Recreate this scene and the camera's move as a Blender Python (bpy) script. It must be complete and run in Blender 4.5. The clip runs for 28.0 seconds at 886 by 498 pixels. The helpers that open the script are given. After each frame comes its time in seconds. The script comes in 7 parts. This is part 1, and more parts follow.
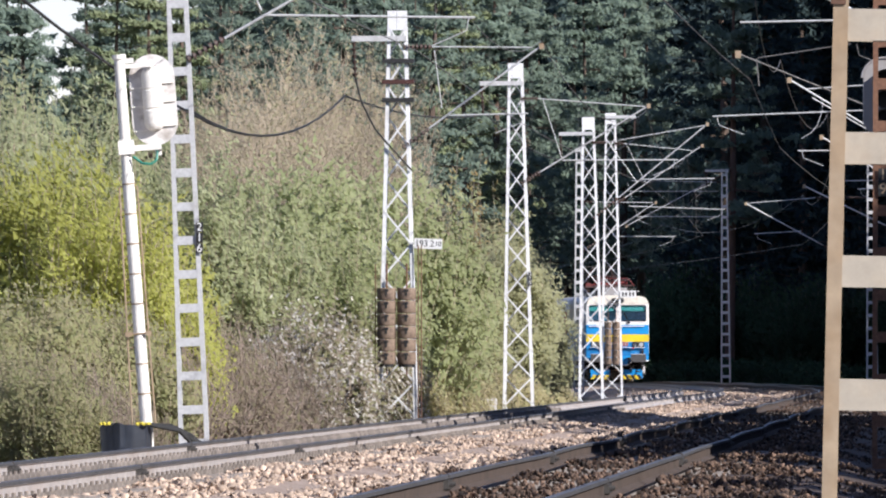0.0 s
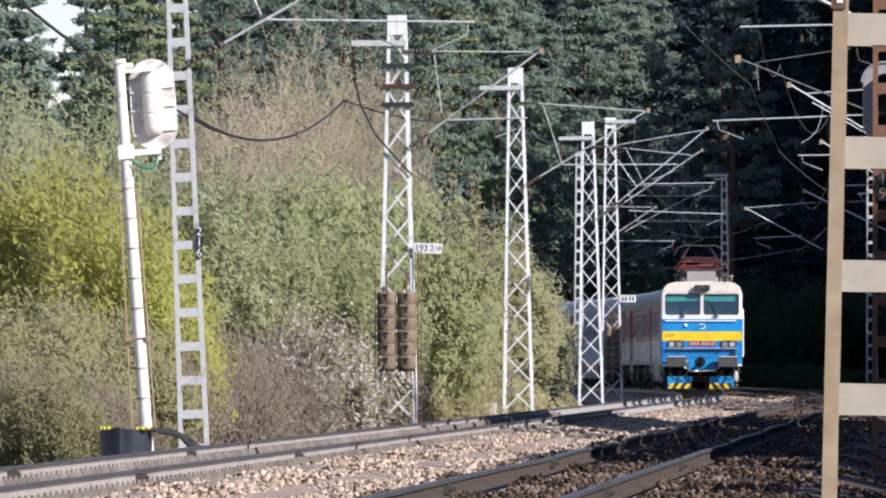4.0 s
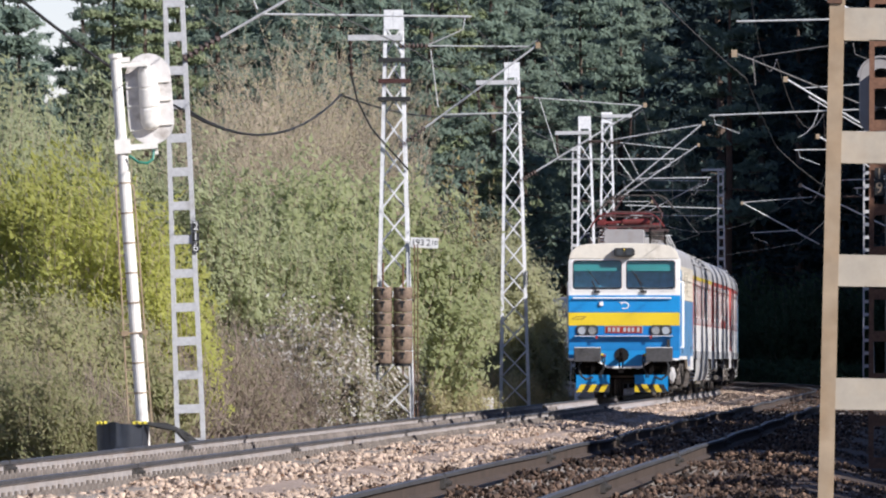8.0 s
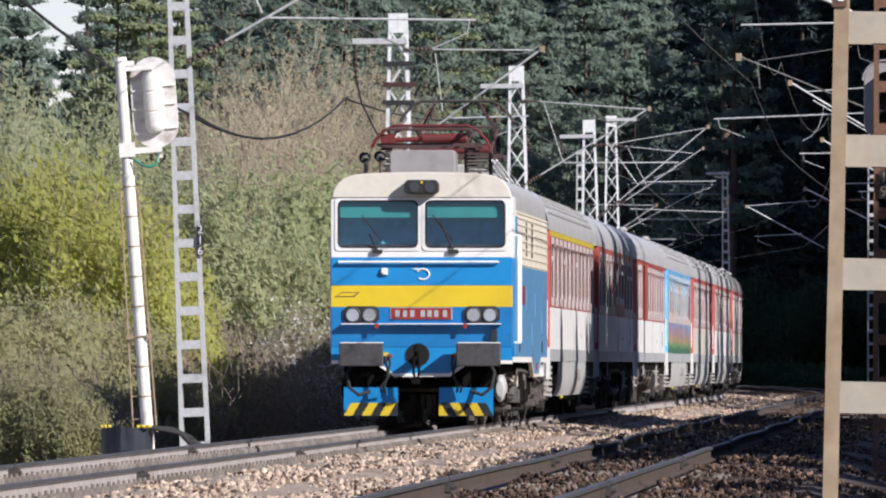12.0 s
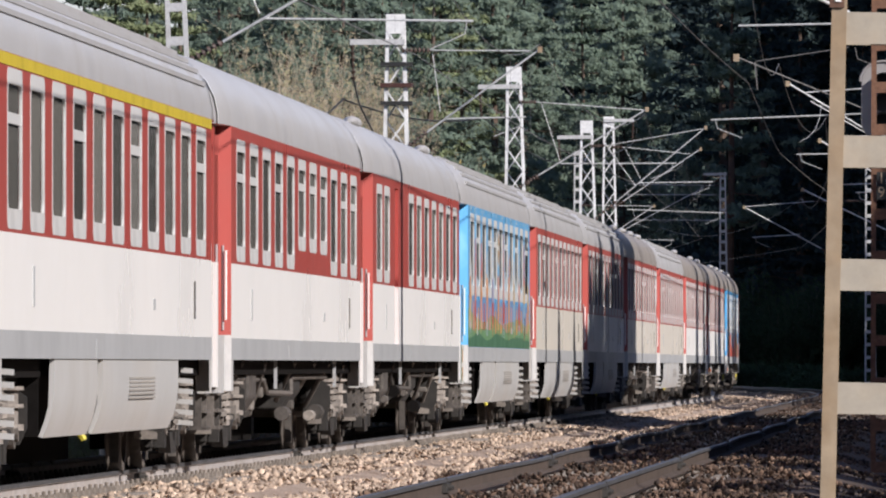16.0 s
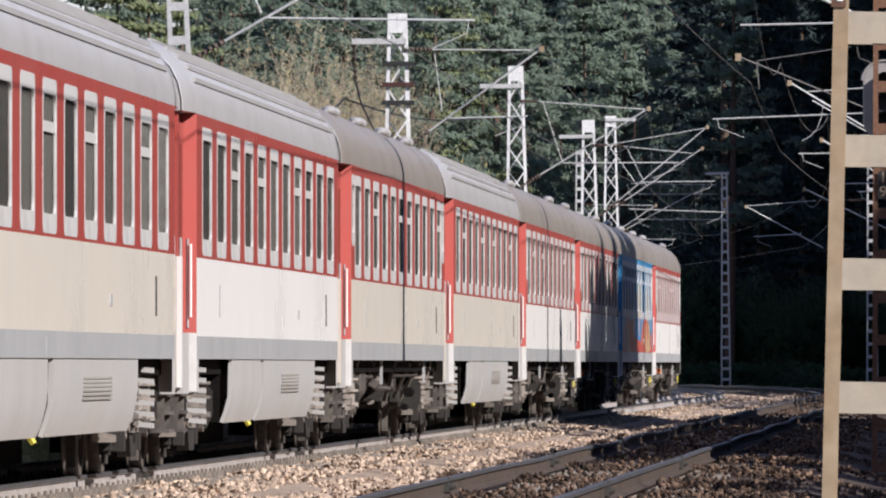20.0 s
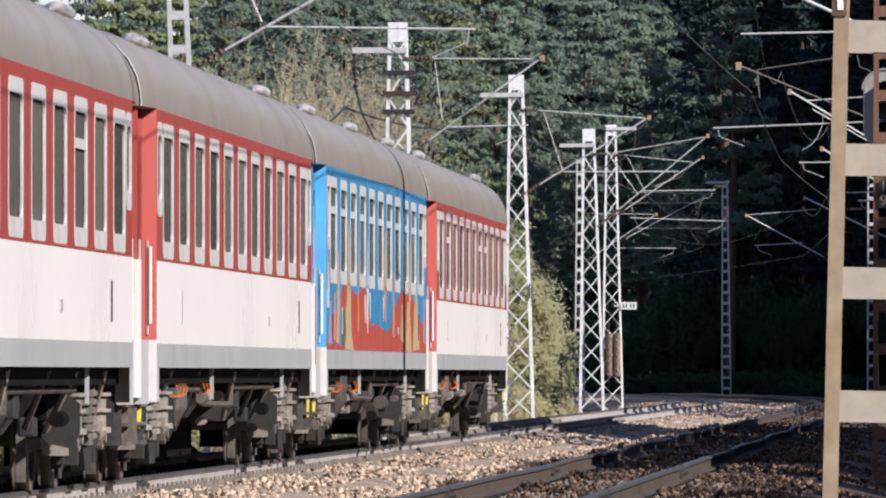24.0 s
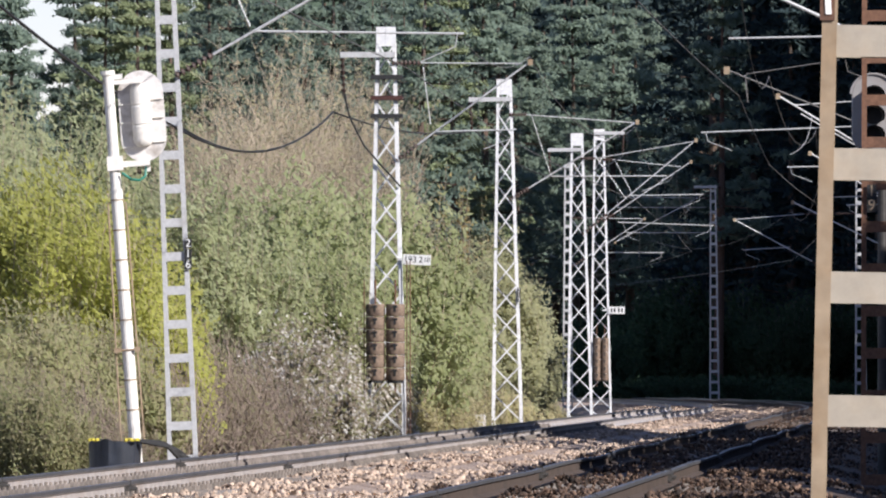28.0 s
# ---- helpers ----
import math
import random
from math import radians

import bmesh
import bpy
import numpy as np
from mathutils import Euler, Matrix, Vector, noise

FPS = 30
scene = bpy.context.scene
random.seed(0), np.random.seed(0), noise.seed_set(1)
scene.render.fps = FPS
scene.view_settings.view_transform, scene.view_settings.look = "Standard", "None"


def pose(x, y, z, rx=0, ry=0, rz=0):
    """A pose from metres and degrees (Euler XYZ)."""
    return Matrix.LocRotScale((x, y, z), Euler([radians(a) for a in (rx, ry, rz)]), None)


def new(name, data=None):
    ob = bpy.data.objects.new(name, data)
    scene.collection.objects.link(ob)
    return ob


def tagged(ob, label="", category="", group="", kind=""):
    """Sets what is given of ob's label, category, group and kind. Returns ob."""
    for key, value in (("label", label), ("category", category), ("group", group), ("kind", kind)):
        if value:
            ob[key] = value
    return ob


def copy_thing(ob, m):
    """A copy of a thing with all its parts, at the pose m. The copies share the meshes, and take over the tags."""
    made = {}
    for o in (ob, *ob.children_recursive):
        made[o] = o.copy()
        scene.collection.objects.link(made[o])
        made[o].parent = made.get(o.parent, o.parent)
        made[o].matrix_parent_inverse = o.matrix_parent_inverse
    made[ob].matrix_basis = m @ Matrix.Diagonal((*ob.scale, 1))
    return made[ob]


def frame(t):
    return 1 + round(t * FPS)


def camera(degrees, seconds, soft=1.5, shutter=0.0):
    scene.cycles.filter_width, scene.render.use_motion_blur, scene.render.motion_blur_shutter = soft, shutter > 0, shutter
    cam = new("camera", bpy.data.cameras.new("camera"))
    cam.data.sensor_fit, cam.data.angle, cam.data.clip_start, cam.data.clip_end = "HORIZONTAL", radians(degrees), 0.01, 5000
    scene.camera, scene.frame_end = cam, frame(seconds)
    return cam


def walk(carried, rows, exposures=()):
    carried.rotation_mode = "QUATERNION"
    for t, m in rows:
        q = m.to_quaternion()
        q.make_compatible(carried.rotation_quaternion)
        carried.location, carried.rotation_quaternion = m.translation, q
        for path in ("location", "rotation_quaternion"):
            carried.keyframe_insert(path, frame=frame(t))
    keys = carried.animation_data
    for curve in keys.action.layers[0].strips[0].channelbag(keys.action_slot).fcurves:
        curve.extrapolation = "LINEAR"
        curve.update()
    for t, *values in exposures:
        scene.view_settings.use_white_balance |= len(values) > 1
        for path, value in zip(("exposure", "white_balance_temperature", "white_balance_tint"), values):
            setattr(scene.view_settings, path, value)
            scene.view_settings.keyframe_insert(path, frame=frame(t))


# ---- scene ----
import itertools

EYE = 1.0          # metres above the rail heads
LENS = 19000.0     # focal length of the long lens, in the same unit as a picture 1568 wide
cam = camera(2 * math.degrees(math.atan(784 / LENS)), 28.0, soft=2.1)
LIFT = 199.0       # how far the level line lies under the picture's middle
# the tripod-less sway of a camera on one spot: seconds, sideways and upward shift
SWAY = [(0.0, 0.0, 0.0), (0.5, -0.8, 0.5), (1.0, -2.3, 2.4), (1.5, -5.3, 7.6), (2.0, -8.6, 11.7), (2.5, -4.8, 14.7), (3.0, -3.3, 14.1),
        (3.5, 0.3, 9.2), (5.5, -3.3, 7.1), (6.0, -2.2, 6.6), (6.5, -2.0, 0.8), (7.0, -4.0, -3.4), (7.5, -6.2, -4.7), (8.0, -6.5, -1.6),
        (8.5, 0.1, 2.9), (9.0, 5.1, 9.9), (9.5, 6.4, 13.4), (10.0, 6.3, 16.7), (10.5, 8.5, 15.3), (11.0, 7.7, 9.0), (11.5, 5.7, 4.8),
        (13.5, -10.5, 4.6), (14.0, -3.2, 5.1), (14.5, 0.1, 6.0), (15.0, 0.3, 8.7), (15.5, -0.9, 8.2), (16.0, -2.9, 6.1), (16.5, -0.4, 3.7),
        (17.0, -3.3, 3.2), (17.5, -2.8, 2.7), (18.0, -4.7, -0.7), (18.5, -2.4, -0.1), (19.0, 0.4, -0.2), (19.5, -0.4, 1.7), (20.0, 0.2, 4.9),
        (20.5, 4.6, 7.1), (21.0, 5.8, 5.6), (21.5, 6.0, 7.3), (23.5, 2.9, 21.9), (24.0, 1.0, 20.6), (24.5, 1.5, 17.9), (25.0, -5.4, 19.9),
        (25.5, -11.2, 19.8), (26.0, -13.8, 23.6), (26.5, -19.1, 26.7), (27.0, -20.4, 30.2), (27.5, -16.0, 32.7), (28.0, -20.0, 28.5)]
walk(cam, [(t, pose(0, 0, EYE, 90 + math.degrees((LIFT + dy) / LENS), 0, math.degrees(dx / LENS))) for t, dx, dy in SWAY],
     exposures=[(0.0, 0.71, 6350, 13), (3.0, 0.65, 6350, 13), (7.0, 0.53, 6350, 13), (11.0, 0.47, 6350, 13), (14.0, 0.45, 6570, 13), (17.0, 0.34, 6590, 13), (20.0, 0.42, 6570, 13), (25.0, 0.52, 6550, 13), (28.0, 0.60, 6460, 13)])

# ---- light ----
SUN_AZ, SUN_EL = 50.0, 31.0     # degrees to the right of straight behind the camera, and above the horizon
world = bpy.data.worlds.new("sky")
scene.world = world
world.use_nodes = True
_n = world.node_tree.nodes
_sky = _n.new("ShaderNodeTexSky")
_sky.sky_type = "NISHITA"
_sky.sun_disc = False
_sky.sun_elevation = radians(SUN_EL)
_sky.sun_rotation = radians(180 - SUN_AZ)
_sky.dust_density = 0.0
_sky.air_density = 0.8
_sky.ozone_density = 2.0
_n["Background"].inputs["Strength"].default_value = 0.08
# a thin milky haze takes the green out of the low sky
_haze = _n.new("ShaderNodeMix")
_haze.data_type, _haze.blend_type = "RGBA", "MULTIPLY"
_haze.inputs["Factor"].default_value = 1.0
_haze.inputs["B"].default_value = (1.05, 0.93, 1.03, 1)
world.node_tree.links.new(_sky.outputs[0], _haze.inputs["A"])
world.node_tree.links.new(_haze.outputs["Result"], _n["Background"].inputs["Color"])
_to_sun = Vector((math.sin(radians(SUN_AZ)) * math.cos(radians(SUN_EL)), -math.cos(radians(SUN_AZ)) * math.cos(radians(SUN_EL)), math.sin(radians(SUN_EL))))
sun = new("sun", bpy.data.lights.new("sun", "SUN"))
sun.data.energy = 4.75
sun.data.angle = radians(0.5)
sun.data.color = (1.0, 0.97, 0.94)
sun.matrix_basis = _to_sun.to_track_quat("Z", "Y").to_matrix().to_4x4()


# ---- materials ----
def mat(name, colour, rough=0.6, metal=0.0, vary=0.25, grain=40.0, stain=1.5, bump=0.15, second=None, patch=0.5, tone=0.0, island=0.0, coords="Object"):
    """A surface with fine grain, broad stains in a second colour, roughness wear and relief."""
    m = bpy.data.materials.new(name)
    m.use_nodes = True
    nt = m.node_tree
    b = nt.nodes["Principled BSDF"]
    b.inputs["Roughness"].default_value = rough
    b.inputs["Metallic"].default_value = metal
    tc = nt.nodes.new("ShaderNodeTexCoord")
    fine, broad = nt.nodes.new("ShaderNodeTexNoise"), nt.nodes.new("ShaderNodeTexNoise")
    for node, sc, det in ((fine, grain, 6), (broad, stain, 4)):
        node.inputs["Scale"].default_value = sc
        node.inputs["Detail"].default_value = det
        node.inputs["Roughness"].default_value = 0.65
        nt.links.new(tc.outputs[coords], node.inputs["Vector"])
    mixp = nt.nodes.new("ShaderNodeMix")
    mixp.data_type = "RGBA"
    ramp = nt.nodes.new("ShaderNodeMapRange")
    ramp.inputs["From Min"].default_value, ramp.inputs["From Max"].default_value = 1 - patch, 1 - patch + 0.22
    nt.links.new(broad.outputs["Fac"], ramp.inputs["Value"])
    nt.links.new(ramp.outputs["Result"], mixp.inputs["Factor"])
    mixp.inputs["A"].default_value = (*colour, 1)
    mixp.inputs["B"].default_value = (*(second or [c * 0.75 for c in colour]), 1)
    hsv = nt.nodes.new("ShaderNodeHueSaturation")
    val = nt.nodes.new("ShaderNodeMapRange")
    val.inputs["From Min"].default_value, val.inputs["From Max"].default_value = 0.3, 0.7
    val.inputs["To Min"].default_value, val.inputs["To Max"].default_value = 1 - vary, 1 + vary
    nt.links.new(fine.outputs["Fac"], val.inputs["Value"])
    last = val.outputs["Result"]
    if island:
        gi = nt.nodes.new("ShaderNodeNewGeometry")
        ri = nt.nodes.new("ShaderNodeMapRange")
        ri.inputs["To Min"].default_value, ri.inputs["To Max"].default_value = 1 - island, 1 + island
        nt.links.new(gi.outputs["Random Per Island"], ri.inputs["Value"])
        mi = nt.nodes.new("ShaderNodeMath")
        mi.operation = "MULTIPLY"
        nt.links.new(last, mi.inputs[0])
        nt.links.new(ri.outputs["Result"], mi.inputs[1])
        last = mi.outputs[0]
    if tone:
        info = nt.nodes.new("ShaderNodeObjectInfo")
        rv = nt.nodes.new("ShaderNodeMapRange")
        rv.inputs["To Min"].default_value, rv.inputs["To Max"].default_value = 1 - tone, 1 + tone
        nt.links.new(info.outputs["Random"], rv.inputs["Value"])
        mul = nt.nodes.new("ShaderNodeMath")
        mul.operation = "MULTIPLY"
        nt.links.new(last, mul.inputs[0])
        nt.links.new(rv.outputs["Result"], mul.inputs[1])
        last = mul.outputs[0]
    nt.links.new(last, hsv.inputs["Value"])
    nt.links.new(mixp.outputs["Result"], hsv.inputs["Color"])
    nt.links.new(hsv.outputs["Color"], b.inputs["Base Color"])
    rr = nt.nodes.new("ShaderNodeMapRange")
    rr.inputs["To Min"].default_value, rr.inputs["To Max"].default_value = max(rough - 0.12, 0.03), min(rough + 0.18, 1)
    nt.links.new(broad.outputs["Fac"], rr.inputs["Value"])
    nt.links.new(rr.outputs["Result"], b.inputs["Roughness"])
    if bump:
        bp = nt.nodes.new("ShaderNodeBump")
        bp.inputs["Strength"].default_value = bump
        bp.inputs["Distance"].default_value = 0.01
        nt.links.new(fine.outputs["Fac"], bp.inputs["Height"])
        nt.links.new(bp.outputs["Normal"], b.inputs["Normal"])
    return m


def leaf_mat(name, colours, through_light=0.45):
    """Leaves: a colour of its own for each leaf, matt, some light shining through."""
    m = bpy.data.materials.new(name)
    m.use_nodes = True
    nt = m.node_tree
    nt.nodes.remove(nt.nodes["Principled BSDF"])
    geo = nt.nodes.new("ShaderNodeNewGeometry")
    ramp = nt.nodes.new("ShaderNodeValToRGB")
    while len(ramp.color_ramp.elements) < len(colours):
        ramp.color_ramp.elements.new(0.5)
    for i, c in enumerate(colours):
        ramp.color_ramp.elements[i].position = i / max(len(colours) - 1, 1)
        ramp.color_ramp.elements[i].color = (*c, 1)
    nt.links.new(geo.outputs["Random Per Island"], ramp.inputs["Fac"])
    info = nt.nodes.new("ShaderNodeObjectInfo")
    hsv = nt.nodes.new("ShaderNodeHueSaturation")
    rv = nt.nodes.new("ShaderNodeMapRange")
    rv.inputs["To Min"].default_value, rv.inputs["To Max"].default_value = 0.85, 1.15
    nt.links.new(info.outputs["Random"], rv.inputs["Value"])
    nt.links.new(rv.outputs["Result"], hsv.inputs["Value"])
    nt.links.new(ramp.outputs["Color"], hsv.inputs["Color"])
    d, tr = nt.nodes.new("ShaderNodeBsdfDiffuse"), nt.nodes.new("ShaderNodeBsdfTranslucent")
    mx = nt.nodes.new("ShaderNodeMixShader")
    mx.inputs[0].default_value = through_light
    for sh in (d, tr):
        nt.links.new(hsv.outputs["Color"], sh.inputs["Color"])
    nt.links.new(d.outputs[0], mx.inputs[1])
    nt.links.new(tr.outputs[0], mx.inputs[2])
    nt.links.new(mx.outputs[0], nt.nodes["Material Output"].inputs["Surface"])
    return m


def glass_mat(name, tint, gloss=0.12, rough=0.06, sheen=1.0):
    """Tinted sheet glass: lets light through by its tint and mirrors by its angle."""
    m = bpy.data.materials.new(name)
    m.use_nodes = True
    nt = m.node_tree
    nt.nodes.remove(nt.nodes["Principled BSDF"])
    t, g = nt.nodes.new("ShaderNodeBsdfTransparent"), nt.nodes.new("ShaderNodeBsdfGlossy")
    t.inputs["Color"].default_value = (*tint, 1)
    g.inputs["Roughness"].default_value = rough
    fr = nt.nodes.new("ShaderNodeFresnel")
    fr.inputs["IOR"].default_value = 1.45
    add = nt.nodes.new("ShaderNodeMath")
    add.operation = "MULTIPLY_ADD"
    add.use_clamp = True
    add.inputs[1].default_value = sheen
    add.inputs[2].default_value = gloss
    mx = nt.nodes.new("ShaderNodeMixShader")
    nt.links.new(fr.outputs[0], add.inputs[0])
    nt.links.new(add.outputs[0], mx.inputs[0])
    nt.links.new(t.outputs[0], mx.inputs[1])
    nt.links.new(g.outputs[0], mx.inputs[2])
    nt.links.new(mx.outputs[0], nt.nodes["Material Output"].inputs["Surface"])
    return m


GROUND = mat("dry_grass_and_earth", (0.12, 0.095, 0.06), 0.95, vary=0.4, grain=3.0, stain=0.12, second=(0.08, 0.10, 0.035), bump=0.5)
BALLAST = mat("ballast_bed_stone", (0.34, 0.262, 0.208), 0.9, vary=0.5, grain=14.0, stain=0.4, second=(0.23, 0.165, 0.125), bump=0.8)
STONE = mat("ballast_stone", (0.46, 0.35, 0.265), 0.85, island=0.42, vary=0.3, grain=6.0, stain=0.6, second=(0.34, 0.245, 0.185), bump=0.3)
# second track's stone and grit: tree shade is put into their base colour
SHADED_STONE = mat("shaded_old_ballast_stone", (0.105, 0.066, 0.045), 0.95, island=0.9, vary=0.45, grain=6.0, stain=0.9, second=(0.042, 0.026, 0.018), bump=0.3)
SHADED_GRIT = mat("shaded_earth_and_grit", (0.075, 0.05, 0.036), 0.95, vary=0.5, grain=7.0, stain=0.8, second=(0.035, 0.024, 0.019), bump=0.8)
RAIL = mat("worn_grey_rail_steel", (0.42, 0.385, 0.365), 0.55, metal=0.15, vary=0.2, grain=6.0, stain=0.5, second=(0.37, 0.315, 0.28))
RAIL_HEAD = mat("worn_rail_head", (0.10, 0.10, 0.105), 0.5, metal=0.4, grain=6.0, stain=0.5)
SLEEPER = mat("weathered_sleeper", (0.23, 0.20, 0.175), 0.9, tone=0.25, grain=14.0, second=(0.16, 0.13, 0.10))
IRON = mat("dark_iron", (0.06, 0.055, 0.05), 0.6, metal=0.3, grain=20.0)
GALV = mat("silver_painted_steel", (0.50, 0.50, 0.495), 0.5, metal=0.1, vary=0.15, grain=18.0, stain=2.5, second=(0.38, 0.365, 0.34), patch=0.45, bump=0.05)
GALV_BRIGHT = mat("bright_aluminium_paint", (0.74, 0.74, 0.73), 0.5, metal=0.1, vary=0.12, grain=18.0, stain=2.5, second=(0.54, 0.525, 0.50), patch=0.45, bump=0.05)
GALV_OLD = mat("weathered_silver_paint", (0.34, 0.258, 0.17), 0.6, metal=0.05, vary=0.15, grain=9.0, stain=2.0, second=(0.27, 0.18, 0.098), patch=0.52)
GALV_DULL = mat("dull_silver_batten_paint", (0.41, 0.36, 0.285), 0.55, metal=0.05, vary=0.12, grain=9.0, stain=2.0, second=(0.40, 0.32, 0.225), patch=0.5)
RUST = mat("rusty_steel", (0.17, 0.085, 0.05), 0.85, vary=0.35, grain=20.0, stain=3.0, second=(0.09, 0.05, 0.035))
WIRE = mat("old_copper_wire", (0.20, 0.19, 0.18), 0.5, metal=0.5, grain=10.0, bump=0)
TUBE = mat("zinc_tube", (0.60, 0.60, 0.585), 0.45, metal=0.3, vary=0.2, grain=10.0)
CERAMIC = mat("brown_insulator_glaze", (0.06, 0.035, 0.027), 0.6, grain=10.0, bump=0)
WHITE = mat("white_sign_enamel", (0.68, 0.68, 0.66), 0.4, vary=0.08, grain=20.0, second=(0.68, 0.66, 0.62), bump=0.03)
BLACK = mat("black_plate", (0.02, 0.02, 0.02), 0.6, grain=20.0, bump=0.05)
SIGNAL_BOARD = mat("grey_board_paint", (0.64, 0.61, 0.575), 0.6, vary=0.12, grain=9.0, stain=4.0, second=(0.34, 0.30, 0.26), bump=0.05)
SIGNAL_WHITE = mat("white_signal_paint", (0.78, 0.745, 0.675), 0.45, vary=0.1, grain=14.0, stain=3.0, second=(0.60, 0.54, 0.45), patch=0.38, bump=0.05)
CONCRETE = mat("grey_concrete", (0.46, 0.44, 0.41), 0.9, grain=18.0, second=(0.34, 0.32, 0.29))
BROWN_WEIGHT = mat("brown_cast_iron", (0.20, 0.142, 0.10), 0.8, vary=0.3, grain=20.0, stain=6.0, second=(0.09, 0.06, 0.045))


# ---- building helpers ----
class Geo:
    """Collects the corners and faces of one part."""

    def __init__(self):
        self.v, self.f = [], []

    def add(self, verts, faces):
        n = len(self.v)
        self.v += [tuple(p) for p in verts]
        self.f += [tuple(i + n for i in q) for q in faces]
        return self

    def box(self, x0, x1, y0, y1, z0, z1):
        return self.add([(x, y, z) for z in (z0, z1) for y in (y0, y1) for x in (x0, x1)],
                        [(0, 2, 3, 1), (4, 5, 7, 6), (0, 1, 5, 4), (2, 6, 7, 3), (0, 4, 6, 2), (1, 3, 7, 5)])

    def tube(self, a, b, r, n=8, r2=None):
        a, b = Vector(a), Vector(b)
        d = (b - a).normalized()
        u = d.orthogonal().normalized()
        w = d.cross(u)
        r2 = r if r2 is None else r2
        vs = []
        for c, q in ((a, r), (b, r2)):
            vs += [c + q * (math.cos(2 * math.pi * i / n) * u + math.sin(2 * math.pi * i / n) * w) for i in range(n)]
        return self.add(vs, [(i, (i + 1) % n, n + (i + 1) % n, n + i) for i in range(n)] + ([tuple(range(n - 1, -1, -1)), tuple(range(n, 2 * n))] if n > 3 else []))

    def line(self, pts, r, n=6):
        """One round rod bent through the points."""
        pts = [Vector(p) for p in pts]
        u = (pts[1] - pts[0]).orthogonal().normalized()
        rings = []
        for i, p in enumerate(pts):
            d = (pts[min(i + 1, len(pts) - 1)] - pts[max(i - 1, 0)]).normalized()
            u = (u - d * u.dot(d)).normalized()
            w = d.cross(u)
            rings.append([p + r * (math.cos(2 * math.pi * k / n) * u + math.sin(2 * math.pi * k / n) * w) for k in range(n)])
        return self.loft(rings)

    def prism(self, poly, y0, y1):
        """An outline of (x, z) drawn out along y."""
        n = len(poly)
        return self.add([(x, y0, z) for x, z in poly] + [(x, y1, z) for x, z in poly],
                        [(i, (i + 1) % n, n + (i + 1) % n, n + i) for i in range(n)] + [tuple(range(n - 1, -1, -1)), tuple(range(n, 2 * n))])

    def prism_x(self, poly, x0, x1):
        """An outline of (y, z) drawn out along x."""
        n = len(poly)
        return self.add([(x0, y, z) for y, z in poly] + [(x1, y, z) for y, z in poly],
                        [(i, (i + 1) % n, n + (i + 1) % n, n + i) for i in range(n)] + [tuple(range(n - 1, -1, -1)), tuple(range(n, 2 * n))])

    def loft(self, rings, closed=True, caps=True):
        n = len(rings[0])
        vs = [p for r in rings for p in r]
        fs = []
        for k in range(len(rings) - 1):
            for i in range(n if closed else n - 1):
                j = (i + 1) % n
                fs.append((k * n + i, k * n + j, (k + 1) * n + j, (k + 1) * n + i))
        if caps and closed:
            fs += [tuple(range(n - 1, -1, -1)), tuple((len(rings) - 1) * n + i for i in range(n))]
        return self.add(vs, fs)

    def mesh(self, name, smooth=0):
        me = bpy.data.meshes.new(name)
        me.from_pydata(self.v, [], self.f)
        if smooth:
            me.polygons.foreach_set("use_smooth", [True] * len(me.polygons))
            me.set_sharp_from_angle(angle=radians(smooth))
        me.update()
        return me


def part(name, geo, material, parent=None, label="", bevel=0.0, smooth=0):
    me = geo if isinstance(geo, bpy.types.Mesh) else geo.mesh(name, smooth)
    if not me.materials:
        me.materials.append(material)
    ob = new(name, me)
    if parent is not None:
        ob.parent = parent
    if bevel:
        md = ob.modifiers.new("bevel", "BEVEL")
        md.width, md.segments, md.limit_method = bevel, 2, "ANGLE"
    if label:
        ob["label"] = label
    return ob


def thing(name, label, category, group="", kind="", m=None):
    ob = new(name)
    ob.empty_display_size = 0.2
    if m is not None:
        ob.matrix_basis = m
    return tagged(ob, label, category, group, kind)


# ---- the line of the railway ----
BEND, EASE, RADIUS = 340.0, 20.0, 1700.0
GAP = 4.9           # from the first track's middle to the second's


def middle(y):
    """Where the middle of the first track lies, sideways, y metres ahead."""
    w = max(y - BEND, 0.0)
    k, r = min(w, EASE), max(w - EASE, 0.0)
    return -8.65 + 0.04755 * y - k ** 3 / (6 * EASE * RADIUS) - r * EASE / (2 * RADIUS) - r * r / (2 * RADIUS)


def lean_of(y):
    return (middle(y + 0.5) - middle(y - 0.5))


def on_line(y, off=0.0, z=0.0, turn=0.0):
    """The pose beside the line, off metres to the right of the first track's middle."""
    s = lean_of(y)
    return pose(middle(y) + off, y - off * s, z, 0, 0, turn - math.degrees(math.atan(s)))


_ys = np.arange(-420.0, 1400.0, 2.0)
_xs = np.array([middle(y) for y in _ys])
_ss = np.concatenate(([0], np.cumsum(np.hypot(np.diff(_xs), 2.0))))
_ss -= np.interp(119.0, _ys, _ss)


def along(s):
    """The place s metres along the first track, from the point 119 m ahead."""
    y = float(np.interp(s, _ss, _ys))
    return middle(y), y


# ---- ground, bed and tracks ----
STEPS = [-600, -300, -100, 0, 40, 60] + list(range(70, 340, 6)) + list(range(340, 800, 12)) + [850, 900, 1000, 1200, 1600, 2200, 3200, 5000]


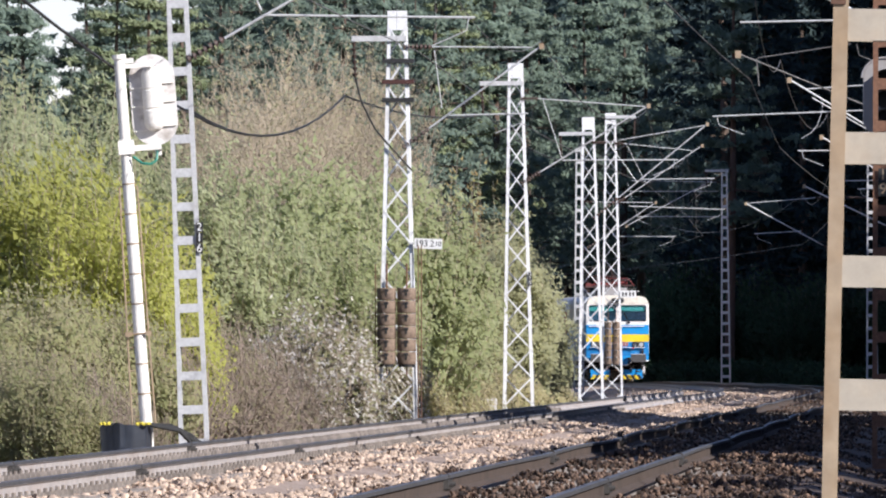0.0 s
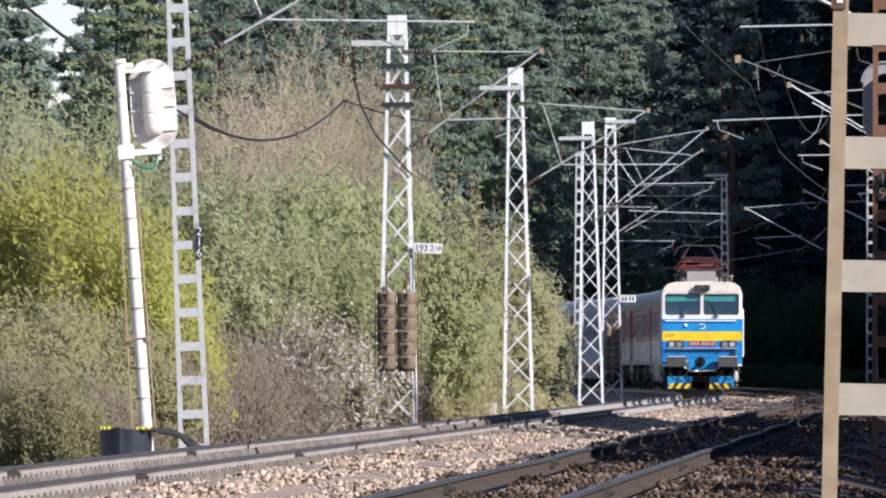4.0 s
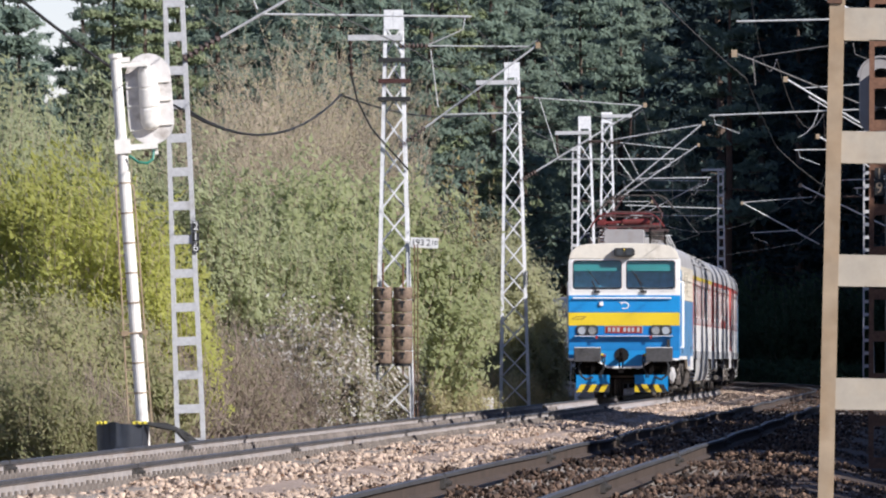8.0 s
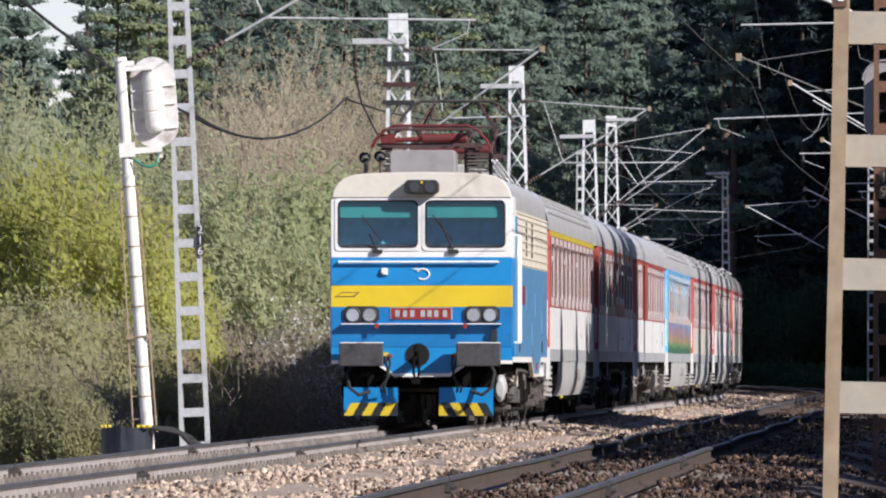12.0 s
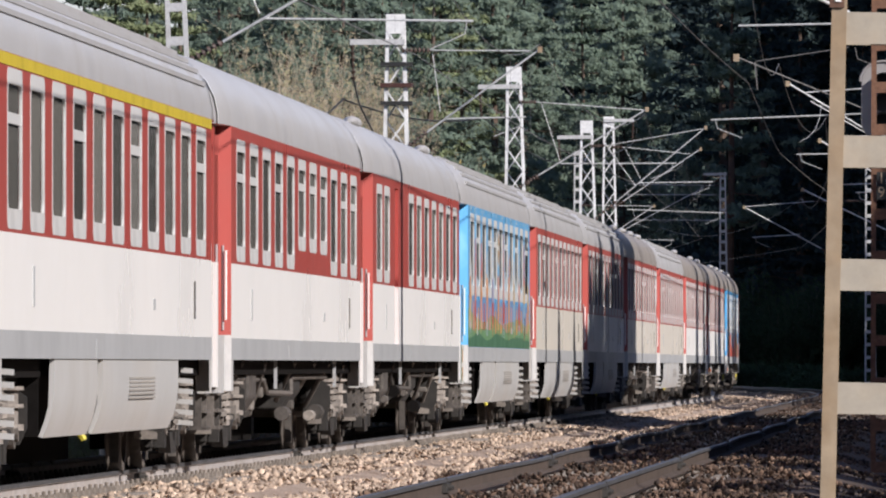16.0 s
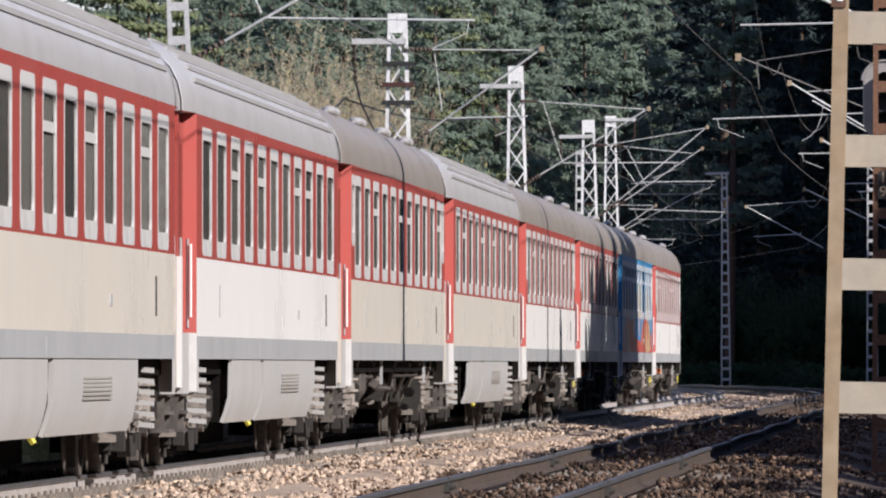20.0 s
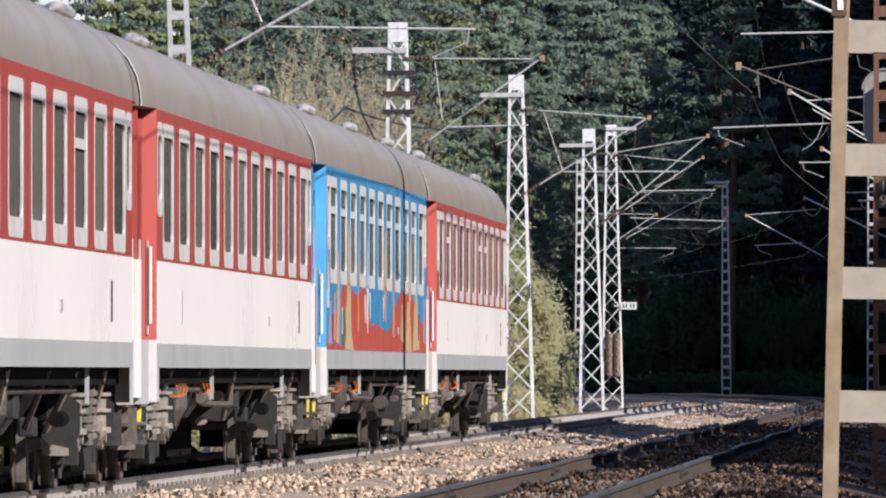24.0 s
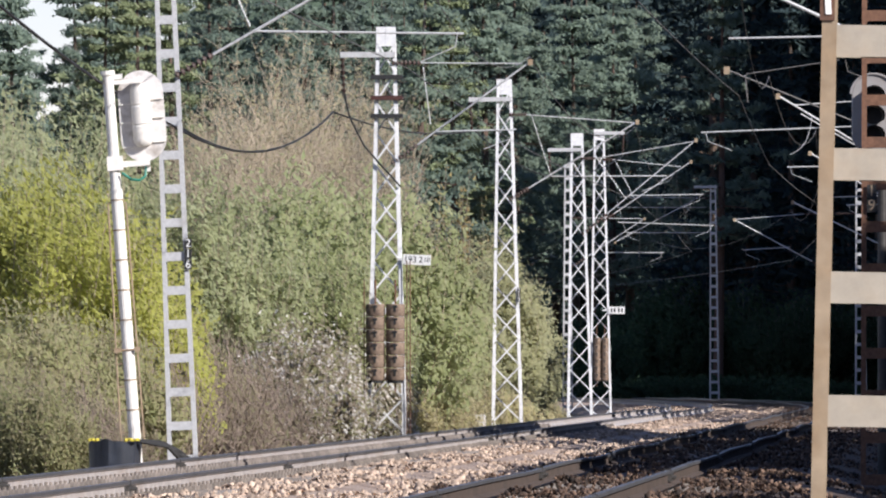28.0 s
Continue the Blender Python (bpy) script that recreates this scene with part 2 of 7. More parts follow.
def strip(name, offs, zs, material, rows, label, category, rough=0.0):
    g = Geo()
    rings = []
    for y in rows:
        yy = min(y, 800)
        c = middle(yy) + (lean_of(800) * (y - 800) if y > 800 else 0)
        rings.append([(c + o, y, z + (random.uniform(-rough, rough) if abs(o) > 8 else 0)) for o, z in zip(offs, zs)])
    g.loft(rings, closed=False, caps=False)
    ob = part(name, g, material, smooth=60)
    return tagged(ob, label, category, kind="structure")


strip("ground", [-4000, -800, -250, -90, -40, -20, -10, -6, -4.3, -3.4, 0, 4, 8, 9.5, 11, 14, 20, 40, 90, 250, 800, 4000],
      [0, 0, 0, -0.2, -0.5, -0.9, -1.2, -1.2, -1.0, -0.6, -0.6, -0.6, -0.6, -0.7, -0.7, -0.4, 0, 0.5, 1, 1, 1, 1], GROUND, STEPS,
      "rough dry grass and earth beside the railway", "ground", 0.12)
strip("ballast_bed", [-3.6, -2.9, -1.9, -1.0, -0.9, 0.9, 1.0, 1.9, 2.45, 3.1, 6.8, 7.9, 8.7], [-0.85, -0.5, -0.24, -0.195, -0.29, -0.29, -0.195, -0.24, -0.34, -0.29, -0.27, -0.45, -0.85], BALLAST,
      [y for y in STEPS if y < 1000], "brown stone ballast bed under two tracks", "ballast")


strip("track_grit", [3.0, 3.5, 4.2, 6.2, 7.2, 7.9, 8.6], [-0.31, -0.262, -0.25, -0.25, -0.26, -0.42, -0.84], SHADED_GRIT,
      [y for y in STEPS if y < 1000], "grit between and beside the rails of the second track, coloured dark for shade", "ballast")


# darker copy of the rail steel, so the second track's rails look shaded
RAIL_SHADED = mat("shaded_rail_steel", (0.066, 0.046, 0.035), 0.9, metal=0.0, vary=0.35, grain=9.0, stain=0.8, second=(0.038, 0.027, 0.02))


def dip(y, off):
    """How far the tired second track sags and heaves, y metres ahead."""
    if off < 3.0:
        return 0.0
    fade = min(max((y - 95.0) / 40.0, 0.0), 1.0)
    j = ((y - 92.0) % 25.0) / 25.0
    return fade * (-0.022 * math.exp(-(min(j, 1 - j) * 25.0 / 6.5) ** 2) + 0.007 * math.sin(y * 0.23 + off))


def rail_geo(off, y0, y1, head):
    lines = [(-0.036, -0.035), (-0.034, -0.004), (-0.02, 0.0), (0.02, 0.0), (0.034, -0.004), (0.036, -0.035)] if head else \
        [(-0.036, -0.035), (-0.01, -0.05), (-0.01, -0.13), (-0.07, -0.155), (-0.07, -0.17), (0.07, -0.17), (0.07, -0.155), (0.01, -0.13), (0.01, -0.05), (0.036, -0.035)]
    g = Geo()
    rings = []
    y = y0
    while y <= y1:
        s = lean_of(y)
        rings.append([(middle(y) + off + x, y - off * s, z + dip(y, off)) for x, z in lines])
        y += (2.0 if off > 3 else 6.0) if 60 < y < 600 else 20.0
    return g.loft(rings, closed=not head, caps=False)


for _k, _side in ((0, "first"), (1, "second")):
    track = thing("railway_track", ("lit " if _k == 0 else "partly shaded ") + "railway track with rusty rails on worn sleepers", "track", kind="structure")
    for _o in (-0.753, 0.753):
        _r = part("rail", rail_geo(_k * GAP + _o, -400, 900, False), (RAIL, RAIL_SHADED)[_k], track)
        part("rail_head", rail_geo(_k * GAP + _o, -400, 900, True), RAIL_HEAD, _r, "dark worn running surface")
    # fishplates and insulated joints where the rails meet
    for _y in ((104, 129, 187, 245, 303) if _k == 0 else (92, 117, 142, 167, 192, 217)):
        for _o in (-0.753, 0.753):
            _g = Geo().box(-0.055, 0.055, -0.45, 0.45, -0.125, -0.045).box(-0.04, 0.04, -0.02, 0.02, -0.05, 0.004)
            for _b in (-0.3, -0.1, 0.1, 0.3):
                _g.tube((-0.085, _b, -0.085), (0.085, _b, -0.085), 0.02, 6)
            _f = part("fishplate", _g, IRON, track)
            _f.matrix_basis = on_line(_y + (0 if _o > 0 else 3), _k * GAP + _o)


# ---- paints of the train ----
RED = mat("red_coach_paint", (0.43, 0.082, 0.068), 0.26, vary=0.04, grain=1.0, stain=0.3, second=(0.38, 0.088, 0.074), bump=0.02)
COACH_WHITE = mat("white_coach_paint", (0.88, 0.86, 0.825), 0.26, vary=0.012, grain=0.8, stain=0.25, second=(0.82, 0.795, 0.76), bump=0)
CREAM = mat("grimy_cream_coach_paint", (0.72, 0.67, 0.585), 0.26, vary=0.025, grain=0.8, stain=0.3, second=(0.66, 0.605, 0.52), bump=0)
SILL_GREY = mat("grey_sill_paint", (0.42, 0.425, 0.425), 0.35, vary=0.04, grain=1.2, stain=0.4, second=(0.35, 0.355, 0.355), bump=0)
STEP_DUST = mat("dusty_step_paint", (0.30, 0.275, 0.245), 0.7, vary=0.2, grain=10.0)
SKIRT = mat("dusty_grey_skirt_paint", (0.47, 0.465, 0.45), 0.4, vary=0.04, grain=1.0, stain=0.3, second=(0.43, 0.41, 0.38), bump=0)
ROOF_GREY = mat("dusty_grey_roof", (0.43, 0.42, 0.415), 0.35, vary=0.06, grain=1.2, stain=0.6, second=(0.35, 0.335, 0.32), bump=0.05)
ROOF_BROWN = mat("soot_brown_roof", (0.27, 0.238, 0.21), 0.4, vary=0.08, grain=1.2, stain=0.6, second=(0.2, 0.172, 0.15), bump=0.05)
YELLOW_LINE = mat("first_class_yellow_paint", (0.528, 0.400, 0.040), 0.45, vary=0.08, grain=4.0, bump=0.02)
# near black: the shade below the floors is put into this colour
UNDER = mat("shade_black_underframe", (0.008, 0.007, 0.0065), 0.9, vary=0.3, grain=10.0, stain=2.0, second=(0.012, 0.010, 0.009))
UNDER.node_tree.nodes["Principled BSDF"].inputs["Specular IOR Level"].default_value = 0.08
DUSTY_IRON = mat("pale_brake_dust", (0.20, 0.175, 0.152), 0.75, vary=0.35, grain=14.0, stain=3.0, second=(0.11, 0.092, 0.078), tone=0.45)
# frame colour lowered too, for the shade among the running gear
UNDER_MID = mat("shade_dark_frame_paint", (0.024, 0.021, 0.018), 0.75, vary=0.35, grain=10.0, stain=2.0, second=(0.022, 0.019, 0.017))
UNDER_LIGHT = mat("dusty_running_gear", (0.095, 0.082, 0.071), 0.75, vary=0.4, grain=12.0, stain=2.0, second=(0.042, 0.035, 0.03), tone=0.45)
WHEEL = mat("wheel_steel", (0.14, 0.12, 0.105), 0.6, metal=0.3, grain=10.0)
RUBBER = mat("black_rubber", (0.025, 0.025, 0.025), 0.8, grain=20.0)
CLIMATE = mat("stained_sheet_metal", (0.30, 0.285, 0.275), 0.5, metal=0.1, vary=0.12, grain=6.0, stain=3.0, second=(0.22, 0.195, 0.18), bump=0.05)
FOOT = mat("scuffed_white_step_paint", (0.45, 0.44, 0.425), 0.5, vary=0.12, grain=6.0, stain=2.0, second=(0.46, 0.43, 0.39))
FRAME_GREY = mat("pale_window_frame", (0.6, 0.59, 0.57), 0.35, vary=0.08, grain=8.0, bump=0.02)
INSIDE = mat("dim_coach_interior", (0.34, 0.31, 0.27), 0.8, vary=0.15, grain=4.0)
ADDED_CURTAIN = mat("added_grey_curtain", (0.15, 0.14, 0.13), 0.9, tone=0.6, vary=0.15, grain=6.0, bump=0)
GLASS = glass_mat("coach_glass", (0.70, 0.71, 0.69), 0.02, 0.06, 0.5)
BLUE = mat("sky_blue_loco_paint", (0.010, 0.235, 0.54), 0.34, vary=0.07, grain=4.0, stain=0.8, second=(0.012, 0.185, 0.47), bump=0.02)
# same blue made darker, for the shade under the front ledge
BLUE_SHADED = mat("shaded_blue_loco_paint", (0.010, 0.175, 0.43), 0.36, vary=0.1, grain=4.0, stain=0.8, second=(0.010, 0.13, 0.38), bump=0.02)
SIDE_BLUE = mat("faded_blue_side_paint", (0.115, 0.28, 0.48), 0.3, vary=0.08, grain=3.0, stain=0.8, second=(0.14, 0.26, 0.43), bump=0.02)
YELLOW = mat("yellow_loco_paint", (0.69, 0.50, 0.02), 0.4, vary=0.06, grain=4.0, stain=1.0, second=(0.574, 0.385, 0.025), bump=0.02)
LOCO_WHITE = mat("white_cab_paint", (0.80, 0.785, 0.75), 0.4, vary=0.05, grain=5.0, stain=1.0, second=(0.72, 0.69, 0.63), bump=0.02)
BROW_CREAM = mat("dusty_cream_brow_paint", (0.67, 0.62, 0.525), 0.5, vary=0.07, grain=5.0, stain=2.0, second=(0.492, 0.435, 0.344), bump=0.02)
LOCO_CREAM = mat("cream_loco_paint", (0.66, 0.6, 0.485), 0.5, vary=0.08, grain=3.0, stain=1.0, second=(0.58, 0.51, 0.4), bump=0.02)
PLATE_RED = mat("red_plate_enamel", (0.288, 0.027, 0.018), 0.4, grain=10.0, bump=0.02)
PANTO_DARK = mat("sooty_red_brown_steel", (0.085, 0.04, 0.035), 0.6, vary=0.2, grain=10.0, stain=2.0, second=(0.05, 0.04, 0.038))
PANTO_RED = mat("red_insulating_paint", (0.15, 0.02, 0.018), 0.5, vary=0.2, grain=10.0, stain=2.0, second=(0.09, 0.03, 0.025))
BUFFER_GREY = mat("greased_buffer_steel", (0.07, 0.068, 0.068), 0.6, metal=0.3, grain=14.0, stain=5.0, second=(0.04, 0.038, 0.036))
CHROME = mat("lamp_reflector", (0.75, 0.76, 0.78), 0.15, metal=1.0, vary=0.05, bump=0)
LAMP_GLASS = mat("lamp_lens", (0.36, 0.38, 0.40), 0.12, vary=0.1, grain=30.0, bump=0.2)
DIM_GLASS = mat("dim_lamp_lens", (0.05, 0.055, 0.06), 0.12, vary=0.1, grain=30.0, bump=0.2)
DEEP_BLACK = mat("recess_shade_black", (0.006, 0.006, 0.006), 0.95, bump=0)
TEAL_BLIND = mat("teal_sun_blind", (0.025, 0.235, 0.215), 0.6, vary=0.05, bump=0)
# bright blue wall stands in for the sky reflected in the windscreens
CAB_BLUE = mat("sky_blue_cab_wall", (0.13, 0.42, 0.60), 0.7, grain=6.0)
CAB_GLASS = glass_mat("windscreen_glass", (0.78, 0.95, 1.0), 0.06)
ORANGE = mat("orange_cable", (0.55, 0.13, 0.02), 0.6, bump=0)
YEL_CABLE = mat("yellow_hose_head", (0.62, 0.52, 0.06), 0.6, bump=0)


MEADOW = mat("pale_sky_blue_mural_paint", (0.125, 0.40, 0.68), 0.28, vary=0.10, grain=1.6, stain=0.8, second=(0.27, 0.52, 0.72), patch=0.42, bump=0)
FIGURES = mat("strong_blue_mural_paint", (0.06, 0.28, 0.52), 0.28, vary=0.10, grain=1.6, stain=0.8, second=(0.06, 0.30, 0.56), bump=0)

WINDOW_W, WINDOW_Z0, WINDOW_Z1 = 1.28, 2.12, 3.24
CACHE = {}


def cached(key, make, smooth=0):
    if key not in CACHE:
        CACHE[key] = make().mesh(key[0], smooth)
    return CACHE[key]


def wall_with_holes(x0, x1, y0, y1, z0, z1, holes):
    """A wall of real thickness, with an opening cut right through for each (ya, yb, za, zb)."""
    g = Geo()
    ys = sorted({y0, y1} | {c for h in holes for c in h[:2]})
    zs = sorted({z0, z1} | {c for h in holes for c in h[2:]})
    for za, zb in zip(zs, zs[1:]):
        run = None
        for ya, yb in zip(ys, ys[1:]):
            cy, cz = (ya + yb) / 2, (za + zb) / 2
            if any(h[0] < cy < h[1] and h[2] < cz < h[3] for h in holes):
                if run is not None:
                    g.box(x0, x1, run, ya, za, zb)
                    run = None
            elif run is None:
                run = ya
        if run is not None:
            g.box(x0, x1, run, y1, za, zb)
    return g


def rounded(w, z0, z1, r, n=4):
    """Corners (y, z) of an upright rectangle with rounded corners."""
    out = []
    for cy, cz, a0 in ((w / 2 - r, z1 - r, 0), (-w / 2 + r, z1 - r, 90), (-w / 2 + r, z0 + r, 180), (w / 2 - r, z0 + r, 270)):
        out += [(cy + r * math.cos(radians(a0 + 90 * k / n)), cz + r * math.sin(radians(a0 + 90 * k / n))) for k in range(n + 1)]
    return out


def frame_geo(w, h, bar, depth, split):
    """A pressed window frame with rounded corners, deeper at its foot."""
    outer, inner = rounded(w + bar, -bar / 2 - 0.045, h + bar / 2 + 0.02, 0.09), rounded(w - bar, 0.085, h - 0.075, 0.10)
    g = Geo().loft([[(x, y, z) for y, z in ring] for ring, x in ((outer, 0), (outer, depth), (inner, depth), (inner, 0))], caps=False)
    if split:
        g.box(0.003, depth - 0.006, -w / 2 + bar / 2, w / 2 - bar / 2, h * 0.66, h * 0.66 + 0.085)
    return g


def added_curtain_geo(h, w):
    """A drawn curtain in soft upright folds, made up to grey the panes."""
    n = 20
    ring = [(-0.008 + 0.006 * math.sin(k * 2.4), -w / 2 + 0.02 + (w - 0.04) * k / n) for k in range(n + 1)]
    out = ring + [(x - 0.006, y) for x, y in reversed(ring)]
    return Geo().loft([[(x, y, z) for x, y in out] for z in (0.02, h - 0.02)])


def bogie(parent, y, base, radius, side_mat, heavy=False):
    """A two-axle bogie: frame, wheels, axle boxes, coil springs, dampers."""
    b2 = base / 2
    reach = b2 + (0.75 if heavy else 0.55)
    g = Geo()
    g.box(-1.0, 1.0, -0.22, 0.22, 0.5, 0.75)
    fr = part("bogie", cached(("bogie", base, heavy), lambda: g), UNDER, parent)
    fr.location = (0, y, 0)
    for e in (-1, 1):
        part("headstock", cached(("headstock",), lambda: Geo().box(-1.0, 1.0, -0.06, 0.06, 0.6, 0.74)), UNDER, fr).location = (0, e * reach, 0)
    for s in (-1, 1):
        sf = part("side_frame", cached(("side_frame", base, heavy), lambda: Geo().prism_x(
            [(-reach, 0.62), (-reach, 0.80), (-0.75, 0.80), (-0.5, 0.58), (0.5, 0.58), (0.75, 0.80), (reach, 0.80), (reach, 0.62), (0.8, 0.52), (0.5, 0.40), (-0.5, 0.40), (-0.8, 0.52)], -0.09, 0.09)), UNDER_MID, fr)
        sf.location = (s * 1.0, 0, 0)
        for e in (-1, 1):
            pot = part("spring_pot", cached(("spring_pot",), lambda: Geo().tube((0, 0, 0.52), (0, 0, 0.80), 0.085, 14).tube((0, 0, 0.80), (0, 0, 0.83), 0.13, 14).tube((0, 0, 0.66), (0, 0, 0.69), 0.13, 14).tube((0, 0, 0.48), (0, 0, 0.53), 0.13, 14)), DUSTY_IRON, fr)
            pot.location = (s * 1.17, e * (b2 + 0.05), 0)
            part("end_plate", cached(("bogie_end_plate",), lambda: Geo().prism([(-0.16, 0.42), (0.10, 0.36), (0.16, 0.50), (0.16, 0.74), (-0.02, 0.88), (-0.16, 0.80)], -0.03, 0.03)), UNDER_MID, fr).location = (s * 1.12, e * reach, 0)
    for e in (-1, 1):
        ax = part("axle", cached(("axle", radius), lambda: Geo().tube((-1.1, 0, radius), (1.1, 0, radius), 0.085, 10)), WHEEL, fr)
        ax.location = (0, e * b2, 0)
        for s in (-1, 1):
            def wheel_geo():
                w = Geo()
                prof = [(0.0, 0.0), (0.0, radius * 0.28), (0.03, radius * 0.30), (0.05, radius * 0.8), (0.0, radius * 0.84), (0.0, radius), (0.11, radius * 0.99), (0.13, radius + 0.03), (0.145, radius + 0.03), (0.145, 0.0)]
                n = 28
                rings = [[(-p, q * math.cos(2 * math.pi * i / n), q * math.sin(2 * math.pi * i / n)) for p, q in prof] for i in range(n + 1)]
                return w.loft(rings, closed=False, caps=False)
            wh = part("wheel", cached(("wheel", radius), wheel_geo, 35), WHEEL, fr)
            wh.matrix_basis = pose(s * 0.82, e * b2, radius, 0, 0, 0 if s > 0 else 180)
            bx = part("axle_box", cached(("axle_box",), lambda: Geo().box(-0.1, 0.12, -0.17, 0.17, -0.16, 0.17).tube((0.1, 0, 0), (0.2, 0, 0), 0.13, 12).tube((0.2, 0, 0), (0.23, 0, 0), 0.07, 10)), DUSTY_IRON, fr)
            bx.matrix_basis = pose(s * 1.03, e * b2, radius, 0, 0, 0 if s > 0 else 180)
            for d in (-0.32, 0.32):
                def coil():
                    c = Geo()
                    pts = [(0.085 * math.cos(a * 0.9), 0.085 * math.sin(a * 0.9), 0.28 * a / 36) for a in range(37)]
                    return c.line(pts, 0.022, 5)
                sp = part("coil_spring", cached(("coil_spring",), coil), DUSTY_IRON, fr)
                sp.location = (s * 1.03, e * b2 + d, 0.40)
    for s in (-1, 1):
        def big_coil():
            c = Geo()
            return c.line([(0.12 * math.cos(q * 0.9), 0.12 * math.sin(q * 0.9), 0.42 * q / 40) for q in range(41)], 0.03, 5)
        for d in (-0.22, 0.22):
            part("bolster_spring", cached(("bolster_spring",), big_coil), DUSTY_IRON, fr).location = (s * 1.12, d, 0.46)
        part("brake_cylinder", cached(("brake_cylinder",), lambda: Geo().tube((0, -0.28, 0), (0, 0.28, 0), 0.13, 12).tube((0, 0.28, 0), (0, 0.52, -0.05), 0.04, 6)), side_mat, fr).location = (s * 1.05, 0.66, 0.86)
        part("side_bracket", cached(("side_bracket",), lambda: Geo().prism_x([(-0.5, 0.36), (0.5, 0.36), (0.32, 0.16), (-0.32, 0.16)], -0.06, 0.06)), UNDER_MID, fr).location = (s * 1.14, 0, 0)
        for e in (-1, 1):
            part("guard_iron", cached(("guard_iron",), lambda: Geo().box(-0.04, 0.04, -0.03, 0.03, 0.08, 0.62)), side_mat, fr).location = (s * 0.78, e * (reach + 0.02), 0)
            part("link_arm", cached(("link_arm",), lambda: Geo().tube((0, -0.4, 0.30), (0.02, 0.45, 0.52), 0.035, 7).box(-0.05, 0.05, -0.5, -0.3, 0.22, 0.42)), UNDER_MID, fr).location = (s * 1.17, e * (b2 - 0.35), 0)
    for s in (-1, 1):
        dm = part("damper", cached(("damper",), lambda: Geo().tube((0, 0, 0.5), (0.05, 0.18, 0.95), 0.04, 8).tube((0, 0.55, 0.62), (0.0, -0.55, 0.66), 0.035, 8).box(-0.06, 0.06, -0.25, 0.25, 0.38, 0.48)), DUSTY_IRON, fr)
        dm.location = (s * 1.16, 0.1, 0)
        for e in (-1, 1):
            br = part("brake_rigging", cached(("brake_rigging",), lambda: Geo().box(-0.05, 0.05, -0.06, 0.06, 0.18, 0.72).box(-0.04, 0.06, -0.14, 0.14, 0.22, 0.30).tube((0, 0.0, 0.3), (-0.05, 0.35, 0.36), 0.03, 6)), UNDER_MID, fr)
            br.location = (s * 0.98, e * (b2 - 0.72), 0)
    return fr


ROOF_LINE = [(1.41, 3.40), (1.405, 3.52), (1.37, 3.68), (1.29, 3.84), (1.16, 3.98), (0.98, 4.09), (0.65, 4.17), (0.0, 4.22)]
ROOF_LINE = ROOF_LINE + [(-x, z) for x, z in reversed(ROOF_LINE[:-1])]


